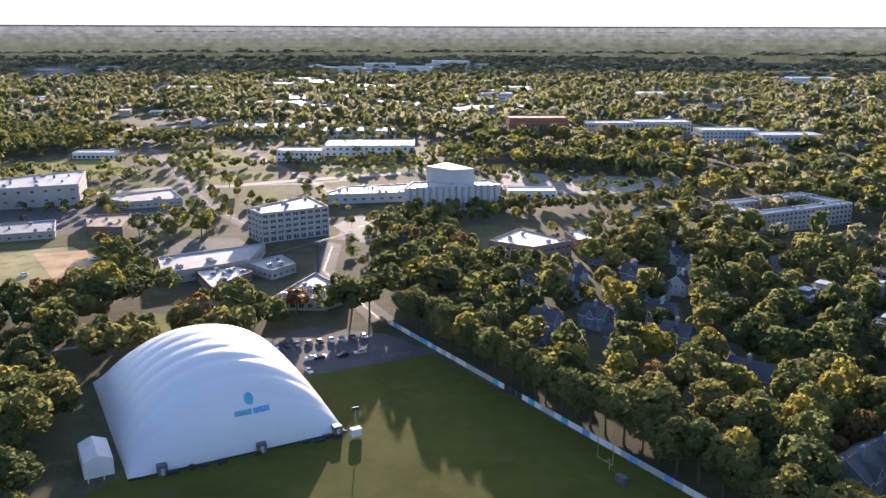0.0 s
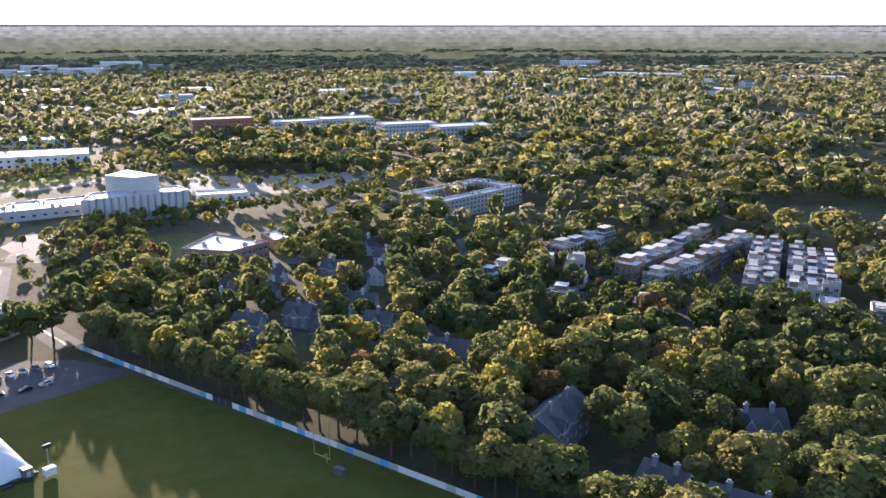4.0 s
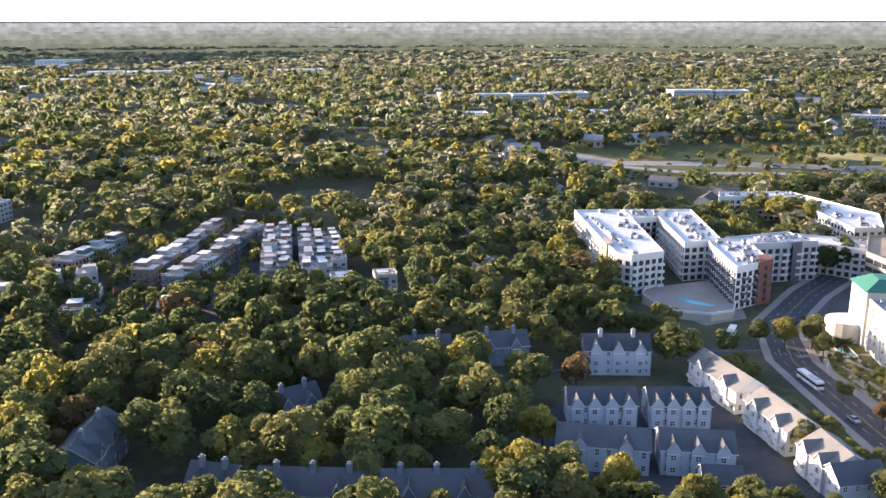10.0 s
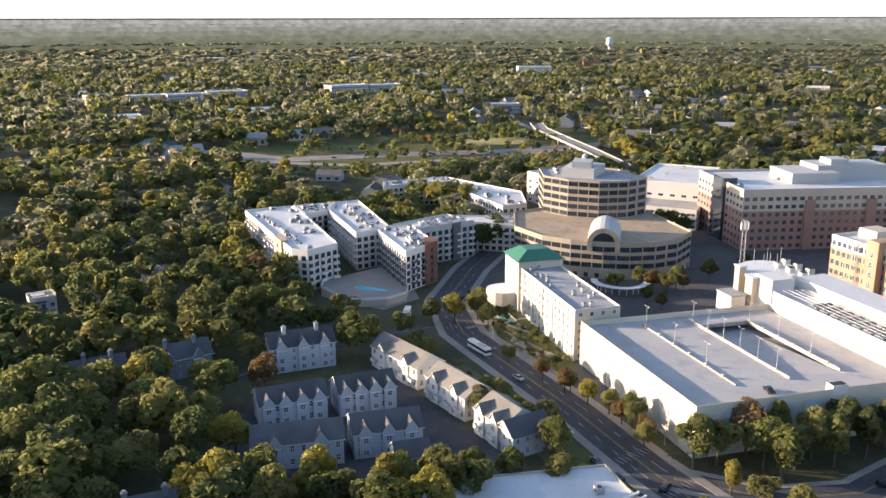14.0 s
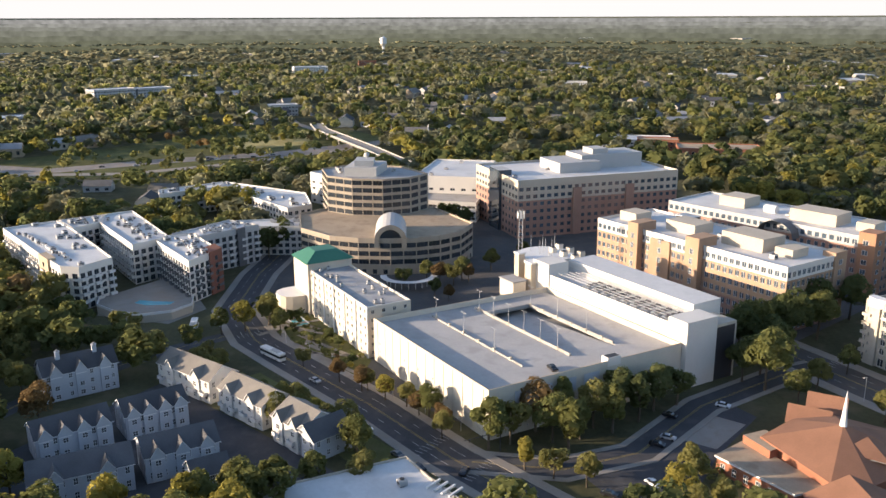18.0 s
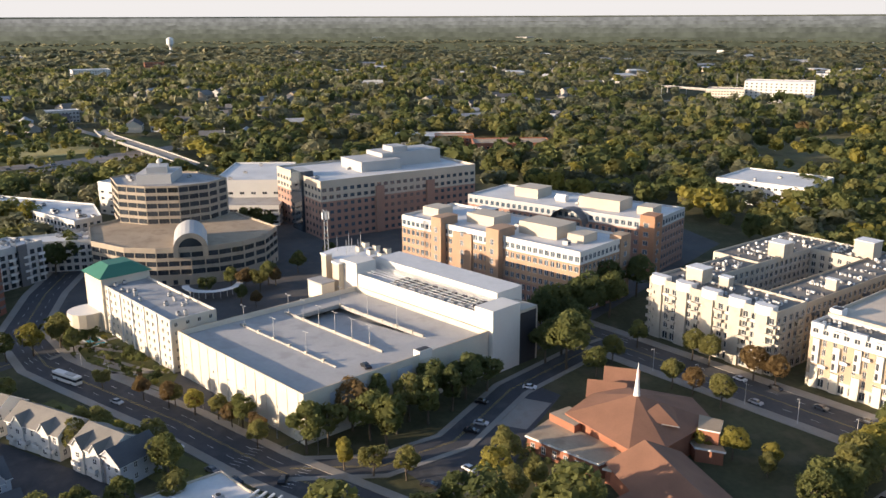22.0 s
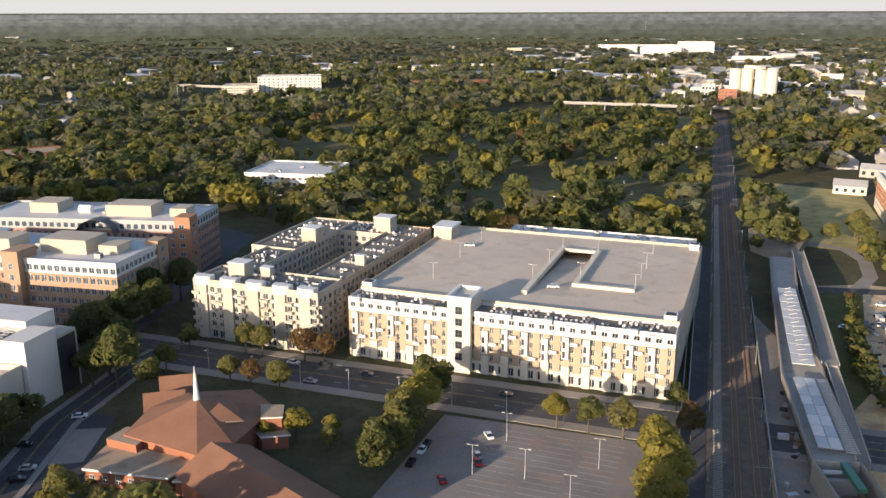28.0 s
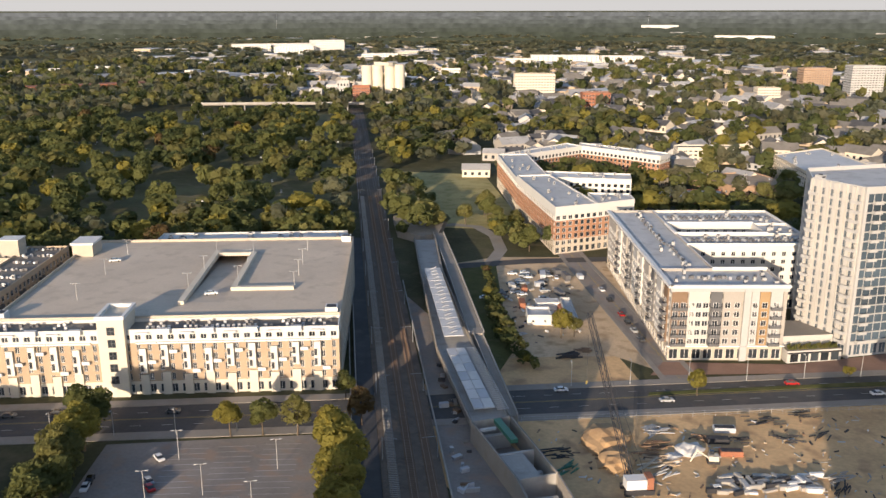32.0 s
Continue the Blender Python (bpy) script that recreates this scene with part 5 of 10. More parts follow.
for p, q2, d, h in (((519, -19), (527, 21), -66, 22), ((536, 74), (552, 90), -24, 20)):
    building("annex", "plain white annex with flat roof", "hospital", rect(p, q2, d), h, [(4, 1, 3.0, 1.6, 0)] * 4, M_WHITE, M_ROOFW, bay=6.5, limit=20, units=3)
# dark panes stand in for the shade inside the open levels
building("parking_deck", "low white parking deck, dark panes for its shaded open levels", "parking deck", [(492, -16), (500, 18), (540, 12), (530, -24)], 12, [(3.4, 1.2, 5, 1.6, 0)] * 3, M_WHITE, M_CONC, bay=6, limit=20, pane=M_DARK)

# brick clinic with glazed stair
cu = Vector((34, -94)).normalized()
cn = Vector((-cu.y, cu.x))
CP = lambda s, t: tuple(Vector((453, -37)) + cu * s + cn * t)
clinic = building("clinic", "mauve brick clinic with white top storeys and paired windows", "hospital", [CP(0, 0), CP(100, 0), CP(100, 60), CP(0, 60)], 32,
                  [(4.1, 1.2, 2.2, 2.0, 0)] * 5 + [(4.1, 1.2, 2.6, 2.0, 1)] * 2, M_BRICKD, M_ROOFW, extra=(M_BEIGE,), bay=4.2, limit=50, frame_mat=M_GREYD, pane=M_GLASSB, units=4, parapet=1.2, coping=M_TRIM)
mb = MB(M_GLASSB, M_GREYL)
block(mb, [CP(-1.5, 22), CP(6, 22), CP(6, 36), CP(-1.5, 36)], 0, 34, 0, 1)
part("glazed_stair", mb, clinic)
for a, b, c, d, z in ((34, 60, 18, 44, 36.5), (52, 92, 26, 46, 39), (60, 70, 28, 40, 42)):
    mb = MB(M_GREYL)
    block(mb, [CP(a, c), CP(b, c), CP(b, d), CP(a, d)], 30.8, z)
    part("penthouse", mb, clinic)
for s in (33, 66):
    mb2 = MB(M_BRICKD)
    block(mb2, [CP(s, -1.2), CP(s + 5, -1.2), CP(s + 5, 1), CP(s, 1)], 0, 26)
    part("brick_bay", mb2, clinic)

# orange brick hospital, stepped front with towers
gu = Vector((-83, -56)).normalized()
gn = Vector((gu.y, -gu.x)) * -1
GP = lambda s, t: tuple(Vector((388, -69)) + gu * s + gn * t)
hosp = building("hospital", "orange brick hospital with white upper storeys and stepped front", "hospital", [GP(0, 0), GP(100, 0), GP(100, 36), GP(0, 36)], 26.5,
                [(4.2, 0.9, 1.9, 2.4, 2)] * 2 + [(4.2, 0.9, 1.9, 2.4, 0)] * 3 + [(4.2, 0.9, 2.1, 2.3, 1)], M_BRICKO, M_ROOFW, extra=(M_WHITE, M_BRICKD), bay=2.9, limit=70,
                frame_mat=M_TRIM, pane=M_GLASSB, units=5, parapet=1.0, coping=M_TRIM)
for s0, s1, d, h in ((22, 28, 3.2, 29.5), (33, 44, 0.8, 24), (54, 61, 3.0, 29.5)):
    mb = MB(M_BRICKO)
    block(mb, [GP(s0, -d), GP(s1, -d), GP(s1, 8), GP(s0, 8)], 0, h)
    part("brick_tower", mb, hosp)
    for k in range(6):
        ob = new("window", window_data(1.8, 2.4, M_TRIM, M_GLASSB, "cross"))
        w = Vector(GP((s0 + s1) / 2 - 0.9, -d - 0.06))
        ob.matrix_basis = pose(w.x, w.y, 1.5 + 4.2 * k, 0, 0, math.degrees(math.atan2(gu.y, gu.x)))
        under(ob, hosp)
for s0, s1, t0, t1, h in ((60, 80, 12, 26, 31), (30, 46, 12, 24, 30), (4, 14, 10, 20, 29.5), (84, 92, 14, 24, 29)):
    mb = MB(M_BEIGE)
    block(mb, [GP(s0, t0), GP(s1, t0), GP(s1, t1), GP(s0, t1)], 25.4, h)
    part("penthouse", mb, hosp)
mb = MB(M_BRICKO, M_ROOFT)
block(mb, [GP(95, 29), GP(100.6, 29), GP(100.6, 36.6), GP(95, 36.6)], 0, 27.6, 0, 1)
ct = part("corner_tower", mb, hosp)
for k in range(6):
    ob = new("window", window_data(2.2, 2.3, M_TRIM, M_GLASSB, "double"))
    ob.matrix_basis = pose(*GP(100.66, 31.4), 1.4 + 4.2 * k, 0, 0, math.degrees(math.atan2(gn.y, gn.x)))
    under(ob, ct)
for i in range(2):
    mb = MB(M_DARK, M_STEEL)
    c = GP(26 + i * 5, 28)
    mb.cbox(c[0], c[1], 26, 4, 6, 3, math.atan2(gu.y, gu.x), 0)
    mb.cbox(c[0], c[1], 29, 4.4, 6.4, 0.4, math.atan2(gu.y, gu.x), 1)
    part("cooling_unit", mb, hosp)

wu = Vector((-75, -62)).normalized()
wnv = Vector((-wu.y, wu.x))
WP = lambda s, t: tuple(Vector((430, -112)) + wu * s + wnv * t)
wing = building("hospital_wing", "brick hospital wing with white roof and glazed top storey", "hospital", [WP(0, 0), WP(104, 0), WP(104, 36), WP(0, 36)], 26,
                [(4.2, 1.0, 1.8, 2.2, 0)] * 5 + [(4.0, 0.8, 2.2, 2.4, 1)], M_BRICKD, M_ROOFW, extra=(M_GREYL,), bay=3.4, limit=50, pane=M_GLASSB, units=4, coping=M_TRIM)
for s0, s1, t0, t1, h in ((20, 34, 14, 28, 30), (60, 82, 10, 24, 30.5), (90, 98, 12, 22, 29)):
    mb = MB(M_BEIGE)
    block(mb, [WP(s0, t0), WP(s1, t0), WP(s1, t1), WP(s0, t1)], 25, h)
    part("penthouse", mb, wing)
mb = MB(M_BRICKA)
block(mb, [WP(97.6, -0.8), WP(104.8, -0.8), WP(104.8, 8), WP(97.6, 8)], 0, 28)
ct = part("corner_tower", mb, wing)
for k in range(6):
    for q, turn in ((WP(99.6, -0.86), math.degrees(math.atan2(wu.y, wu.x))), (WP(104.86, 2.2), math.degrees(math.atan2(wnv.y, wnv.x)))):
        ob = new("window", window_data(2.4, 2.2, M_TRIM, M_GLASSB, "double"))
        ob.matrix_basis = pose(*q, 1.4 + 4.2 * k, 0, 0, turn)
        under(ob, ct)
tank = MB(M_TRIM)
tank.tube((*WP(44, 16), 27), (*WP(50, 16), 27), 2.0, n=14)
part("roof_tank", tank, wing)
vault = MB(M_GREYD, M_GLASSB)
for i in range(8):
    t0, t1 = math.pi * i / 8, math.pi * (i + 1) / 8
    vault.poly([(*WP(62 + 9 * math.cos(t), -6), 20 + 7 * math.sin(t)) for t in (t0, t1)] + [(*WP(62 + 9 * math.cos(t), 2), 20 + 7 * math.sin(t)) for t in (t1, t0)], 0)
part("arched_bridge_roof", vault, wing)

# cream corner apartments round a court
iu = Vector((-48, -22)).normalized()
inn = Vector((iu.y, -iu.x)) * -1
IP = lambda s, t: tuple(Vector((281, -143)) + iu * s + inn * t)
IROWS = [(4.2, 0.4, 2.3, 2.8, 0)] + [(3.25, 0.5, 1.9, 2.2, 0)] * 5


def flats_wing(name, label, poly, h, rws, wall, roof, **kw):
    return building(name, label, "apartment building", poly, h, rws, wall, roof, **kw)


cream = flats_wing("corner_apartments", "cream stucco apartment block with balconies and rooftop machinery", [IP(0, 0), IP(52, 0), IP(52, 18), IP(0, 18)], 22.5, IROWS, M_SANDST, M_ROOFD,
                   extra=(M_TAN,), bay=3.3, limit=60, balcony=(3, 1.4, M_SANDST), units=5, seed=8, group="corner apartment wings", unit_size=(0.8, 1.5))
flats_wing("corner_apartments", "cream and tan apartment wing with flat roof full of condensers", [IP(52, 18), IP(52, 104), IP(36, 104), IP(36, 18)], 22, IROWS, M_TAN, M_ROOFD,
           bay=3.4, limit=40, balcony=(5, 1.2, M_GREYD), units=5, seed=9, group="corner apartment wings", unit_size=(0.8, 1.5))
flats_wing("corner_apartments", "grey apartment wing around the inner court", [IP(0, 18), IP(14, 18), IP(14, 50), IP(0, 50)], 22, IROWS, M_SANDST, M_ROOFD, bay=3.4, limit=16,
           units=8, seed=10, group="corner apartment wings", unit_size=(0.8, 1.5))
flats_wing("corner_apartments", "cream apartment wing with raised yellow stair", [IP(-8, 50), IP(14, 50), IP(14, 104), IP(-8, 104)], 22, IROWS, M_SANDST, M_ROOFD, bay=3.4, limit=16,
           units=5, seed=11, group="corner apartment wings", unit_size=(0.8, 1.5))
flats_wing("corner_apartments", "cream apartment wing closing the court", [IP(14, 86), IP(36, 86), IP(36, 104), IP(14, 104)], 22, IROWS, M_SANDST, M_ROOFD, bay=3.4, limit=6,
           units=8, seed=12, group="corner apartment wings", unit_size=(0.8, 1.5))
for s, t, w, d, h in ((10, 8, 7, 6, 27), (22, 11, 4, 3, 25.5), (8, 64, 7, 7, 27), (30, 90, 8, 7, 28), (46, 40, 4, 2, 25)):
    mb = MB(M_SANDST, M_TRIM)
    block(mb, [IP(s, t), IP(s + w, t), IP(s + w, t + d), IP(s, t + d)], 21, h)
    block(mb, [IP(s - 0.2, t - 0.2), IP(s + w + 0.2, t - 0.2), IP(s + w + 0.2, t + d + 0.2), IP(s - 0.2, t + d + 0.2)], h, h + 0.3, 1)
    part("stair_head", mb, cream)
crn = random.Random(31)
mb = MB(M_GREYL, M_GREYD, M_TRIM)
for s0, s1, t0, t1, n in ((4, 48, 4, 14, 60), (38, 50, 22, 100, 130), (2, 12, 22, 48, 34), (-6, 12, 54, 100, 110), (16, 34, 89, 101, 44)):
    for k in range(n):
        s, t = crn.uniform(s0, s1), t0 + (t1 - t0) * round(crn.random() * 8) / 8 + crn.uniform(-0.6, 0.6)
        z = 21.7 if t1 == 14 else 21.2
        block(mb, [IP(s, t), IP(s + 0.8, t), IP(s + 0.8, t + 0.8), IP(s, t + 0.8)], z, z + crn.uniform(0.6, 1.0), crn.choice([0, 1, 1, 2]))
tagged(part("roof_machinery", mb, cream, "crowded rows of small rooftop condensers"), kind="stuff")
for s in (1, 12, 23, 34, 44):
    mb = MB(M_TRIM)
    k = [tuple(Vector(IP(s + 3, 1)) + iu * 3.6 * math.cos(i * math.pi / 8) - inn * 2.0 * math.sin(i * math.pi / 8)) for i in range(9)]
    block(mb, k + [IP(s - 0.6, 3), IP(s + 6.6, 3)][::1], 20.5, 23.6)
    part("curved_parapet", mb, cream)
    mb = MB(M_SANDST)
    block(mb, [IP(s + 0.8, -0.8), IP(s + 5.2, -0.8), IP(s + 5.2, 0.5), IP(s + 0.8, 0.5)], 0, 20.5)
    part("facade_bay", mb, cream)
mb = MB(M_TRIM)
block(mb, [IP(-0.4, -0.4), IP(52.4, -0.4), IP(52.4, 0.2), IP(-0.4, 0.2)], 17.0, 17.5)
part("cornice", mb, cream)

# garage wrapped by apartments along the avenue
ju = Vector((-99, -48)).normalized()
jn = Vector((ju.y, -ju.x)) * -1
JP = lambda s, t: tuple(Vector((226, -172)) + ju * s + jn * t)
JL = 110.0
JROWS = [(4.3, 0.5, 2.0, 2.8, 2)] + [(3.2, 0.4, 1.2, 2.3, 0)] * 4 + [(3.4, 0.9, 1.9, 1.7, 1)]
wrap = building("wrapped_garage", "apartment front of tan and white bays wrapped round a garage", "apartment building", [JP(0, 0), JP(JL, 0), JP(JL, 10), JP(0, 10)], 21.5, JROWS, M_APRICOT, M_ROOFD,
                extra=(M_WHITE, M_CREAM), bay=3.35, frame_mat=M_TRIM, limit=60, parapet=1.0, seed=13, coping=M_TRIM)
for i in range(16):
    s = 1.6 + i * 6.7
    if 33 < s < 45.5:
        continue
    mb = MB(M_WHITE, M_GLASS)
    lo, hi = ((8.4, 16.6), (7.4, 15.4), (9.2, 16.6))[i % 3]
    block(mb, [JP(s, -0.9), JP(s + 2.1, -0.9), JP(s + 2.1, 0.3), JP(s, 0.3)], lo, hi)
    part("white_bay", mb, wrap)
    mb = MB(M_CREAM)
    block(mb, [JP(s - 0.2, -0.6), JP(s + 2.4, -0.6), JP(s + 2.4, 0.3), JP(s - 0.2, 0.3)], 0, 6.6 if i % 2 else 7.4)
    part("base_bay", mb, wrap)
    for z in (lo + 0.5, lo + 3.7):
        ob = new("window", window_data(0.9, 2.2, M_GREYD, M_GLASS, "double"))
        w = Vector(JP(s + 0.15, -0.93))
        ob.matrix_basis = pose(w.x, w.y, z, 0, 0, math.degrees(math.atan2(ju.y, ju.x)))
        under(ob, wrap)
    mb = MB(M_TRIM, M_GREYD)
    zb = (7.4, 10.6, 14.0)[i % 3]
    block(mb, [JP(s + 2.6, -1.3), JP(s + 5.0, -1.3), JP(s + 5.0, 0), JP(s + 2.6, 0)], zb, zb + 0.2)
    block(mb, [JP(s + 2.6, -1.34), JP(s + 5.0, -1.34), JP(s + 5.0, -1.26), JP(s + 2.6, -1.26)], zb + 0.2, zb + 1.1)
    part("balcony", mb, wrap)
    mb = MB(M_TRIM)
    block(mb, [JP(s - 0.9, -0.8), JP(s + 5.6, -0.8), JP(s + 5.6, 0.2), JP(s - 0.9, 0.2)], 17.0, 17.5)
    block(mb, [JP(s - 0.6, -1.3), JP(s + 3.2, -1.3), JP(s + 3.2, 0.2), JP(s - 0.6, 0.2)], 20.3, 20.7 if i % 2 else 21.9)
    part("cornice", mb, wrap)
mb = MB(M_GREYL, M_GREYD, M_TRIM)
crn = random.Random(29)
for k in range(64):
    s = 2 + k * 1.66
    if 35 < s < 47:
        continue
    for t in (3.2, 6.6):
        if crn.random() < 0.62:
            block(mb, [JP(s, t), JP(s + 0.85, t), JP(s + 0.85, t + 0.9), JP(s, t + 0.9)], 20.5, 20.5 + crn.uniform(0.7, 1.1), crn.randrange(3))
tagged(part("roof_machinery", mb, wrap, "rows of small rooftop condensers"), kind="stuff")
mb = MB(M_CREAM, M_TRIM)
block(mb, [JP(37, -2), JP(45, -2), JP(45, 10.5), JP(37, 10.5)], 0, 25.5)
block(mb, [JP(36.6, -2.4), JP(45.4, -2.4), JP(45.4, -1.4), JP(36.6, -1.4)], 25.5, 26.6, 1)
block(mb, [JP(36.6, 10), JP(45.4, 10), JP(45.4, 11), JP(36.6, 11)], 25.5, 26.6, 1)
block(mb, [JP(36.6, -1.4), JP(37.6, -1.4), JP(37.6, 10), JP(36.6, 10)], 25.5, 26.6, 1)
block(mb, [JP(44.4, -1.4), JP(45.4, -1.4), JP(45.4, 10), JP(44.4, 10)], 25.5, 26.6, 1)
part("entrance_tower", mb, wrap, "tan stair tower with white crown")
for k in range(5):
    ob = new("window", window_data(2.4, 2.6, M_GREYD, M_GLASS, "cross"))
    w = Vector(JP(39.8, -2.06))
    ob.matrix_basis = pose(w.x, w.y, 4.5 + 4 * k, 0, 0, math.degrees(math.atan2(ju.y, ju.x)))
    under(ob, wrap)
# dark panes fill the wall openings in place of the shade inside
deck = building("parking_deck", "tan concrete rooftop parking deck with sunken ramp", "parking deck", [JP(0, 10.1), JP(JL, 10.1), JP(JL, 108), JP(0, 108)], 22.3, [(3.4, 1.1, 4.2, 1.4, 0)] * 5, M_BEIGE, M_DECKT,
                bay=6.0, limit=30, pane=M_DARK, frame_mat=M_BEIGE, parapet=4.4)
for s0, s1, t0, t1 in ((0.4, 57, 10.5, 107.6), (70, JL - 0.4, 10.5, 107.6), (57, 70, 10.5, 26), (57, 70, 86, 107.6)):
    mb = MB(M_DECKT)
    block(mb, [JP(s0, t0), JP(s1, t0), JP(s1, t1), JP(s0, t1)], 20.6, 21.2)
    part("deck_slab", mb, deck)
mb = MB(M_DECKT)
for t0, t1, z0, z1 in ((26, 84, 21.1, 18.0),):
    mb.poly([(*JP(57, t0), z0), (*JP(57, t1), z1), (*JP(70, t1), z1), (*JP(70, t0), z0)])
    mb.poly([(*JP(57, t0), z0 - 0.3), (*JP(70, t0), z0 - 0.3), (*JP(70, t1), z1 - 0.3), (*JP(57, t1), z1 - 0.3)])
part("ramp", mb, deck)

mb = MB(M_BEIGE, M_TRIM)
block(mb, [JP(-1, 86), JP(7, 86), JP(7, 97), JP(-1, 97)], 0, 26)
block(mb, [JP(-1.5, 85.5), JP(7.5, 85.5), JP(7.5, 97.5), JP(-1.5, 97.5)], 26, 26.8, 1)
part("stair_tower", mb, deck)
for p in ((0, 11, 4), (JL - 5, 11, 4), (JL - 5, 103, 4)):
    mb = MB(M_TRIM, M_DARK)
    block(mb, [JP(p[0], p[1]), JP(p[0] + p[2], p[1]), JP(p[0] + p[2], p[1] + 4), JP(p[0], p[1] + 4)], 21.2, 23.6)
    block(mb, [JP(p[0] + .4, p[1] + .4), JP(p[0] + p[2] - .4, p[1] + .4), JP(p[0] + p[2] - .4, p[1] + 3.6), JP(p[0] + .4, p[1] + 3.6)], 23.6, 23.62, 1)
    part("stair_head", mb, deck)
# ramp wells: low walls and sloping floor
for a, b in ((((55, 24)), ((57, 88))), (((70, 40)), ((72, 84))), (((70, 38)), ((92, 40))), (((57, 84)), ((72, 86)))):
    mb = MB(M_CREAM)
    block(mb, [JP(a[0], a[1]), JP(b[0], a[1]), JP(b[0], b[1]), JP(a[0], b[1])], 21.2, 22.4)
    part("ramp_wall", mb, deck)
for s, t in ((20, 30), (20, 60), (20, 88), (55, 40), (56, 62), (56, 86), (71, 48), (71, 70), (71, 84), (92, 40), (92, 55), (92, 70), (92, 90)):
    x, y = JP(s, t)
    lamp_post(x, y, 21.2, 6.2, 30, True, "on the garage roof", "garage roof lamps")
building("garage_annex", "low white flat-roofed annex behind the garage", "annex", [JP(22, 110), JP(106, 110), JP(106, 136), JP(22, 136)], 18, [(3.5, 1, 2, 1.6, 0)] * 4, M_WHITE, M_ROOFW, bay=5, limit=20, units=14, seed=15)
# ---- sports ground ----
def dome():
    a, b = Vector((-82, 203)), Vector((-28, 232))
    u = (b - a).normalized()
    v = Vector((-u.y, u.x))
    W, D, HH = (b - a).length, 74.0, 22.5
    top = thing("sports_dome", "white air-supported fabric sports dome with blue print", "sports dome", at=pose(*(a + u * W / 2 + v * D / 2), 0))

    def S(s, t, lift=0.0):
        """Point of the skin at s, t in -1..1."""
        f = max(0.0, 1 - abs(s) ** 2.1) ** 0.7 * max(0.0, 1 - abs(t) ** 2.8) ** 0.62
        rib = 0.42 * abs(math.sin((t + 1) * 17)) ** 0.7 * min(1, f * 2.5)
        p = a + u * (s + 1) / 2 * W + v * (t + 1) / 2 * D
        return Vector((p.x, p.y, f * HH + rib + lift))

    n = 120
    warp = lambda k: math.sin((2 * k / n - 1) * math.pi / 2)
    vs = [tuple(S(warp(i), warp(j))) for j in range(n + 1) for i in range(n + 1)]
    fs = [(j * (n + 1) + i, j * (n + 1) + i + 1, (j + 1) * (n + 1) + i + 1, (j + 1) * (n + 1) + i) for j in range(n) for i in range(n)]
    me = bpy.data.meshes.new("skin")
    me.from_pydata(vs, [], fs)
    me.polygons.foreach_set("use_smooth", [True] * len(fs))
    me.materials.append(M_FABRIC)
    under(new("skin", me), top)
    keep(rect(a, b, D), 2)

    def face(s, z):
        """Skin point on the near slope at width s and height z."""
        t = -1.0
        while t < 0 and S(s, t).z < z:
            t += 0.004
        return S(s, t) - Vector((v.x, v.y, 0)) * 0.15 + Vector((0, 0, 0.12))

    # printed mark: a round leaf emblem over two bars of lettering size
    mb = MB(M_TEAL)
    c0, z0 = 0.13, 13.4
    for i in range(20):
        t0, t1 = 2 * math.pi * i / 20, 2 * math.pi * (i + 1) / 20
        mb.poly([face(c0, z0), face(c0 + 0.042 * math.cos(t0), z0 + 1.35 * math.sin(t0)), face(c0 + 0.042 * math.cos(t1), z0 + 1.35 * math.sin(t1))])
    part("printed_emblem", mb, top)
    for s0, s1, m in ((-0.03, 0.13, M_TEAL), (0.145, 0.30, M_BLUEP)):
        k = 8
        for i in range(k):
            mb = MB(m)
            sa, sb = s0 + (s1 - s0) * i / k, s0 + (s1 - s0) * (i + 0.82) / k
            mb.poly([face(sa, 9.9), face(sb, 9.9), face(sb, 11.2), face(sa, 11.2)])
            part("printed_bar", mb, top)
    # anchor kerb and doors along the near edge
    mb = MB(M_DARK)
    for s in range(24):
        p = a + u * (W * s / 24)
        mb.box((p.x, p.y, 0), (*(u * W / 24), 0), (*(v * 0.5), 0), (0, 0, 0.5))
    part("anchor_kerb", mb, top)
    for s in (0.12, 0.56, 0.93):
        mb = MB(M_GREYD, M_GREYL)
        p = a + u * W * s - v * 1.2
        mb.box((p.x, p.y, 0), (*(u * 2.6), 0), (*(v * 2.6), 0), (0, 0, 2.8), 0)
        mb.box((*(p + u * 0.8 - v * 0.05), 0), (*(u * 1.0), 0), (*(v * 0.05), 0), (0, 0, 2.1), 1)
        part("entrance_box", mb, top)
    rng = random.Random(4)
    for i in range(9):
        s = rng.uniform(0.1, 0.98)
        mb = MB(M_DARK)
        p = a + u * W * s - v * rng.uniform(1.5, 3)
        mb.box((p.x, p.y, 0), (*(u * rng.uniform(1, 3)), 0), (*(v * 1.0), 0), (0, 0, rng.uniform(0.6, 1.3)))
        ob = mb.build("equipment_case")
        tagged(ob, "dark equipment case standing at the dome's edge", "case", "dome equipment")
    # air-lock annex on the side
    p = a - u * 10 + v * 6
    mb = MB(M_TRIM, M_ROOFW)
    q = [p, p + u * 7.5, p + u * 7.5 + v * 13, p + v * 13]
    block(mb, [tuple(k) for k in q], 0, 4.6, 0)
    r0, r1 = p + u * 3.75, p + u * 3.75 + v * 13
    for s0, s1 in ((q[0], q[3]), (q[1], q[2])):
        mb.poly([(*s0, 4.6), (*s1, 4.6), (*r1, 6.2), (*r0, 6.2)], 1)
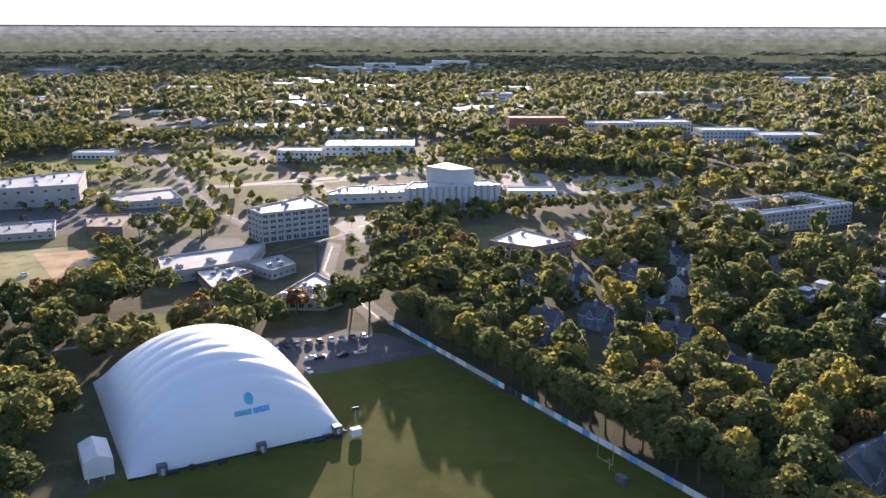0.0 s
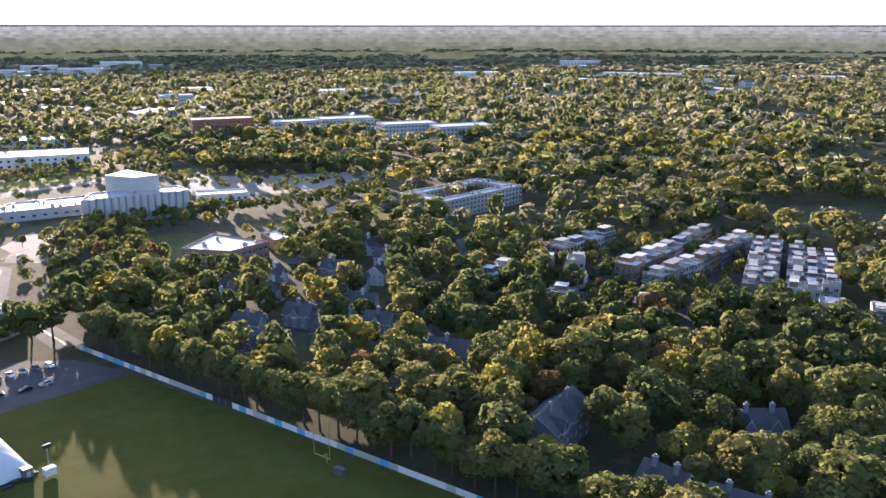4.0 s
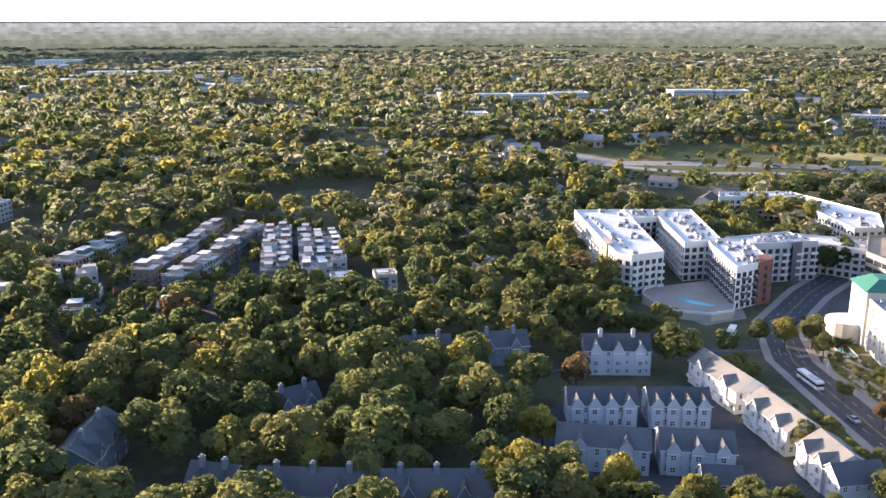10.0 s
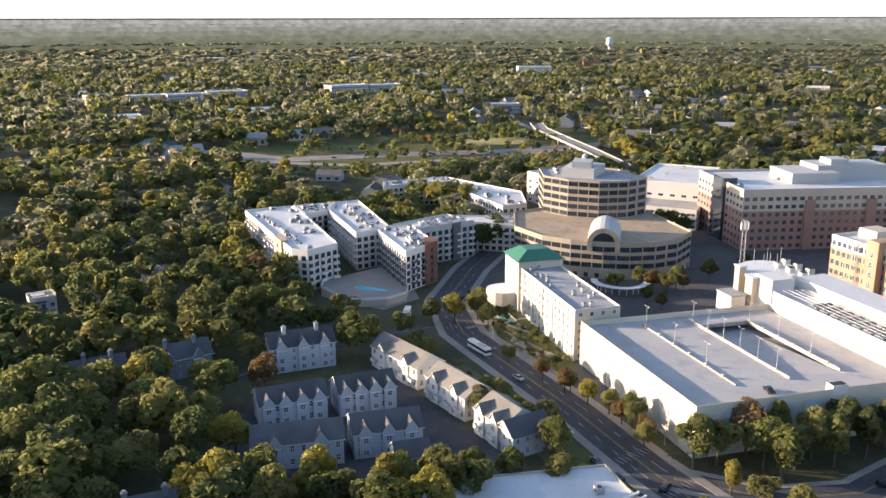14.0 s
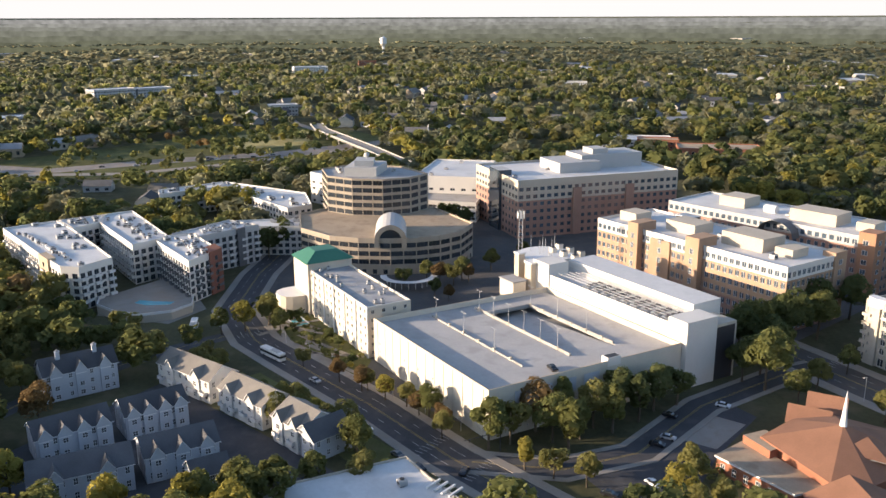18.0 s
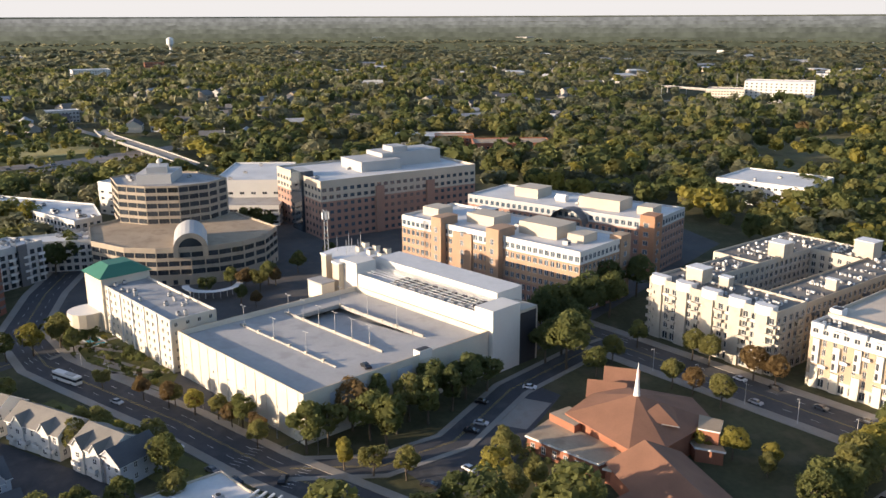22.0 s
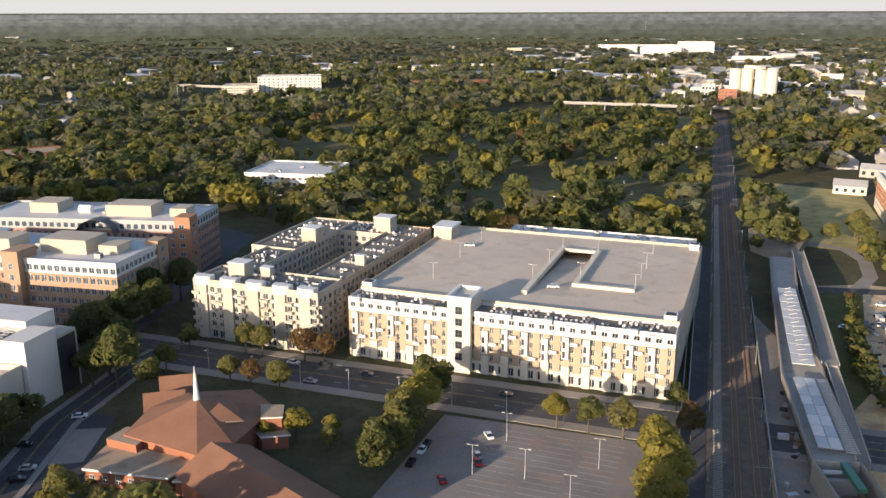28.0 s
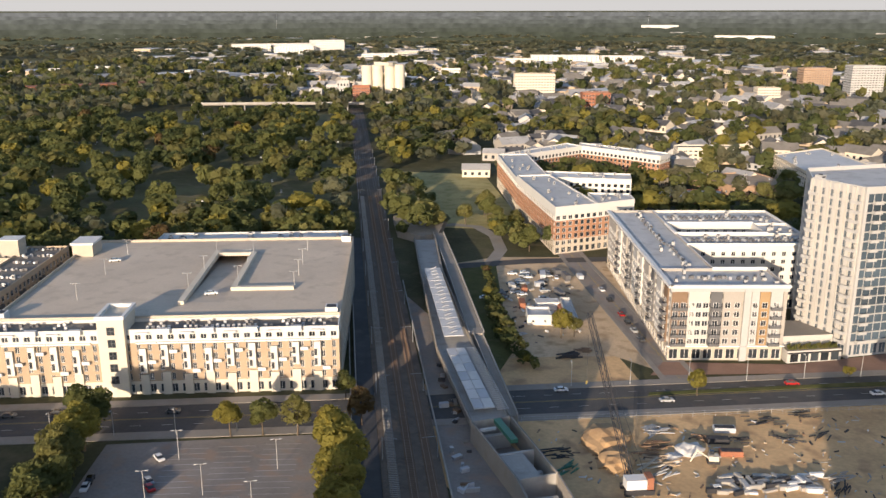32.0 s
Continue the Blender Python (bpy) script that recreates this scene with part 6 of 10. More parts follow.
    for e0, e1, r in ((q[0], q[1], r0), (q[3], q[2], r1)):
        mb.poly([(*e0, 4.6), (*e1, 4.6), (*r, 6.2)], 0)
    an = tagged(mb.build("annex_tent"), "white gabled annex tent beside the dome", "tent")
    for k in (0.6, 4.5):
        mb = MB(M_TRIM)
        g = p + u * k - v * 2.2
        mb.box((*g, 0), (0.2, 0, 0), (0, 0.2, 0), (0, 0, 3))
        under(mb.build("post"), an)


dome()
# floodlight trailer at the dome corner
fl = thing("floodlight_trailer", "white floodlight mast on a small trailer", "floodlight", at=pose(-25, 229, 0))
mb = MB(M_TRIM)
mb.cbox(-25, 229, 0.5, 3, 2, 2.2, 0.5)
part("trailer", mb, fl)
mb = MB(M_STEEL)
mb.tube((-25, 229, 2.5), (-25, 229, 8.5), 0.15, n=6)
part("mast", mb, fl)
mb = MB(M_DARK)
mb.cbox(-25, 229, 8.3, 2, 0.4, 1.0, 0.5)
part("lamp_bank", mb, fl)

# boundary fence of printed panels
fa, fb = Vector((-21, 326.6)), Vector((86, 161.5))
fence = thing("field_fence", "long boundary fence with white, blue and teal printed panels", "fence", at=pose(*fa.lerp(fb, 0.5), 0))
nf = 62
fd = (fb - fa) / nf
frng = random.Random(3)
for i in range(nf):
    p = fa + fd * i
    mat = frng.choice([M_TRIM] * 6 + [M_GREYL] * 3 + [M_BLUEP, M_TEAL]) if not 24 <= i <= 26 else M_DARK
    mb = MB(mat)
    mb.box((*p, 0.15), (*(fd * 0.985), 0), (0.05, 0.03, 0), (0, 0, 1.9))
    part("fence_panel", mb, fence)
    mb = MB(M_STEEL)
    mb.tube((*p, 0), (*p, 2.3), 0.06, n=5)
    part("fence_post", mb, fence)
keep([tuple(fa), tuple(fb), tuple(fb + Vector((1, 1))), tuple(fa + Vector((1, 1)))], 0.5)
# close row of trees behind the fence
fn = Vector((-fd.y, fd.x)).normalized()
if fn.x < 0:
    fn = -fn
for i in range(29):
    p = fa.lerp(fb, (i + 0.4 + 0.3 * frng.random()) / 29) + fn * frng.uniform(4.0, 6.5)
    tree(p.x, p.y, frng.uniform(14.5, 19), frng.choice([0, 1, 1, 2]), frng.uniform(1.0, 1.2), group="fence row trees")

# goal posts
ga, gb = Vector((42.1, 211.4)), Vector((45.2, 206.6))
gp = thing("goal_post", "yellow tubular football goal post", "goal post", at=pose(*ga.lerp(gb, 0.5), 0))
gm = ga.lerp(gb, 0.5)
gd = (gb - ga).normalized()
off = Vector((-gd.y, gd.x)) * -1.8
for nm, p, q, r in (("base_post", (*(gm - off), 0), (*(gm - off), 3.0), 0.15), ("neck", (*(gm - off), 3.0), (*gm, 3.05), 0.13), ("crossbar", (*ga, 3.05), (*gb, 3.05), 0.12),
                    ("upright", (*ga, 3.05), (*ga, 13.5), 0.09), ("upright", (*gb, 3.05), (*gb, 13.5), 0.09)):
    mb = MB(M_YEL)
    mb.tube(p, q, r, n=6)
    part(nm, mb, gp)
bench = MB(M_GREYD)
bench.cbox(47, 203, 0, 3.2, 1.6, 2.0, -1.0)
tagged(bench.build("equipment_box"), "dark equipment box beside the goal post", "box")

# ---- buildings beyond the sports ground ----
building("flat_roofed_shop", "low white building with pale flat roof", "shop", [(-72, 344), (-50, 344), (-40, 355), (-59, 384)], 5.5, [(4.4, 1.0, 2.2, 2.0, 0)], M_TAUPE, M_ROOFG, bay=4, limit=20, units=8, seed=2)
building("flat_roofed_shop", "low workshop with white and grey flat roof", "workshop", [(-116, 389), (-101, 361), (-89, 387), (-97, 398)], 5, [(4, 1.0, 1.8, 1.6, 0)], M_BROWN, M_ROOFP, bay=4, limit=14, units=8, seed=5)
building("flat_roofed_shop", "low pale building with white flat roof", "workshop", [(-95, 402), (-80, 389), (-71, 402), (-81, 418)], 5, [(4, 1.0, 1.8, 1.6, 0)], M_TAUPE, M_ROOFG, bay=4, limit=14, units=4, seed=6)
building("long_warehouse", "long low warehouse with grey roof", "warehouse", [(-129, 380), (-94, 403), (-93, 438), (-140, 409)], 6, [(5, 1.5, 2.0, 1.5, 0)], M_TAUPE, M_ROOFG, bay=6, limit=14, units=5, seed=7)
building("office_building", "grey concrete office with gridded windows and open ground floor", "office building", [(-110, 475), (-99, 460), (-65, 481), (-82, 513)], 17,
         [(3.6, 0.4, 3.2, 2.8, 0)] + [(3.2, 0.7, 3.2, 1.9, 0)] * 4, M_TAUPE, M_ROOFG, bay=4.4, limit=60, units=6, seed=8, pane=M_GLASSB)
building("arena_hall", "large grey windowless hall with white roof", "hall", [(-305, 586), (-288, 548), (-243, 567), (-262, 626)], 14, [(6, 3.6, 2.4, 1.6, 0)] * 2, M_TAUPE, M_ROOFP, bay=8, limit=24, units=12, seed=9)
building("low_shed", "long low white shed", "shed", [(-232, 566), (-205, 552), (-174, 566), (-192, 600)], 5, [(4, 1.2, 2, 1.4, 0)], M_TAUPE, M_ROOFG, bay=5, limit=14, units=4)
building("low_shed", "low pale shed with flat roof", "shed", [(-257, 488), (-247, 460), (-218, 471), (-230, 500)], 4.5, [(3.8, 1, 2, 1.4, 0)], M_TAUPE, M_ROOFG, bay=5, limit=14, units=4)
building("low_shed", "small low shed with brown flat roof", "shed", [(-215, 507), (-202, 477), (-182, 477), (-190, 514)], 5.5, [(4, 1, 2, 1.4, 0)], M_BROWN, M_ROOFT, bay=5, limit=10, units=5)
SILO = [(-25, 544), (-5, 549), (15, 553), (38, 558), (32, 578), (-20, 568)]
silo = building("silo_building", "white ribbed silo building", "silo", SILO, 16, [(14, 0, 0, 0, 0)], M_GREYL, M_ROOFP, limit=0, units=4)
for i in range(15):
    k = Vector(SILO[0]).lerp(Vector(SILO[3]), (i + 0.5) / 15)
    mb = MB(M_GREYL)
    mb.tube((k.x, k.y, 0), (k.x, k.y, 15.6 + (i % 3) * 0.4), 2.2, n=10)
    part("silo_cell", mb, silo)
mb = MB(M_GREYL, M_ROOFP)
block(mb, [(-11, 577), (6, 562), (21, 567), (3, 595)], 0, 25, 0, 1)
part("head_house", mb, silo)
building("low_shed", "long low pale warehouse beside the silos", "warehouse", [(-81, 568), (-26, 580), (-24, 612), (-69, 600)], 7, [(6, 2, 2.5, 1.6, 0)], M_GREYL, M_ROOFW, bay=6, limit=16, units=9)
building("brick_school", "dark brick two-storey building with pale hipped flat roof", "school", [(24, 433), (46, 419), (67, 433), (42, 460)], 9, [(4, 1, 2.4, 1.8, 0)] * 2, M_BRICKD, M_ROOFW, bay=3.4, limit=40, units=5, frame_mat=M_TRIM)
building("brick_school", "low brick annex with white flat roof", "school", [(68, 466), (72, 446), (92, 455), (84, 478)], 6, [(4, 1, 2.0, 1.6, 0)], M_BRICKD, M_ROOFW, bay=4, limit=12, units=3)
cu, cw = Vector((71, 36)) / 79.6, Vector((-15, 31)) / 34.4
CP = lambda s, t: tuple(Vector((181, 482)) + cu * s + cw * t)
for q in ([(0, 0), (79, 0), (79, 9), (0, 9)], [(0, 9), (10, 9), (10, 40), (0, 40)], [(69, 9), (79, 9), (79, 40), (69, 40)], [(10, 31), (69, 31), (69, 40), (10, 40)]):
    building("courtyard_flats", "grey apartment wing with white roof around an open court", "apartment building", [CP(*p) for p in q], 12.5, [(2.9, 0.8, 1.8, 1.5, 0)] * 4, M_TAUPE, M_ROOFW, bay=3.6, limit=8, units=5,
             coping=M_TRIM, parapet=1.0, group="courtyard wings")

# ---- modern terraces ----
MODERN_AT = []


def modern_house(x, y, turn, w, d, h, wall, roofm, seed):
    MODERN_AT.append((x, y))
    rng = random.Random(seed)
    t = radians(turn)
    c, s = math.cos(t), math.sin(t)
    P = lambda a, b: (x + a * c - b * s, y + a * s + b * c)
    top = building("modern_house", rng.choice(["cubic modern townhouse with flat roof and roof terrace", "modern grey townhouse with white roof slab", "boxy modern townhouse with dark panels"]), "house",
                   [P(-w / 2, -d / 2), P(w / 2, -d / 2), P(w / 2, d / 2), P(-w / 2, d / 2)], h, [(3.0, 0.7, 1.7, 1.8, 0)] * 3, wall, roofm, bay=3.0, limit=1, group="modern townhouses", margin=0.6, parapet=0.5, joined=True)
    mb = MB(rng.choice([M_TAUPE, M_TAUPE, M_GREYD, M_BROWN]), roofm)
    a0 = rng.uniform(-0.42, -0.1)
    block(mb, [P(w * a0, -d * 0.05), P(w * (a0 + 0.45), -d * 0.05), P(w * (a0 + 0.45), d * 0.44), P(w * a0, d * 0.44)], h - 0.5, h + 2.0, 0, 1)
    block(mb, [P(w * a0 - 0.3, -d * 0.2), P(w * (a0 + 0.45) + 0.3, -d * 0.2), P(w * (a0 + 0.45) + 0.3, d * 0.47), P(w * a0 - 0.3, d * 0.47)], h + 2.0, h + 2.2, 1)
    part("roof_room", mb, top)
    # roof terrace rail with posts
    mb = MB(rng.choice([M_GREYD, M_GREYL, M_TRIM]))
    for k in range(5):
        q = P(-w / 2 + 0.2 + k * (w - 0.4) / 4, -d / 2 + 0.2)
        mb.cbox(q[0], q[1], h, 0.12, 0.12, 1.0, t)
    block(mb, [P(-w / 2 + 0.1, -d / 2 + 0.1), P(w / 2 - 0.1, -d / 2 + 0.1), P(w / 2 - 0.1, -d / 2 + 0.25), P(-w / 2 + 0.1, -d / 2 + 0.25)], h + 0.95, h + 1.08)
    part("terrace_rail", mb, top)
    mb = MB(rng.choice([M_TRIM, M_GREYL, M_TAUPE]), M_GREYD)
    for z in (3.0, 6.0):
        block(mb, [P(-w / 2 - 0.1, -d / 2 - 1.2), P(w * 0.1, -d / 2 - 1.2), P(w * 0.1, -d / 2), P(-w / 2 - 0.1, -d / 2)], z, z + 0.2)
        block(mb, [P(-w / 2 - 0.1, -d / 2 - 1.2), P(w * 0.1, -d / 2 - 1.2), P(w * 0.1, -d / 2 - 1.1), P(-w / 2 - 0.1, -d / 2 - 1.1)], z + 0.2, z + 1.1, 1)
    part("balcony", mb, top)


mu, mv = Vector((0.68, 0.73)), Vector((0.73, -0.68))
mrng = random.Random(17)
M_CHAR = material("charcoal_siding", (0.17, 0.165, 0.16), 0.75, 0.12, 0.8)
walls = [M_CHAR, M_GREYD, M_BROWN, M_TAUPE, M_CHAR, M_TAUPE, M_BRICKD]
# (first house, last house, how many, chance of a white roof)
MODERN = [((216, 329), (290, 376), 9, 0.45), ((219, 310), (298, 353), 10, 0.4), ((204, 372), (236, 388), 4, 0.6), ((150, 340), (161, 350), 2, 0.9), ((166, 302), (181, 320), 2, 0.9), ((190, 277), (202, 292), 2, 0.9), ((184, 352), (196, 344), 2, 0.3)]
for i, (a, b, n, white) in enumerate(MODERN):
    a, b = Vector(a), Vector(b)
    d = (b - a).normalized()
    for k in range(n):
        p = a.lerp(b, k / max(1, n - 1)) + Vector((d.y, -d.x)) * mrng.uniform(-0.8, 0.8)
        modern_house(p.x, p.y, math.degrees(math.atan2(d.y, d.x)) - 90, mrng.uniform(9, 11), (b - a).length / max(1, n - 1) * 0.96 if n > 2 else 8.5, mrng.uniform(8.6, 10.4), mrng.choice(walls), M_ROOFW if mrng.random() < white else M_ROOFG, i * 20 + k)
for r in range(9):
    for k in range(5):
        if (r, k) in ((0, 4), (8, 4), (8, 3)):
            continue
        p = Vector((249, 286)) + mu * (9.4 * r + mrng.uniform(-0.5, 0.5)) + Vector((0.73, -0.68)) * (7.3 * k + (3.0 if k > 1 else 0))
        modern_house(p.x, p.y, -43 + mrng.choice([0, 0, 180]), 7.2, mrng.uniform(7.2, 8.6), mrng.uniform(8.0, 10.8), mrng.choice([M_TAUPE, M_CHAR, M_TAUPE, M_GREYD, M_CHAR, M_GREYL]), M_ROOFW if mrng.random() < 0.12 else M_ROOFG, 200 + r * 10 + k)
for x, y in ((264, 255), (278, 242)):
    modern_house(x, y, -40, 10, 7, 6.5, M_WHITE, M_ROOFW, int(x))

# ---- grey townhouses ----
TH = [((207, 110), (219, 94), 11, 4), ((221, 91), (231.5, 76.5), 11, 4), ((184, 101), (195, 79.5), 12, 2), ((197.5, 77.5), (207, 61), 12, 3)]
for p, q, d, g in TH:
    gable_house("townhouse_row", "grey-sided townhouse row with white-trimmed gables and dark shingles", p, q, d, 7.4, 10.8, M_GREYB, M_SHING, floors=2, gables=g, gsize=3.6, limit=12, group="grey townhouse rows")
for p, q, d, g in (((261, 95), (245, 74), 11, 5), ((241, 70), (227, 54), 11, 4), ((222, 50), (212, 40), 13, 2)):
    row = gable_house("townhouse_row", "white-sided townhouse row with taupe roof and white balconies", p, q, d, 7.6, 11.2, M_WHITE, M_SHINGT, floors=2, gables=2, gsize=4.2, limit=12, group="white townhouse rows")
    pv, qv = Vector(p), Vector(q)
    dv = (qv - pv).normalized()
    for k in range(g):
        ob = new("balcony", balcony_data(M_TRIM, 1.5, 2.8))
        c = pv.lerp(qv, (k + 0.25) / g)
        ob.matrix_basis = pose(c.x, c.y, 2.6, 0, 0, math.degrees(math.atan2(dv.y, dv.x)))
        under(ob, row)
gable_house("townhouse_row", "grey townhouse with hipped grey roof", (208, 36), (217, 27), 9, 6.5, 10, M_GREYB, M_SHING, limit=12, group="grey townhouse rows")
gable_house("townhouse_row", "grey townhouse gable beside the lane", (190, 63), (195, 55), 8, 6, 9, M_GREYB, M_SHING, limit=10, group="grey townhouse rows")

# ---- condominium houses among the trees ----
CONDO = [((103, 187), (122, 202), 12), ((112, 163), (117, 152), 9), ((119, 146), (134, 124), 12), ((136, 121), (152, 100), 12), ((153, 176), (167, 171), 10), ((197, 191), (208, 179), 10), ((211, 176), (222, 164), 10),
         ((228, 158), (242, 145), 10), ((245, 125), (258, 107), 11), ((74, 238), (92, 222), 11), ((92, 262), (112, 246), 10)]
for i, (p, q, d) in enumerate(CONDO):
    tall = i in (0, 8)
    gable_house("condominium_house", "blue-grey sided house with steep dark roof and chimneys", p, q, d, 9.0 if tall else 7.2, 13.0 if tall else 11.2, M_SLATE if i != 8 else M_GREYB, M_SHING, floors=3 if tall else 2, gables=3 if tall else 2, chimneys=3 if i in (2, 3) else 2,
                gsize=3.4, limit=10, group="condominium houses", margin=0.8)
hr = random.Random(5)
for i in range(5):
    for k in range(4):
        x, y = 30 + k * 27 + hr.uniform(-4, 4), 290 + i * 27 + k * 7 + hr.uniform(-4, 4)
        if i == 4 and k < 2:
            continue
        t = hr.choice([-35, 55, -30]) + hr.uniform(-6, 6)
        d = Vector((math.cos(radians(t)), math.sin(radians(t)))) * 11
        gable_house("suburban_house", "blue-grey suburban house with dark gabled roof", (x, y), (x + d.x, y + d.y), 9, 5.6, 9.2, hr.choice([M_SLATE, M_SLATE, M_GREYB, M_GREYL]), M_SHING, floors=2, gables=1, chimneys=1,
                    limit=3, group="suburban houses", margin=0.6)
for x, y, t in ((140, 385, 20), (160, 400, 10), (120, 420, 30), (150, 430, 0), (335, 262, 40), (318, 240, 30), (355, 245, 10), (330, 215, 60), (300, 200, 30), (372, 262, 20), (292, 225, 50)):
    d = Vector((math.cos(radians(t)), math.sin(radians(t)))) * 12
    gable_house("suburban_house", "pale suburban house with grey gabled roof", (x, y), (x + d.x, y + d.y), 9, 5, 8.4, hr.choice([M_WHITE, M_GREYL, M_CREAM]), M_SHINGT, floors=2, gables=1, limit=2, group="suburban houses", margin=0.6)

# ---- white apartments with pool ----
M_BRICKW = material("maroon_brick", (0.20, 0.085, 0.06), 0.9, 0.15, 1.0, bump=0.15)
AR = [(3.5, 0.4, 2.3, 2.4, 0)] + [(3.2, 0.4, 2.3, 2.2, 0)] * 4
APT = [([(402, 215), (354, 175), (335, 158), (334, 150), (349, 142), (400, 180), (418, 196)], "white apartment wing with stacked balconies"),
       ([(419, 195.4), (402.5, 181), (414, 173), (432, 177)], "white apartment wing closing a court"),
       ([(433, 177), (414, 172.6), (370, 141), (381, 132), (388, 131), (441, 166)], "white apartment wing between two courts"),
       ([(377, 132.4), (343, 108), (362, 100), (390, 119), (387, 130)], "white apartment wing with maroon brick end"),
       ([(390, 129.6), (391.4, 119.4), (385.4, 115), (409, 93), (419, 110)], "grey and white apartment wing along the street")]
M_WBALC = material("white_balcony", (0.62, 0.60, 0.57), 0.7, 0.08)
apts = []
for i, (poly, lab) in enumerate(APT):
    apts.append(building("white_apartments", lab, "apartment building", poly, 18.8, AR, M_WHITE if i < 4 else M_GREYL, M_ROOFW, extra=(M_GREYD,), frame_mat=M_GREYD, bay=3.4, limit=18, balcony=(2, 1.5, M_GREYD if i % 2 else M_WBALC), units=14, seed=20 + i, group="white apartment wings"))
for host, poly, mat, h in ((3, [(354.6, 102.4), (362.6, 99.1), (370, 104.2), (362, 108)], M_BRICKW, 19.2), (0, [(353, 175.2), (344, 167.2), (347, 165), (356, 173)], M_TAN, 19.2), (4, [(403, 98.9), (399.6, 101.8), (398.7, 100.9), (402.1, 98)], M_GREYD, 18.9)):
    mb = MB(mat)
    block(mb, poly, 0, h)
    bay = part("end_bay", mb, apts[host], "coloured end bay of the wing")
    for a, b in ((poly[0], poly[1]), (poly[1], poly[2])):
        turn = math.degrees(math.atan2(b[1] - a[1], b[0] - a[0]))
        for k in range(5):
            m = Vector(a).lerp(Vector(b), 0.5) - (Vector(b) - Vector(a)).normalized() * 0.9
            ob = new("window", window_data(1.8, 2.0, M_GREYD, M_GLASS, "double"))
            ob.matrix_basis = pose(m.x, m.y, 1.2 + 3.4 * k, 0, 0, turn) @ Matrix.Translation((0, -0.03, 0))
            under(ob, bay)
# rows of roof machinery along each wing
arng = random.Random(71)
for host, a, b in ((0, (392, 200), (346, 158)), (2, (428, 168), (382, 138)), (3, (382, 124), (352, 106)), (4, (398, 118), (408, 106))):
    mb = MB(M_GREYL, M_GREYD, M_TRIM)
    a, b = Vector(a), Vector(b)
    for k in range(int((b - a).length / 2.2)):
        p = a.lerp(b, k * 2.2 / (b - a).length)
        for o in (-2.2, 1.6):
            mb.cbox(p.x + o + arng.uniform(-0.6, 0.6), p.y + o * 0.6 + arng.uniform(-0.6, 0.6), 18.0, arng.uniform(0.7, 1.1), arng.uniform(0.7, 1.1), arng.uniform(0.7, 1.2), 0.7, arng.randrange(3))
    tagged(part("roof_machinery", mb, apts[host], "rows of small rooftop condensers"), kind="stuff")
for i, poly in enumerate(([(518, 178), (504, 173), (527, 143), (545, 145)], [(527, 142), (464, 89), (474, 77), (508, 86), (546, 144)], [(421, 97), (421, 70), (441, 72), (434, 110)])):
    building("white_apartments", ["white apartment row with flat roof and balconies", "long white apartment row with stepped roof", "white apartment row stepping along the street"][i], "apartment building", poly, 15, AR[:4], M_WHITE, M_ROOFW, bay=3.5, limit=14, balcony=(2, 1.4, M_WBALC), units=14, seed=30 + i, group="white apartment rows")
terrace = thing("pool_terrace_wall", "curved concrete terrace with raised swimming pool", "terrace", at=pose(338, 122, 0))
mb = MB(M_BEIGE, M_PAVE)
tp = [(349, 141), (341, 146), (331, 143), (322, 132), (319, 120), (323, 110), (332, 104.5), (343, 107), (370, 128)]
block(mb, tp, 0.05, 3.0, 0, 1)
part("terrace_base", mb, terrace)
mb = MB(M_TRIM)
for i in range(1, 7):
    a, b = Vector(tp[i]), Vector(tp[i + 1])
    d = (b - a)
    n2 = Vector((-d.y, d.x)).normalized() * 0.2
    mb.box((*a, 3.0), (*d, 0), (*n2, 0), (0, 0, 1.0))
part("balustrade", mb, terrace)
mb = MB(M_WATER)
block(mb, [(335, 129), (332, 123), (333, 114), (336.5, 113), (337, 121), (338.5, 128)], 3.0, 3.08)
part("pool_water", mb, terrace)
# ---- church ----
church = thing("church", "brick church with terracotta roofs and a white spire", "church", at=pose(205, -100, 0))
CX, CY, CH = 204.0, -102.0, 13.5
oct_pts = [(209, -84), (186, -92), (185, -101), (196, -120.5), (210, -122), (221, -108), (219, -96)]
mb = MB(M_BRICK, M_TRIM)
block(mb, oct_pts, 0, 7.6)
part("nave_wall", mb, church)
mb = MB(M_RUST_ROOF, M_BRICK)
eo = ccw(oct_pts)
ee = inset(eo, -0.9)
for i in range(len(ee)):
    a, b = ee[i], ee[(i + 1) % len(ee)]
    mb.poly([(*a, 7.4), (*b, 7.4), (CX, CY, CH)], 0)
    mb.poly([(*a, 7.0), (*b, 7.0), (*b, 7.4), (*a, 7.4)], 1)
part("nave_roof", mb, church)
mb = MB(M_RUST_ROOF, M_TRIM)
mb.poly([(190, -108, 9.6), (199, -106, 12.6), (196, -98, 10.2)])
mb.poly([(190, -108, 9.6), (201, -112, 10.2), (199, -106, 12.6)])
mb.poly([(196, -98, 9.8), (190, -108, 9.4), (201, -112, 9.8)], 1)
part("dormer", mb, church)
mb = MB(M_TRIM)
mb.tube((CX, CY, CH - 0.4), (CX, CY, CH + 1.5), 1.0, 0.8, 8)
mb.tube((CX, CY, CH + 1.5), (CX, CY, CH + 9.5), 0.8, 0.05, 8)
part("spire", mb, church, "slender white metal spire")
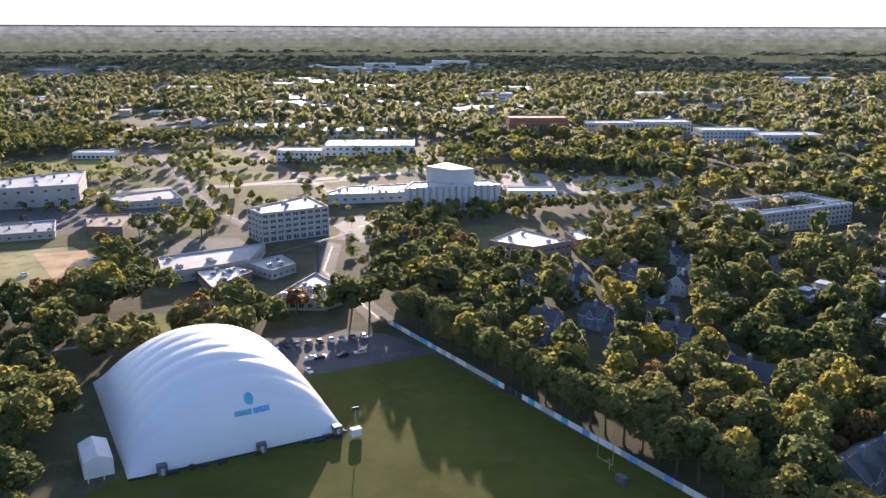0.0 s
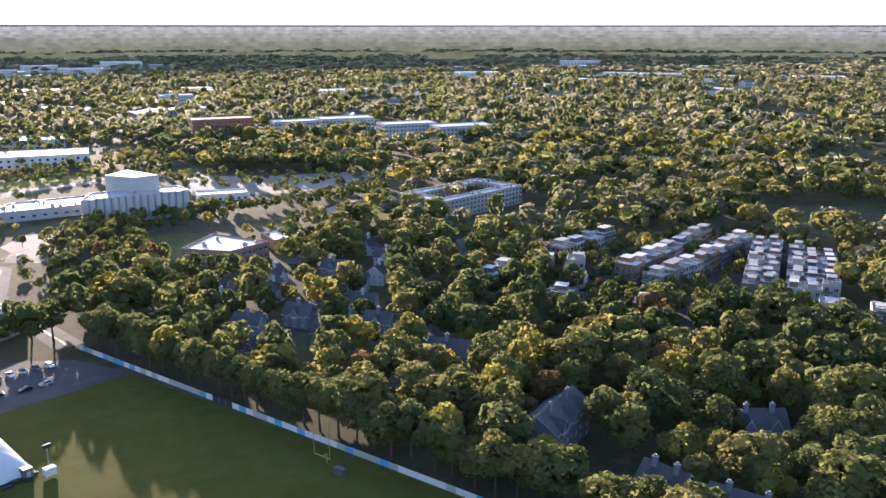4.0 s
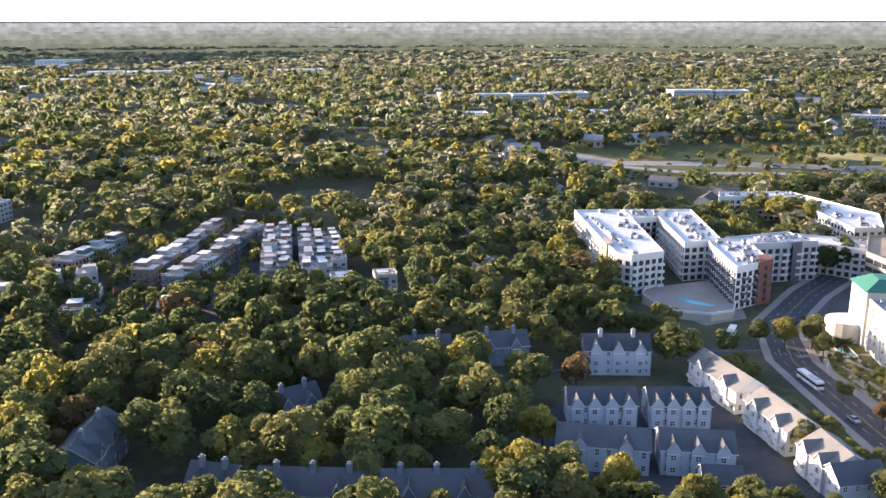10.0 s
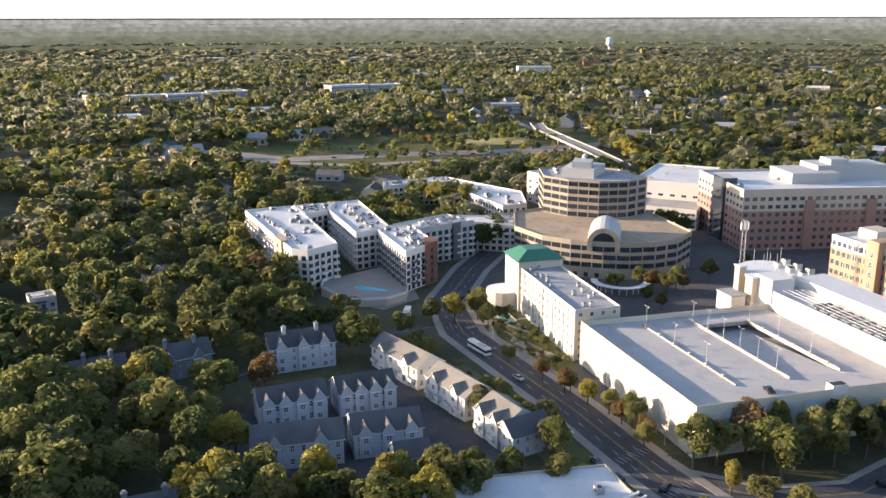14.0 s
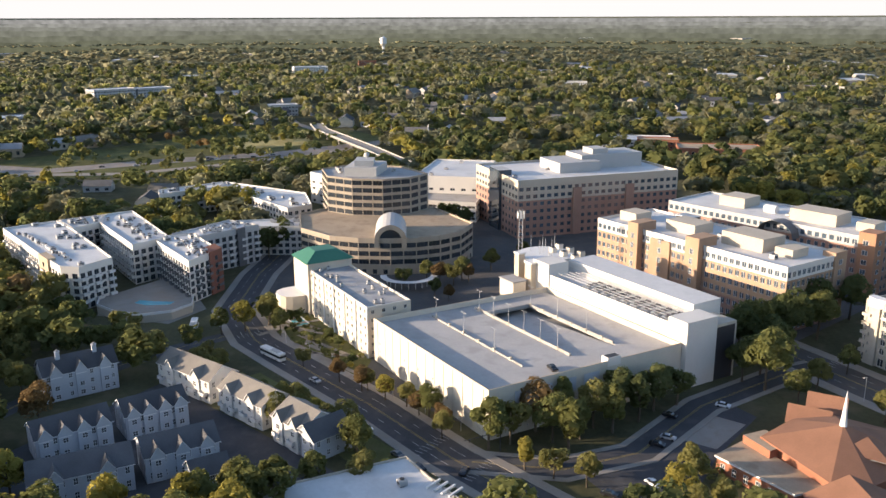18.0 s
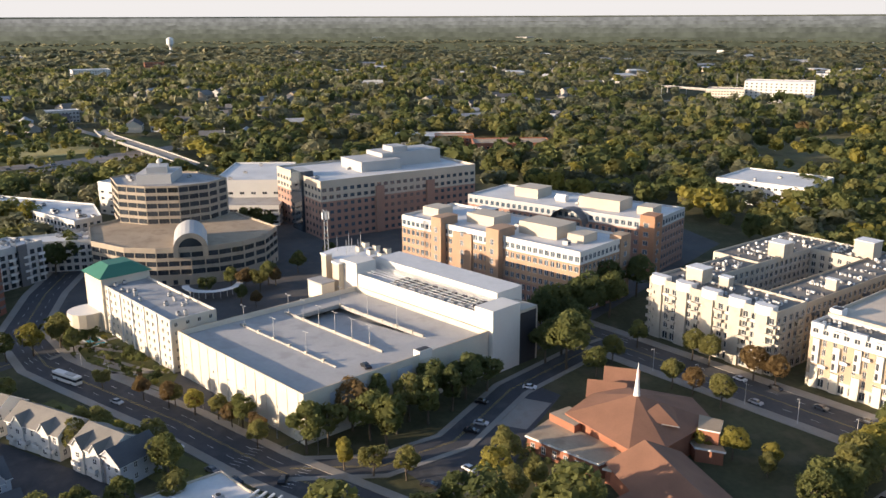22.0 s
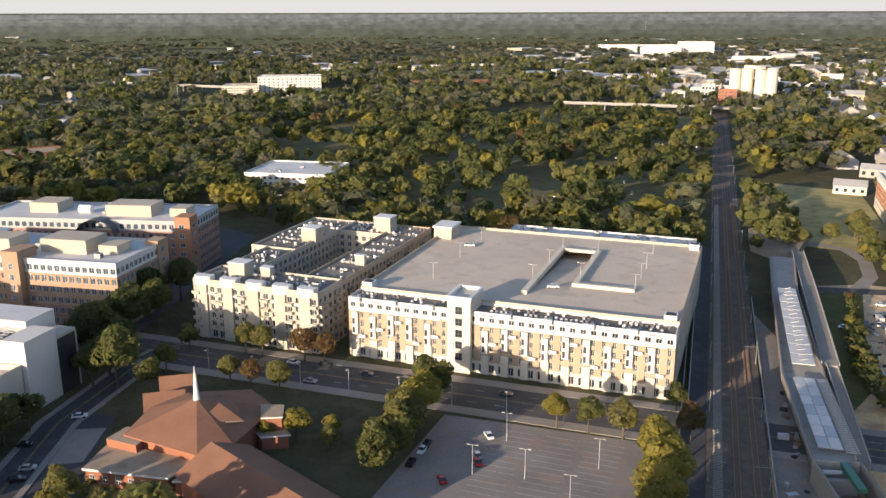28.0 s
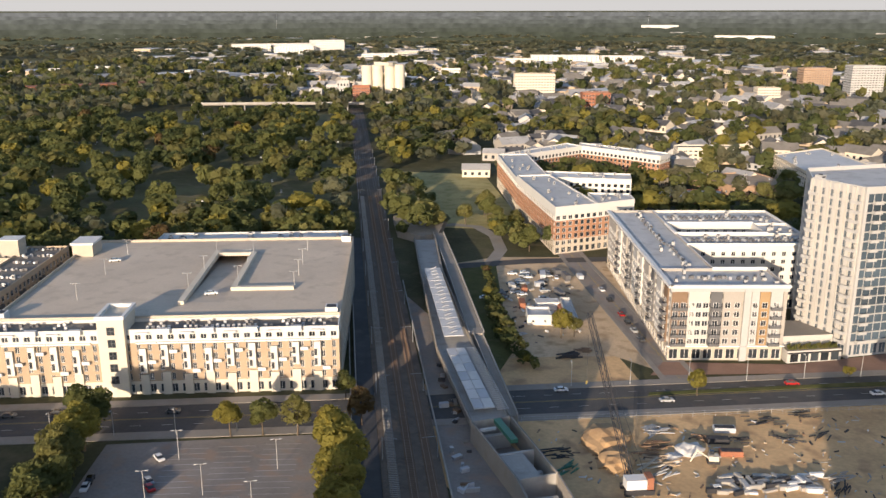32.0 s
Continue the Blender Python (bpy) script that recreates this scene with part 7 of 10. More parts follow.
for poly, h, lab in (([(204, -70), (212, -80), (188, -92), (185, -83)], 4.8, "flat_wing"), ([(186, -92), (183, -84), (170, -98), (184, -102)], 4.4, "flat_link"), ([(196, -121), (200, -114), (188, -112), (184, -118)], 4.4, "flat_link")):
    mb = MB(M_BRICK, M_ROOFT, M_TRIM)
    block(mb, poly, 0, h - 0.6, 0)
    block(mb, inset(ccw(poly), -0.4), h - 0.6, h, 2, 1)
    part(lab, mb, church)
mb = MB(M_BRICK, M_ROOFT)
block(mb, [(211, -79), (214, -86), (206, -90), (202, -83)], 0, 7.0, 0, 1)
part("side_chapel", mb, church)
mb = MB(M_BRICK, M_TRIM, M_ROOFT)
block(mb, [(193, -122), (197, -118), (190, -114), (187, -118)], 0, 8.2, 0)
block(mb, [(192.6, -122.6), (197.6, -118), (190, -113.4), (186.4, -118)], 8.2, 8.6, 1, 2)
part("porch_tower", mb, church)
mb = MB(M_RUST_ROOF, M_BRICK)
g0, g1 = Vector((183, -95)), Vector((130, -97))
gd = (g1 - g0).normalized()
gnv = Vector((-gd.y, gd.x))


def HP2(s, t, z):
    p = g0 + gd * s + gnv * t
    return (p.x, p.y, z)


hall = [HP2(0, -10, 0)[:2], HP2(46, -10, 0)[:2], HP2(46, 10, 0)[:2], HP2(0, 10, 0)[:2]]
block(mb, hall, 0, 5.8, 1)
for t in (-11, 11):
    mb.poly([HP2(-1, t, 5.5), HP2(47, t, 5.5), HP2(47, 0, 10.5), HP2(-1, 0, 10.5)], 0)
for s in (0, 46):
    mb.poly([HP2(s, -10, 5.8), HP2(s, 10, 5.8), HP2(s, 0, 10.3)], 1)
part("hall", mb, church, "long hall with plain terracotta gable roof")
mb = MB(M_RUST_ROOF, M_BRICK)
block(mb, [HP2(14, -16, 0)[:2], HP2(46, -16, 0)[:2], HP2(46, -10, 0)[:2], HP2(14, -10, 0)[:2]], 0, 3.6, 1)
mb.poly([HP2(13, -17, 3.4), HP2(47, -17, 3.4), HP2(47, -10, 5.8), HP2(13, -10, 5.8)], 0)
part("aisle", mb, church)
for cx, cy, w, h, r in ((224, -102, 6.5, 5.4, 9.0), (231, -110, 6.0, 5.4, 9.6)):
    mb = MB(M_BRICK, M_RUST_ROOF)
    k = [(cx - w, cy - w * 0.4), (cx + w * 0.2, cy - w), (cx + w, cy + w * 0.4), (cx - w * 0.2, cy + w)]
    block(mb, k, 0, h)
    e = inset(ccw(k), -0.7)
    m0, m1 = Vector(e[0]).lerp(Vector(e[1]), 0.5), Vector(e[2]).lerp(Vector(e[3]), 0.5)
    mb.poly([(*e[1], h - 0.2), (*e[2], h - 0.2), (*m1, r), (*m0, r)], 1)
    mb.poly([(*e[3], h - 0.2), (*e[0], h - 0.2), (*m0, r), (*m1, r)], 1)
    mb.poly([(*e[0], h - 0.2), (*e[1], h - 0.2), (*m0, r)])
    mb.poly([(*e[2], h - 0.2), (*e[3], h - 0.2), (*m1, r)])
    part("pavilion", mb, church)
for i in range(6):
    ob = new("window", window_data(1.4, 2.2, M_TRIM, M_GLASS, "cross"))
    p = Vector((204, -70)).lerp(Vector((185, -83)), (i + 0.4) / 6.4)
    ob.matrix_basis = pose(p.x - 0.05, p.y + 0.05, 1.0, 0, 0, math.degrees(math.atan2(-13, -19)))
    under(ob, church)
keep([(240, -120), (130, -130), (125, -105), (184, -70), (215, -75)], 1)
wr = building("white_roofed_hall", "low hall with bright white membrane roof", "hall", [(180, 55), (201, 11), (191, 5), (176, -6), (150, 40)], 6.2, [(5, 1.2, 2.2, 1.8, 0)], M_BEIGE, M_ROOFW, bay=5, limit=16, units=3, parapet=0.5, margin=1)
for i in range(4):
    mb = MB(M_TRIM)
    mb.box((189 - i * 1.3, 2 - i * 1.8, 6.0), (-4, 3.2, 0), (0.3, 0.4, 0), (0, 0, 0.5))
    part("pergola_beam", mb, wr)

# ---- railway, station and viaduct ----
RA2, RB2 = Vector((82, -177)), Vector((308, -583))
rd = (RB2 - RA2).normalized()
rn = Vector((-rd.y, rd.x))
RP = lambda s, t: tuple(RA2 + rd * s + rn * t)
mb = MB(M_BALLAST)
block(mb, [RP(-70, -8), RP(900, -8), RP(900, 8), RP(-70, 8)], -0.1, 0.5)
tagged(mb.build("track_bed"), "dark ballast bed of the railway", "track bed", kind="structure")
keep([RP(-70, -9), RP(900, -9), RP(900, 9), RP(-70, 9)], 1)
for off in (-4.6, 0.2, 5.0):
    tr = thing("railway_track", "railway track with brown rails on sleepers", "railway track", "railway tracks", at=pose(*RP(200, off), 0.5))
    for g in (-0.72, 0.72):
        mb = MB(M_RAIL)
        block(mb, [RP(-68, off + g - 0.06), RP(900, off + g - 0.06), RP(900, off + g + 0.06), RP(-68, off + g + 0.06)], 0.62, 0.8)
        part("rail", mb, tr)
    mb = MB(M_CONC if off > 4 else M_BROWN)
    for i in range(470):
        s = -66 + i * 0.9
        block(mb, [RP(s, off - 1.25), RP(s + 0.25, off - 1.25), RP(s + 0.25, off + 1.25), RP(s, off + 1.25)], 0.5, 0.64)
    tagged(part("sleepers", mb, tr), kind="stuff")
for i in range(14):
    for off in (-7.4, 7.4):
        x, y = RP(-30 + i * 42, off)
        cp = thing("catenary_pole", "slim grey overhead line pole beside the railway", "pole", "overhead line poles", at=pose(x, y, 0))
        mb = MB(M_STEEL)
        mb.tube((x, y, 0), (x, y, 7.2), 0.14, 0.1, 6)
        part("pole", mb, cp)
        mb = MB(M_STEEL)
        q = RP(-30 + i * 42, off * 0.45)
        mb.tube((x, y, 6.6), (*q, 6.4), 0.05, n=4)
        part("bracket", mb, cp)
# paved strip and barrier beside the track
mb = MB(M_ASPH)
block(mb, [RP(-60, 8.1), RP(250, 8.1), RP(250, 13.0), RP(-60, 15)], -0.1, 0.3)
tagged(mb.build("trackside_paving"), "grey paved strip beside the railway", "paving", kind="structure")
for off, s0, s1, h in ((15.2, -60, 215, 1.4), (13.4, 60, 235, 2.6), (-9.0, -40, 170, 1.2)):
    bar = thing("barrier_wall", "long pale concrete barrier along the railway", "wall", "railway barriers", at=pose(*RP((s0 + s1) / 2, off), 0))
    n = int((s1 - s0) / 9)
    for i in range(n):
        mb = MB(M_CONC)
        a, b = s0 + (s1 - s0) * i / n, s0 + (s1 - s0) * (i + 0.985) / n
        block(mb, [RP(a, off), RP(b, off), RP(b, off + 0.35), RP(a, off + 0.35)], 0, h)
        part("barrier_panel", mb, bar)

VIA = [(170, -384), (144, -332), (101, -253), (72, -207), (51, -182), (30, -150)]
via = thing("station_viaduct", "concrete station viaduct under construction with parapets", "viaduct", at=pose(101, -253, 0))
VW = [11, 10, 13, 12, 11, 11]
for i in range(5):
    a, b = Vector(VIA[i]), Vector(VIA[i + 1])
    d = (b - a).normalized()
    n = Vector((-d.y, d.x))
    w0, w1 = VW[i] / 2, VW[i + 1] / 2
    if i != 3 and i != 4:
        mb = MB(M_CONC)
        mb.prism(ccw([tuple(a + n * w0), tuple(b + n * w1), tuple(b - n * w1), tuple(a - n * w0)]), 4.0, 5.0, bottom=True)
        part("deck_slab", mb, via)
    for sd in (-1, 1):
        mb = MB(M_PAVE)
        p, q = a + n * w0 * sd, b + n * w1 * sd
        e = n * 0.5 * sd
        mb.prism(ccw([tuple(p), tuple(q), tuple(q - e), tuple(p - e)]), 0 if i > 2 else 4.0, 6.4, bottom=True)
        part("parapet", mb, via)
    for k in range(3):
        c = a.lerp(b, (k + 0.5) / 3)
        mb = MB(M_CONC)
        mb.cbox(c.x, c.y, 0, 1.4, VW[i] * 0.6, 4.0, math.atan2(d.y, d.x))
        part("pier", mb, via)
a, b = Vector(VIA[1]), Vector(VIA[2])
d = (b - a).normalized()
n = Vector((-d.y, d.x))
L = (b - a).length
can = thing("platform_canopy", "long white platform canopy with ribs", "canopy", at=pose(*a.lerp(b, 0.5), 5))
for k in range(18):
    c = a + d * (4 + k * (L - 8) / 18)
    e = d * ((L - 8) / 18 * 0.97)
    mb = MB(M_ROOFW)
    mb.box((*(c - n * 3.4), 8.3 + (k % 2) * 0.05), (*e, 0), (*(n * 6.8), 0), (0, 0, 0.25))
    part("canopy_panel", mb, can)
    mb = MB(M_GREYL)
    mb.box((*(c - n * 1.0 + e * 0.3), 8.6), (*(e * 0.12), 0), (*(n * 2.4), 0.7), (0, 0, 0.2))
    part("canopy_fin", mb, can)
    if k % 3 == 0:
        mb = MB(M_STEEL)
        mb.tube((*c, 5), (*c, 8.3), 0.2, n=6)
        part("canopy_post", mb, can)
a, b = Vector(VIA[2]), Vector(VIA[3])
d = (b - a).normalized()
n = Vector((-d.y, d.x))
L = (b - a).length
fr = thing("unfinished_deck", "unfinished steel deck with pale panels and bare joists", "deck", at=pose(*a.lerp(b, 0.5), 5))
for k in range(7):
    c = a + d * (3 + k * (L - 8) / 7)
    e = d * ((L - 8) / 7 * 0.93)
    for j in range(2):
        mb = MB(M_ROOFW if (k + j) % 3 else M_GREYB)
        mb.box((*(c - n * (3.6 - j * 3.1)), 6.6), (*e, 0), (*(n * 2.9), 0), (0, 0, 0.3))
        part("deck_panel", mb, fr)
for k in range(38):
    c = a + d * (2 + k * (L - 6) / 38)
    mb = MB(M_GREYL)
    mb.box((*(c + n * 3.0), 6.2), (*(d * 0.35), 0), (*(n * 3.4), 0), (0, 0, 0.3))
    part("joist", mb, fr)
a, b = Vector(VIA[3]), Vector(VIA[4])
d = (b - a).normalized()
n = Vector((-d.y, d.x))
well = thing("concrete_stair_well", "open concrete stair well with green formwork", "stair well", at=pose(*a.lerp(b, 0.5), 0))
for s, m, z in ((0.0, M_CONC, 6.3), (0.55, M_GREYL, 5.2), (0.98, M_CONC, 6.0)):
    mb = MB(m)
    c = a.lerp(b, s)
    mb.box((*(c - n * 5.5), 0), (*(d * 0.5), 0), (*(n * 11), 0), (0, 0, z))
    part("cross_wall", mb, well)
mb = MB(M_CONC)
c = a.lerp(b, 0.55)
mb.box((*(c - n * 5.2), 4.6), (*((b - c) * 0.98), 0), (*(n * 7), 0), (0, 0, 0.4))
part("landing", mb, well)
mb = MB(M_GREEN)
c = a.lerp(b, 0.02)
mb.box((*(c + n * 0.6), 5.2), (*(d * 13), 0), (*(n * 2.0), 0), (0, 0, 1.1))
part("formwork", mb, well, "green formwork cover")
mb = MB(M_STEEL)
mb.tube((*(a + d * 5 - n * 5), 5.6), (*(a + d * 5 - n * 0.5), 5.6), 0.6, n=8)
part("pipe", mb, well)
rngs = random.Random(9)
for i in range(26):
    s, t = rngs.uniform(-8, 78), rngs.uniform(-16.5, -11.5)
    x, y = RP(s, t)
    mb = MB(rngs.choice([M_STEEL, M_DARK, M_PAVE, M_GREYB, M_BROWN]))
    mb.cbox(x, y, 0, rngs.uniform(0.6, 3.5), rngs.uniform(0.5, 1.5), rngs.uniform(0.4, 1.6), rngs.uniform(0, 3))
    tagged(mb.build("site_material"), "stacked building material beside the viaduct", "building material", "stacked materials")

# approach lane and retaining wall on the far side of the viaduct
lane = thing("approach_wall", "pale concrete approach lane with retaining walls beside the viaduct", "retaining wall", at=pose(130, -330, 0))
for (x0, y0), (x1, y1), w, h0, h1 in (((170, -401), (142, -349), 5.0, 4.5, 5.5), ((142, -349), (99, -268), 5.0, 5.5, 6.0), ((99.5, -270), (67.4, -212.2), 3.0, 5.4, 5.4)):
    d = (Vector((x1, y1)) - Vector((x0, y0))).normalized()
    n2 = Vector((-d.y, d.x)) * w / 2
    for nm, k0, k1, up in (("lane_slab", -1, 1, 0.0), ("side_wall", -1.12, -1, 0.9), ("side_wall", 1, 1.12, 0.9)):
        p, q, r, t = (Vector((x0, y0)) + n2 * k0, Vector((x1, y1)) + n2 * k0, Vector((x1, y1)) + n2 * k1, Vector((x0, y0)) + n2 * k1)
        mb = MB(M_CONC if up else M_PAVE)
        mb.poly([(*p, h0 + up), (*q, h1 + up), (*r, h1 + up), (*t, h0 + up)])
        for (e, he), (g, hg) in (((p, h0), (q, h1)), ((q, h1), (r, h1)), ((r, h1), (t, h0)), ((t, h0), (p, h0))):
            mb.poly([(*e, 0), (*g, 0), (*g, hg + up), (*e, he + up)])
        part(nm, mb, lane)
mb = MB(M_PAVE)
block(mb, [(209, -428), (203, -448), (181, -440), (170, -401), (176, -392), (193, -400)], 0.1, 4.4)
part("landing", mb, lane, "pale concrete landing joining the lanes")

# ---- building site ----
cr = thing("crawler_crane", "crawler crane with long lattice boom and white cab", "crane", at=pose(29, -195, 0))
mb = MB(M_TRIM, M_DARK, M_BRICK)
mb.cbox(29, -195, 1.2, 6.5, 3.2, 2.6, 0.5, 0)
mb.cbox(26.5, -196.2, 1.2, 1.6, 3.4, 3.2, 0.5, 2)
part("cab_house", mb, cr)
for o in (-1.9, 1.9):
    mb = MB(M_DARK)
    mb.cbox(29 - o * 0.48, -195 + o * 0.87, 0, 7.5, 1.0, 1.25, 0.5)
    part("crawler_track", mb, cr)
b0, b1 = Vector((31.5, -197.5, 2.6)), Vector((52, -236, 30))
bd = (b1 - b0)
bs = bd.cross(Vector((0, 0, 1))).normalized()
bu = bs.cross(bd).normalized()
mb = MB(M_DARK)
for i, (p, q) in enumerate(((1, 1), (-1, 1), (-1, -1), (1, -1))):
    mb.tube(b0 + (bs * p + bu * q) * 0.84, b1 + (bs * p + bu * q) * 0.7, 0.13, n=4)
N = 22
for i in range(N):
    for f0, f1 in (((1, 1), (-1, 1)), ((-1, 1), (-1, -1)), ((-1, -1), (1, -1)), ((1, -1), (1, 1))):
        s0, s1 = b0 + bd * (i / N), b0 + bd * ((i + 1) / N)
        w = 2.0 if 1 < i < N - 2 else 1.2
        mb.tube(s0 + (bs * f0[0] + bu * f0[1]) * w * 0.42, s1 + (bs * f1[0] + bu * f1[1]) * w * 0.42, 0.08, n=4, cap=False)
part("lattice_boom", mb, cr)
mb = MB(M_DARK)
mb.tube((26, -193, 3.5), b1, 0.05, n=4)
mb.tube(b1, (b1.x, b1.y, 9), 0.04, n=4)
part("hoist_rope", mb, cr)
mb = MB(M_YEL)
mb.cbox(b1.x, b1.y, 8, 0.5, 0.4, 1.0)
part("hook_block", mb, cr)


def heap(x, y, r, h, mat, label, seed, name="rubble_heap"):
    """An uneven heap of loose material."""
    rng = random.Random(seed)
    me = bmesh.new()
    bmesh.ops.create_icosphere(me, subdivisions=3, radius=1)
    for v in me.verts:
        k = 1 + 0.35 * noise.noise(v.co * 2.2 + Vector((seed, 0, 0))) + 0.12 * noise.noise(v.co * 7)
        v.co = Vector((v.co.x * r * k, v.co.y * r * 0.8 * k, max(-0.05, v.co.z) * h * k))
    d = bpy.data.meshes.new(name)
    me.to_mesh(d)
    me.free()
    d.materials.append(mat)
    ob = new(name, d)
    ob.matrix_basis = pose(x, y, 0, 0, 0, rng.uniform(0, 360))
    return tagged(ob, label, "heap", "heaps on the site")


heap(42, -218, 8.5, 3.6, M_SAND, "heap of orange earth", 3, "earth_heap")
heap(37, -207, 6.0, 2.6, M_SAND, "heap of orange earth", 4, "earth_heap")
heap(19.5, -221, 4.4, 1.9, M_ROOFP, "pale heap of broken concrete rubble", 5)
heap(23, -215, 2.8, 1.1, M_ROOFP, "pale heap of broken concrete rubble", 6)
srng = random.Random(12)


def stack(x, y, turn, n, w, l, mat, label, name="timber_stack", th=0.3):
    top = thing(name, label, "stack", "stacks on the site", at=pose(x, y, 0, 0, 0, turn))
    for i in range(n):
        mb = MB(mat)
        mb.cbox(srng.uniform(-w, w), srng.uniform(-w, w) * 0.7, 0.02 + th * (i % 3), l * srng.uniform(0.6, 1), th * srng.uniform(0.6, 1.2), th * 0.9, srng.uniform(-0.3, 0.3))
        ob = mb.build("beam")
        ob.parent = top


for x, y, t, n, w, l, m, lab in ((30, -214, 20, 14, 2.5, 5, M_BROWN, "jumbled stack of brown timber beams"), (28, -208, 50, 12, 2.2, 5, M_CREAM, "loose stack of pale planks"), (23, -212, 30, 10, 2.0, 4.5, M_TAN, "loose stack of pale planks"),
                                 (8, -232, 30, 9, 3.5, 4, M_DARK, "scattered dark steel bars on sand"), (-4, -238, 10, 9, 3.5, 4, M_DARK, "scattered dark steel bars on sand"), (-14, -244, 60, 9, 3.5, 4, M_DARK, "scattered dark steel bars on sand"),
                                 (-18, -215, 80, 16, 3.0, 3.5, M_DARK, "jumbled scrap beside the site edge"), (31, -228, 70, 12, 2.6, 5, M_STEEL, "row of upright steel frames"), (16, -229, 5, 8, 1.8, 6, M_BROWN, "stack of dark beams on pallets")):
    stack(x, y, t, n, w, l, m, lab)
for i in range(64):
    f, g = srng.random(), srng.random()
    x, y = 12 - 25 * f + srng.uniform(-1, 1), -200 - 12 * f - 9 * g
    mb = MB(srng.choice([M_CONC, M_GREYL, M_CONC, M_DARK, M_TRIM, M_TAUPE]))
    mb.cbox(x, y, 0, srng.uniform(1.5, 4.4), srng.uniform(0.6, 1.3), srng.uniform(0.5, 1.5), srng.choice([0.5, 0.6, 0.45, -1.0]) + srng.uniform(-0.2, 0.2))
    tagged(mb.build("concrete_block"), "grey concrete block on the building site", "concrete block", "blocks on the site")
for x, y, t, n, w, l, m, lab in ((28, -220, 35, 18, 3.4, 6, M_BROWN, "jumbled stack of rusty brown beams"), (27, -212, 15, 16, 3.0, 6, M_TAN, "loose stack of pale timber"), (24, -206, 60, 14, 2.6, 4, M_ROOFP, "broken pale slabs on sand"),
                                 (29.5, -229.5, 25, 14, 3.0, 4, M_STEEL, "flat trailer loaded with steel frames"), (9, -224.5, 10, 12, 2.2, 3, M_BROWN, "small pile of rusty scrap"), (2, -247, 30, 12, 4.5, 4, M_DARK, "scattered dark steel bars on sand"), (-9, -256, 40, 10, 4.0, 4, M_DARK, "scattered dark steel bars on sand"),
                                 (-18, -221, 40, 20, 3.4, 3.5, M_TAUPE, "jumbled scrap beside the site edge"), (53, -205, 30, 16, 4.0, 4, M_DARK, "dark formwork stacked in the shade"), (48, -198, 70, 14, 3.0, 4, M_GREEN, "green steel props lying in the shade")):
    stack(x, y, t, n, w, l, m, lab)
building("yard_shed", "small white shed with a pale roof in the car yard", "shed", [(89.5, -298), (81, -301.5), (84.5, -310.5), (93, -307)], 4.2, [(3.6, 1.0, 1.0, 1.2, 0)], M_WHITE, M_ROOFP, bay=4, limit=4, units=0)
building("yard_shed", "long grey shed beside the lane", "shed", [(84, -324), (80, -325.5), (71, -303), (75, -301.5)], 4.0, [(3.4, 1.0, 1.0, 1.2, 0)], M_GREYL, M_ROOFP, bay=5, limit=2, units=0)
stack(67, -273, 40, 18, 2.6, 5, M_DARK, "dark tangle of scrap and rusty frames in the yard", "scrap_pile", 0.5)
stack(63, -280, 10, 10, 2.2, 4, M_BROWN, "dark tangle of scrap and rusty frames in the yard", "scrap_pile", 0.4)
stack(90, -285, 60, 14, 2.6, 4, M_STEEL, "loose steel sheets and pipes in the yard", "scrap_pile", 0.35)
# loose rubble and offcuts strewn over the sand
mb = MB(M_BROWN, M_CONC, M_DARK, M_ROOFP, M_TAN)
for i in range(420):
    x, y = srng.uniform(-40, 62), srng.uniform(-262, -190)
    if not in_poly(x, y, [(62, -216), (-44, -272), (-44, -214), (20, -190), (56, -196)]):
        continue
    mb.cbox(x, y, 0.02, srng.uniform(0.3, 2.2), srng.uniform(0.15, 0.5), srng.uniform(0.08, 0.4), srng.uniform(0, 3.1), srng.randrange(5))
tagged(mb.build("rubble"), "loose offcuts and rubble strewn over sandy ground", "rubble", kind="stuff")
for x, y, t, c in ((12, -236.5, 20, M_GREYB), (13, -229, 20, M_DARK), (9, -223, 20, M_BRICK)):
    mc = thing("site_container", "low steel skip on the building site", "skip", "site skips", at=pose(x, y, 0))
    mb = MB(c, M_DARK)
    mb.cbox(x, y, 0, 6, 2.4, 1.5, radians(t))
    mb.cbox(x, y, 1.5, 5.4, 1.9, 0.02, radians(t), 1)
    part("skip_body", mb, mc)
exc = thing("excavator", "compact yellow-grey excavator on sand", "excavator", at=pose(13, -217, 0))
for nm, args, m in (("undercarriage", (13, -217, 0, 3.2, 2.4, 0.8, 0.3), M_DARK), ("upper_body", (13, -217, 0.8, 2.6, 2.2, 1.4, 0.3), M_CREAM), ("cab", (13.6, -217.5, 2.2, 1.2, 1.1, 1.0, 0.3), M_GLASS)):
    mb = MB(m)
    mb.cbox(*args)
    part(nm, mb, exc)
mb = MB(M_CREAM)
mb.tube((14, -216, 1.6), (17, -214.5, 4), 0.25, n=5)
mb.tube((17, -214.5, 4), (18.5, -213.8, 0.8), 0.2, n=5)
part("digger_arm", mb, exc)
sf = thing("site_fence", "long wire fence with pale posts along the site", "fence", at=pose(20, -238, 0))
for i in range(46):
    p = Vector((70, -218)).lerp(Vector((-70, -289)), i / 46)
    mb = MB(M_STEEL)
    mb.tube((*p, 0), (*p, 1.9), 0.05, n=4)
    part("post", mb, sf)
mb = MB(M_STEEL)
for z in (0.5, 1.0, 1.85):
    mb.tube((70, -218, z), (-70, -289, z), 0.025, n=4)
part("rail", mb, sf)

# ---- apartments across the avenue ----
nu = Vector((-36.7, -15.2)).normalized()
nv = Vector((nu.y, -nu.x)) * -1
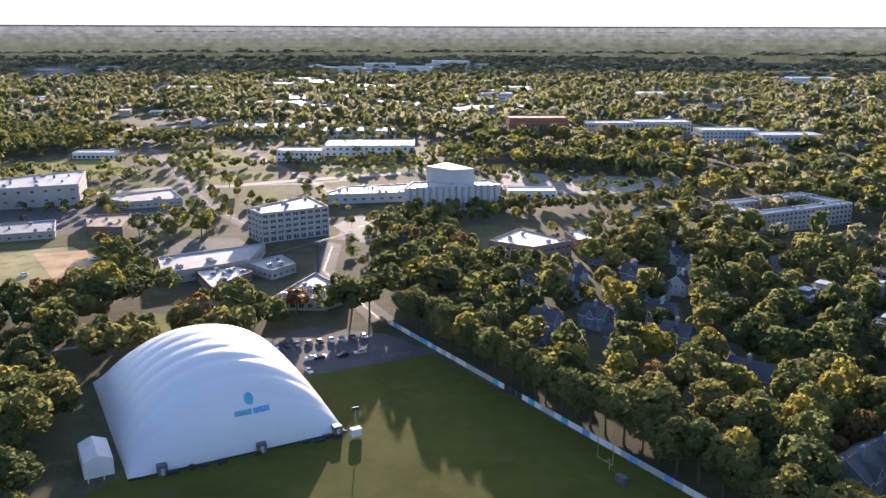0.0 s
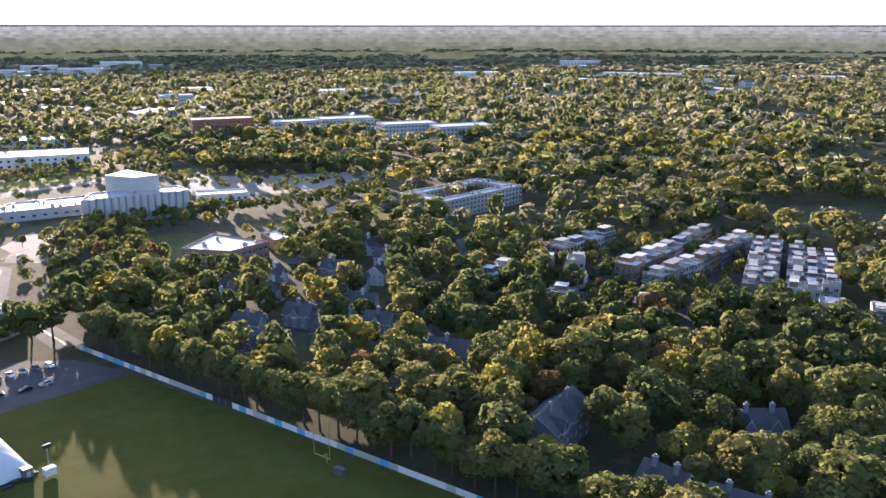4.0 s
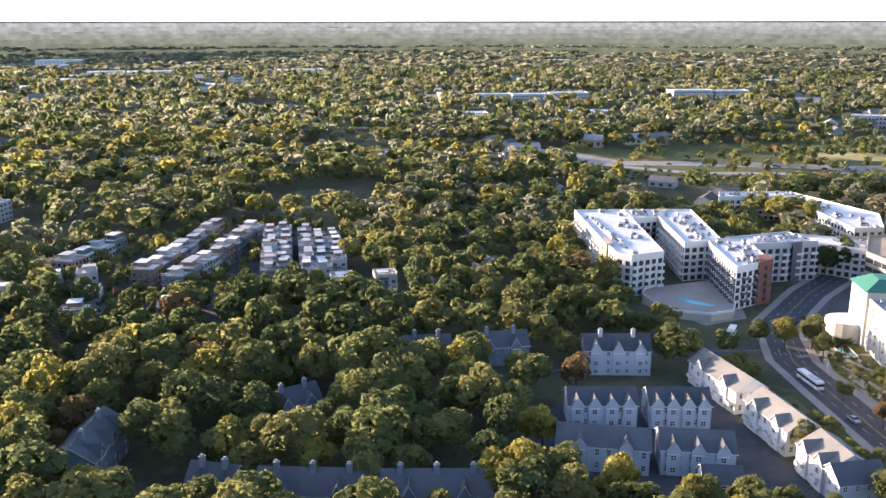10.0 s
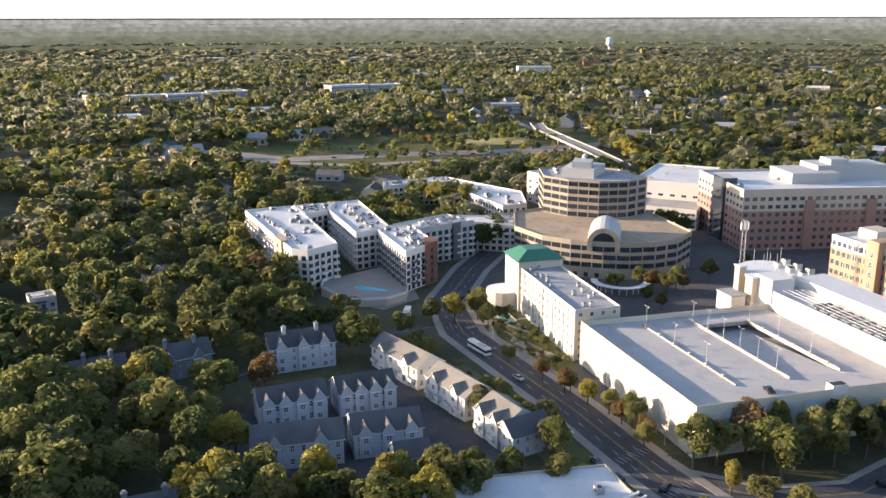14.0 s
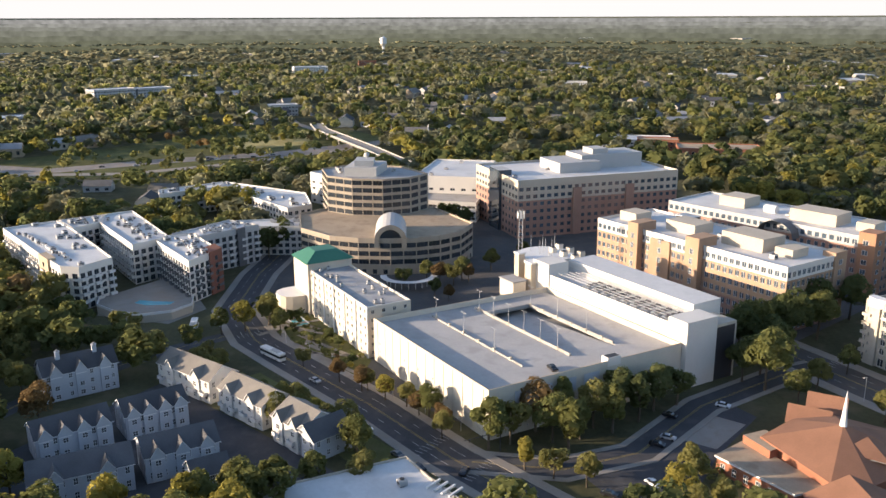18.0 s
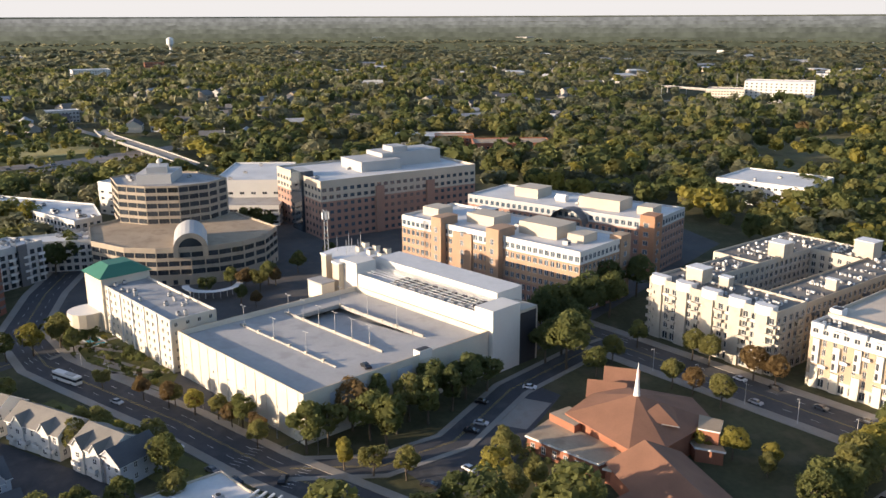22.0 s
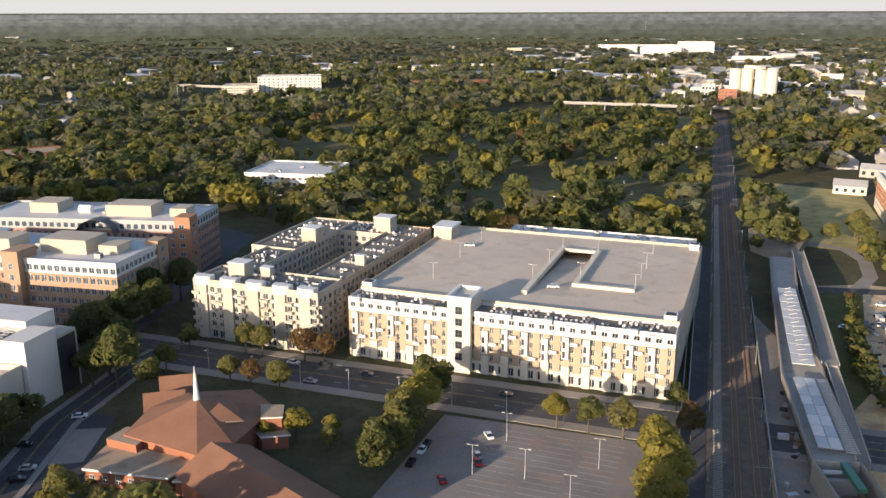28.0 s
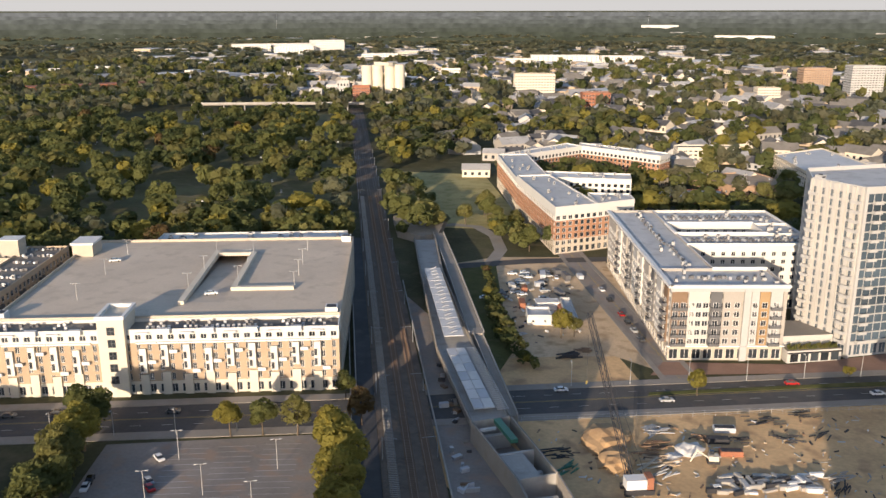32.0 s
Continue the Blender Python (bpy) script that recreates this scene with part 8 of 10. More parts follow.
NP = lambda s, t: tuple(Vector((35, -283.5)) + nu * s + nv * t)
NR = [(5.4, 0.5, 3.0, 3.6, 1)] + [(3.2, 0.7, 1.7, 1.8, 0)] * 6
WING = [([NP(0, 0), NP(39, 0), NP(39, 20), NP(0, 20)], M_TAUPE), ([NP(0, 20), NP(20, 20), NP(20, 114), NP(0, 114)], M_TAUPE), ([NP(20, 53), NP(72, 53), NP(72, 71), NP(20, 71)], M_WHITE), ([NP(20, 89), NP(72, 89), NP(72, 114), NP(20, 114)], M_WHITE), ([NP(57, 71), NP(72, 71), NP(72, 89), NP(57, 89)], M_WHITE)]
newapt = None
for i, (poly, w) in enumerate(WING):
    bld = building("new_apartments", ["new white, taupe and brown apartment block with shop fronts", "taupe apartment wing with recessed balconies", "white apartment wing between courts", "white rear apartment wing", "white apartment wing closing the inner court"][i],
                   "apartment building", poly, 27, NR, w, M_ROOFP, extra=(M_BEIGE,), bay=3.9, limit=50 if i < 2 else 8, units=8, seed=40 + i,
                   frame_mat=M_TRIM, coping=M_TRIM, parapet=1.0, group="new apartment wings", unit_size=(0.8, 1.5))
    newapt = newapt or bld


def bay_strip(top, a, d, w, z0, z1, mat, proud, count, ww, wh, fh, frame_mat, trays=False):
    """A projecting strip of wall with its own windows, floor by floor, and optional balconies."""
    a, d = Vector(a), Vector(d).normalized()
    out = Vector((d.y, -d.x))
    mb = MB(mat)
    block(mb, [tuple(a), tuple(a + d * w), tuple(a + d * w + out * proud), tuple(a + out * proud)], z0, z1)
    part("facade_bay", mb, top)
    turn = math.degrees(math.atan2(d.y, d.x))
    for k in range(int((z1 - z0 - 0.4) / fh)):
        for j in range(count):
            p = a + d * ((j + 0.5) * w / count - ww / 2) + out * (proud + 0.02)
            ob = new("window", window_data(ww, wh, frame_mat, M_GLASS, "double"))
            ob.matrix_basis = pose(p.x, p.y, z0 + k * fh + 0.6, 0, 0, turn)
            under(ob, top)
        if trays:
            p = a + d * 0.1 + out * proud
            ob = new("balcony", balcony_data(M_GREYD, 1.4, w - 0.2))
            ob.matrix_basis = pose(p.x, p.y, z0 + k * fh + 0.05, 0, 0, turn)
            under(ob, top)


side = (-nv.x, -nv.y)
for s0, w, m, n, tr in ((0.2, 5.2, M_BROWN, 2, True), (5.8, 7.0, M_PIER, 3, False), (13.2, 3.8, M_GREYD, 1, True), (17.4, 6.4, M_TAUPE, 2, False), (27.0, 2.6, M_GREYL, 1, False), (29.8, 3.4, M_TANP, 1, False), (33.4, 4.0, M_GREYL, 1, True), (37.6, 1.3, M_TAUPE, 0, False)):
    bay_strip(newapt, NP(s0, 0), nu, w, 5.6, 24.9, m, 0.5, n, 1.9, 2.0, 3.2, M_TRIM, tr)
mb = MB(M_GREYL)
block(mb, [NP(24.4, -0.9), NP(26.6, -0.9), NP(26.6, 0.3), NP(24.4, 0.3)], 0, 26.4)
part("facade_pier", mb, newapt)
for t1, w, m, n, tr in ((8, 5, M_BROWN, 1, True), (18, 6, M_GREYL, 2, False), (27, 4, M_GREYD, 1, True), (38, 7, M_TAUPE, 2, False), (46, 4, M_WHITE, 1, True), (58, 7, M_GREYL, 2, False), (66, 4, M_GREYD, 1, True), (78, 6, M_TAUPE, 2, False), (88, 5, M_WHITE, 1, True), (110, 16, M_TAUPE, 4, False)):
    bay_strip(newapt, NP(0, t1), side, w, 5.6, 24.9, m, 0.5, n, 1.9, 2.0, 3.2, M_TRIM, tr)
# rows of dark condensers on the roof
mb = MB(M_GREYD, M_STEEL)
crng = random.Random(33)
for i in range(70):
    s0, t0 = (crng.uniform(6, 34), crng.choice([9, 10.6])) if i < 24 else (crng.choice([10.5, 12.0]), 24 + (i - 24) * 1.85)
    block(mb, [NP(s0, t0), NP(s0 + 0.9, t0), NP(s0 + 0.9, t0 + 1.0), NP(s0, t0 + 1.0)], 26.0, 26.0 + crng.uniform(0.8, 1.2), i % 3 == 0)
part("roof_machinery", mb, newapt, "rows of small dark rooftop condensers")
mb = MB(M_TRIM)
block(mb, [NP(-0.6, -0.9), NP(39.5, -0.9), NP(39.5, 0.2), NP(-0.6, 0.2)], 5.2, 5.6)
block(mb, [NP(-0.8, -1.0), NP(39.8, -1.0), NP(39.8, 0.4), NP(-0.8, 0.4)], 26.2, 27.2)
block(mb, [NP(-1.2, -1.0), NP(0.4, -1.0), NP(0.4, 114), NP(-1.2, 114)], 26.2, 27.2)
part("cornice", mb, newapt)
mb = MB(M_GREYL)
block(mb, [NP(-0.4, -0.75), NP(39.3, -0.75), NP(39.3, 0.2), NP(-0.4, 0.2)], 24.9, 26.2)
part("fascia", mb, newapt, "pale grey fascia band")
# white parapet lips round the courts and dark machinery rows on the rear wings
mb = MB(M_TRIM)
for q in ([NP(19.4, 70.4), NP(57.6, 70.4), NP(57.6, 71.2), NP(19.4, 71.2)], [NP(19.4, 88.8), NP(57.6, 88.8), NP(57.6, 89.6), NP(19.4, 89.6)], [NP(19.2, 71.2), NP(20.2, 71.2), NP(20.2, 88.8), NP(19.2, 88.8)], [NP(19.4, 52.4), NP(72, 52.4), NP(72, 53.2), NP(19.4, 53.2)], [NP(19.4, 19.4), NP(39, 19.4), NP(39, 20.2), NP(19.4, 20.2)]):
    block(mb, q, 26.4, 27.5, 0)
part("court_parapet", mb, newapt)
mb = MB(M_GREYD, M_STEEL)
for k in range(26):
    for t0 in (60.5, 63.0, 99.0, 102.5):
        s0 = 22 + k * 1.85
        block(mb, [NP(s0, t0), NP(s0 + 0.9, t0), NP(s0 + 0.9, t0 + 1.0), NP(s0, t0 + 1.0)], 26.0, 26.0 + crng.uniform(0.8, 1.2), k % 3 == 0)
part("roof_machinery", mb, newapt, "rows of small dark rooftop condensers")

# tower with glazed corners
TWP = [(-21, -309), (-5, -322), (-3, -341), (-30, -362), (-62, -338)]
tw = building("apartment_tower", "tall apartment tower with ivory piers and a glazed balcony front", "apartment building", TWP, 60, [(5.5, 0.6, 2.6, 3.8, 0)] + [(3.25, 0.4, 1.7, 2.5, 0)] * 16, M_GREYL, M_ROOFP, bay=3.4, limit=40,
              pane=M_GLASSB, frame_mat=M_GREYL, coping=M_TRIM, parapet=1.4, units=5, seed=50)
ta, tb, tc = Vector((-5, -322)), Vector((-21, -309)), Vector((-62, -338))
for (p, q), nb, glazed in (((tb, ta), 6, False), ((tc, tb), 12, True)):
    d = (p - q).normalized() if glazed is None else (q - p).normalized()
    out = Vector((d.y, -d.x))
    if out.dot(-p) < 0:
        p, q, d, out = q, p, -d, -out
    L = (q - p).length
    turn = math.degrees(math.atan2(d.y, d.x))

    def strip_part(name, s0, s1, z0, z1, k0, k1, mat):
        mb = MB(mat)
        block(mb, [tuple(p + d * s0 + out * k0), tuple(p + d * s1 + out * k0), tuple(p + d * s1 + out * k1), tuple(p + d * s0 + out * k1)], z0, z1)
        part(name, mb, tw)

    if glazed:
        for k in range(16):
            z = 5.6 + 3.25 * k
            strip_part("glass_band", 0.6, L - 0.6, z + 0.35, z + 3.2, 0.0, 0.25, M_GLASSB)
            strip_part("floor_slab", 0.3, L - 0.1, z, z + 0.35, 0.0, 0.75, M_GREYL)
        for i in range(17):
            strip_part("mullion", 0.6 + i * (L - 1.4) / 16, 0.78 + i * (L - 1.4) / 16, 5.6, 58.0, 0.2, 0.4, M_GREYL)
        for i in (0.0, 0.33, 0.66, 0.97):
            strip_part("pier", i * L, i * L + 1.1, 0, 60.2, 0.0, 0.95, M_GREYL)
    else:
        for i in range(nb + 1):
            strip_part("pier", max(0, i * L / nb - 0.8), min(L, i * L / nb + 0.8), 5.5, 59.6, 0.0, 0.7, M_PIER)
    for k in range(16):
        for f in ((0.06, 0.40, 0.72) if glazed else (0.02, 0.84)):
            c = p + d * (L * f) + out * (0.75 if glazed else 0.7)
            ob = new("balcony", balcony_data(M_GREYL, 1.5, 3.2))
            ob.matrix_basis = pose(c.x, c.y, 5.5 + 3.25 * k, 0, 0, turn)
            under(ob, tw)
pod = thing("podium", "two-level podium with planted terrace between tower and flats", "podium", at=pose(-4, -308, 0))
mb = MB(M_PIER, M_PAVE)
block(mb, [(-3, -296), (-20, -306), (-5, -322), (8, -318)], 0.05, 4.4, 0, 1)
part("podium_body", mb, pod)
mb = MB(M_PIER, M_PAVE)
block(mb, [(-1, -302), (-17, -311), (-6, -321), (7, -317)], 4.4, 7.4, 0, 1)
part("upper_terrace", mb, pod)
pa, pb = Vector((-3, -296)), Vector((-20, -306))
pd = (pb - pa).normalized()
po = Vector((pd.y, -pd.x))
po = po if po.dot(-pa) > 0 else -po
for i in range(5):
    p = pa + pd * (1.2 + i * 3.7)
    mb = MB(M_GLASS)
    block(mb, [tuple(p), tuple(p + pd * 2.8), tuple(p + pd * 2.8 + po * 0.06), tuple(p + po * 0.06)], 0.4, 3.4)
    part("shop_window", mb, pod)
    mb = MB(M_LEAF[1 + i % 2])
    for k in range(14):
        g = p + pd * (k * 0.22) - po * (1.2 + 0.9 * (k % 3))
        mb.cbox(g.x, g.y, 4.4, 0.5, 0.4, 0.5 + 0.35 * ((k * 7) % 4), k * 1.3)
    part("planting", mb, pod, "low green terrace planting")
mb = MB(M_DARK)
block(mb, [tuple(pa + po * 0.9), tuple(pb + po * 0.9), tuple(pb), tuple(pa)], 3.6, 3.8)
part("awning", mb, pod, "thin dark awning")
BR = [(4, 0.5, 2.2, 2.8, 2), (3.2, 0.5, 2.0, 2.2, 2)] + [(3.2, 0.5, 2.0, 2.2, 0)] * 3 + [(3.2, 0.5, 2.2, 2.1, 1)]
for i, (poly, lab) in enumerate((([(107, -399), (151, -474), (134, -484), (90, -416)], "red brick apartment wing with white top floor"), ([(90, -416), (75, -433), (80, -446), (101, -440)], "red brick apartment wing end with white top floor"),
                                 ([(151, -474), (190, -552), (172, -562), (134, -484)], "white and brick apartment wing along the meadow"), ([(134, -484), (143, -502), (92, -512), (88, -494)], "white apartment wing with dark roof machinery"),
                                 ([(172, -562), (190, -552), (160, -622), (146, -612)], "brick apartment wing with white flat roof"), ([(146, -612), (152, -628), (82, -602), (86, -586)], "rear brick apartment wing with white flat roof"))):
    building("brick_apartments", lab, "apartment building", poly, 24 if i < 2 else 22.5, BR, M_BRICKA if i != 3 else M_WHITE, M_ROOFP if i < 3 else M_ROOFW, extra=(M_WHITE, M_BEIGE), coping=M_TRIM, bay=3.5, limit=24 if i < 3 else 4, units=10, seed=60 + i, group="brick apartment wings",
             unit_size=(0.8, 1.5), margin=1)
building("low_shop", "long low shop with red stripe and white roof", "shop", [(82, -535), (40, -535), (44, -569), (83, -556)], 6, [(5, 0.8, 3, 2.4, 0)], M_BRICK, M_ROOFW, bay=5, limit=12, units=5)
building("low_shop", "low brown brick workshop", "workshop", [(67, -609), (37, -578), (0, -600), (30, -640)], 7, [(5, 1.2, 2, 2, 0)], M_BRICKO, M_ROOFT, bay=5, limit=12, units=5)
building("cream_apartments", "cream apartment row with flat roof", "apartment building", [(17, -660), (-8, -585), (-60, -602), (-15, -705)], 17, [(3.3, 0.8, 1.8, 1.7, 0)] * 5, M_CREAM, M_ROOFW, bay=4, limit=16, units=10)
# unseen buildings under the flight path, added to shade the railway and the site
for poly, h in (([(82, 36), (84, -58), (40, -58), (40, 36)], 31), ([(-30, -62), (-30, -22), (-100, -26), (-104, -66)], 36)):
    building("unseen_tower", "plain grey concrete tower, unseen, that shades railway and site", "office building", poly, h, [(3.6, 1, 2.2, 1.7, 0)] * 11, M_GREYL, M_ROOFG, bay=4, limit=0, joined=True)
# ---- distant buildings ----
def far_block(name, label, x0, y0, x1, y1, h, wall, roof, depth=None, floors=None, limit=0, category="building", flip=False):
    L = math.hypot(x1 - x0, y1 - y0)
    depth = depth or max(14, min(L * 0.5, 45))
    z0 = float(ground_z((x0 + x1) / 2, (y0 + y1) / 2)) - 1.0
    floors = floors or max(1, int(h / 4))
    fh = (h - 0.8) / floors
    poly = rect((x0, y0), (x1, y1), depth)
    c = [sum(p[k] for p in poly) / 4 for k in (0, 1)]
    if math.hypot(*c) < math.hypot((x0 + x1) / 2, (y0 + y1) / 2):
        poly = rect((x0, y0), (x1, y1), -depth)
    return building(name, label, category, poly, z0 + h + 1, [(fh, fh * 0.3, 2.4, fh * 0.45, 0)] * floors, wall, roof, bay=max(4.0, L / 14), limit=limit, z0=z0, units=2 if limit > 9 else 0, joined=True, group="distant buildings", margin=2 + math.hypot(x0, y0) * 0.012)


F0 = [(-504, 1543, -413, 1549, 13), (-255, 2156, -200, 2162, 16), (-204, 2278, -123, 2284, 17), (-115, 2125, -33, 2132, 19), (-29, 2376, 71, 2380, 18), (63, 1400, 113, 1403, 15), (322, 1453, 427, 1458, 12), (725, 1821, 817, 1816, 14),
      (-148, 764, -108, 764, 10), (-110, 799, -26, 802, 10), (-130, 927, -51, 929, 9), (-240, 955, -153, 957, 9), (-334, 773, -298, 775, 6), (46, 596, 80, 596, 5)]
F1 = [(162, 963, 213, 965, 14), (218, 975, 281, 977, 14), (264, 878, 323, 880, 16), (313, 846, 375, 847, 15), (507, 565, 541, 545, 8), (1077, 812, 1115, 793, 12), (1056, 733, 1089, 697, 15), (1076, 684, 1112, 645, 16), (1132, 652, 1170, 609, 16),
      (1259, 513, 1303, 468, 18), (1304, 465, 1341, 426, 17), (972, 531, 1010, 490, 8), (855, 647, 896, 605, 8), (1070, 225, 1082, 188, 14), (924, 291, 931, 266, 8)]
F2 = [(1159, 2168, 1276, 2102, 12), (1035, 1730, 1101, 1689, 12), (1078, 1642, 1155, 1598, 14), (719, 1840, 809, 1794, 13), (1330, 1451, 1410, 1396, 13), (1796, 316, 1817, 250, 20), (1636, 497, 1650, 450, 14), (1502, -203, 1497, -237, 12), (797, -137, 786, -205, 8),
      (1319, -1333, 1278, -1383, 9), (2158, -1731, 2079, -1826, 15), (1455, -2006, 1303, -2155, 18), (1254, -2086, 1190, -2145, 30), (836, 636, 844, 607, 10), (846, 601, 855, 577, 10)]
F3 = [(599, -1785, 537, -1809, 18), (583, -1917, 439, -1968, 18), (426, -1938, 337, -1967, 18), (1439, -1999, 1360, -2042, 18), (1282, -1939, 1189, -1981, 22), (1202, -2017, 1136, -2049, 30), (583, -3295, 454, -3322, 26), (265, -2732, 101, -2765, 26), (647, -1321, 622, -1333, 19),
      (617, -1470, 584, -1483, 18), (1323, -1345, 1268, -1371, 10), (1359, -1265, 1321, -1284, 10), (984, -1858, 903, -1890, 16)]
F4 = [(72, 935, 136, 938, 22), (766, -168, 759, -203, 12), (717, -192, 705, -259, 11), (2030, 207, 2038, 167, 18), (1049, -942, 947, -1079, 11), (261, -1085, 228, -1099, 18), (549, -1009, 528, -1017, 24)]
for r in F0 + F2 + F3:
    far_block("distant_shed", "pale flat-roofed building far off among trees", *r, M_WHITE, M_ROOFW, category="shed")
for r in F1:
    far_block("distant_apartments", "pale apartment row with white roof among trees", *r, M_GREYL, M_ROOFW, category="apartment building", limit=2)
for r in F4:
    far_block("distant_brick_building", "red-brown brick building with flat roof", *r, M_BRICK, M_ROOFT, limit=2)
far_block("white_office", "white office building with dark window grid", 1095, -683, 1040, -755, 30, M_WHITE, M_ROOFW, 40, 7, 50, "office building")
far_block("parking_deck", "low white parking deck beside an office", 1110, -633, 1079, -674, 19, M_CREAM, M_CONC, 40, 5, 20, "parking deck")
far_block("midrise_block", "cream and brown mid-rise block", 384, -1186, 331, -1208, 32, M_CREAM, M_ROOFT, 25, 8, 40, "apartment building")
far_block("grey_tower", "grey slab tower far off", 6, -1436, -34, -1453, 34, M_BRICKO, M_ROOFG, 25, 10, 20, "apartment building")
far_block("grey_tower", "tall grey slab tower far off", -55, -1308, -96, -1324, 46, M_GREYL, M_ROOFG, 25, 14, 30, "apartment building")
far_block("cream_block", "cream block among trees", 60, -1246, 32, -1257, 18, M_CREAM, M_ROOFT, 20, 5, 10)
far_block("cream_houses", "cream gabled apartment row", 89, -695, 47, -712, 13, M_CREAM, M_SHINGT, 14, 4, 16, "apartment building")
far_block("white_apartments", "white stepped apartment block", 498, -296, 451, -329, 15, M_WHITE, M_ROOFW, 50, 4, 40, "apartment building")
# orange sloping roof of a distant hall
ell = MB(M_BRICK)
block(ell, [(1049, -942), (947, -1079), (975, -1100), (1077, -963)], 0, 12)
tagged(ell.build("distant_hall"), "long low red-roofed hall far off", "hall")
# grain silos by the railway
sil = thing("grain_silos", "pair of tall cream concrete silos", "silo", at=pose(560, -1090, 0))
for x, y in ((566, -1083), (553, -1090), (538, -1098), (526, -1104)):
    mb = MB(M_CREAM)
    mb.tube((x, y, 0), (x, y, 46 if x > 545 else 47), 7.5, n=18)
    part("silo", mb, sil)
mb = MB(M_CREAM)
mb.cbox(546, -1094, 46, 34, 7, 4, -0.45)
part("head_gallery", mb, sil)
for x, y, h in ((610, -1075, 24), (630, -1080, 18), (600, -1110, 20), (640, -1050, 14)):
    far_block("grain_plant", "grey steel grain plant building", x, y, x - 16, y - 7, h, M_GREYL, M_ROOFG, 12, 3, 4, "plant building")
# water tower
wt = thing("water_tower", "white water tower on a slim stem", "water tower", at=pose(2600, 192, float(ground_z(2600, 192))))
wz = float(ground_z(2600, 192))
mb = MB(M_TRIM)
mb.tube((2600, 192, wz), (2600, 192, wz + 22), 4, 3.5, 10)
part("stem", mb, wt)
mb = MB(M_TRIM)
mb.tube((2600, 192, wz + 22), (2600, 192, wz + 28), 4, 10, 14)
mb.tube((2600, 192, wz + 28), (2600, 192, wz + 44), 10, 10, 14)
mb.tube((2600, 192, wz + 44), (2600, 192, wz + 48), 10, 3, 14)
part("tank", mb, wt)
# motorway bridges
for pts, z, w in (([(925, 142), (875, 129), (734, 65), (650, 30)], 8, 13), ([(690, -860), (600, -905), (470, -960), (380, -1000)], 9, 12), ([(1180, -690), (1330, -640), (1500, -560)], 10, 12)):
    br = thing("motorway_bridge", "pale concrete road bridge on piers", "bridge", "road bridges", at=pose(*pts[1], 0))
    Lp, Rp = strip(pts, w)
    for i in range(len(pts) - 1):
        mb = MB(M_PAVE)
        mb.prism(ccw([Lp[i], Lp[i + 1], Rp[i + 1], Rp[i]]), z - 1.4, z, bottom=True)
        part("deck", mb, br)
        for S in (Lp, Rp):
            mb = MB(M_CONC)
            a, b = Vector(S[i]), Vector(S[i + 1])
            mb.box((*a, z), (*(b - a), 0), (0.4, 0.4, 0), (0, 0, 1.0))
            part("parapet", mb, br)
        for k in range(4):
            c = Vector(pts[i]).lerp(Vector(pts[i + 1]), (k + 0.5) / 4)
            mb = MB(M_CONC)
            mb.tube((*c, 0), (*c, z - 1.4), 0.8, n=8)
            part("pier", mb, br)
    keep(Lp + Rp[::-1], 2)
for x, y, h in ((1100, -560, 26), (1240, -760, 30), (620, 900, 30), (1000, -230, 18), (905, 60, 16), (850, 20, 16), (1900, -2900, 60), (560, -3300, 80)):
    z = float(ground_z(x, y))
    pl = thing("tall_mast", "thin grey mast rising above the trees", "mast", "masts", at=pose(x, y, z))
    mb = MB(M_STEEL)
    mb.tube((x, y, z), (x, y, z + h), 0.5, 0.2, 6)
    part("mast", mb, pl)
# scattered roofs of far suburbs, thinning into the woods
def far_house(walls_mb, roofs_mb, wi, ri, x, y, t, L, D, h, flat):
    z = float(ground_z(x, y)) - 0.5
    c, s = math.cos(t), math.sin(t)
    P = lambda a, b, k: (x + a * c - b * s, y + a * s + b * c, z + k)
    foot = [P(-L / 2, -D / 2, 0)[:2], P(L / 2, -D / 2, 0)[:2], P(L / 2, D / 2, 0)[:2], P(-L / 2, D / 2, 0)[:2]]
    block(walls_mb, foot, z, z + h, wi)
    if flat:
        block(roofs_mb, inset(ccw(foot), -0.4), z + h, z + h + 0.5, ri)
    else:
        for sx in (-L / 2, L / 2):
            walls_mb.poly([P(sx, -D / 2, h), P(sx, D / 2, h), P(sx, 0, h + D * 0.3)], wi)
        for sd in (-1, 1):
            roofs_mb.poly([P(-L / 2 - .4, sd * (D / 2 + .4), h), P(L / 2 + .4, sd * (D / 2 + .4), h), P(L / 2 + .4, 0, h + D * 0.32), P(-L / 2 - .4, 0, h + D * 0.32)], ri)
    # dark window boxes on the long sides
    n = max(2, int(L / 5))
    for sd in (-1, 1):
        for i in range(n):
            a = -L / 2 + L * (i + 0.3) / n
            walls_mb.poly([P(a, sd * (D / 2 + 0.06), h * 0.35), P(a + L / n * 0.4, sd * (D / 2 + 0.06), h * 0.35), P(a + L / n * 0.4, sd * (D / 2 + 0.06), h * 0.75), P(a, sd * (D / 2 + 0.06), h * 0.75)], 4)
    keep(foot, 2.5 + math.hypot(x, y) * 0.004)


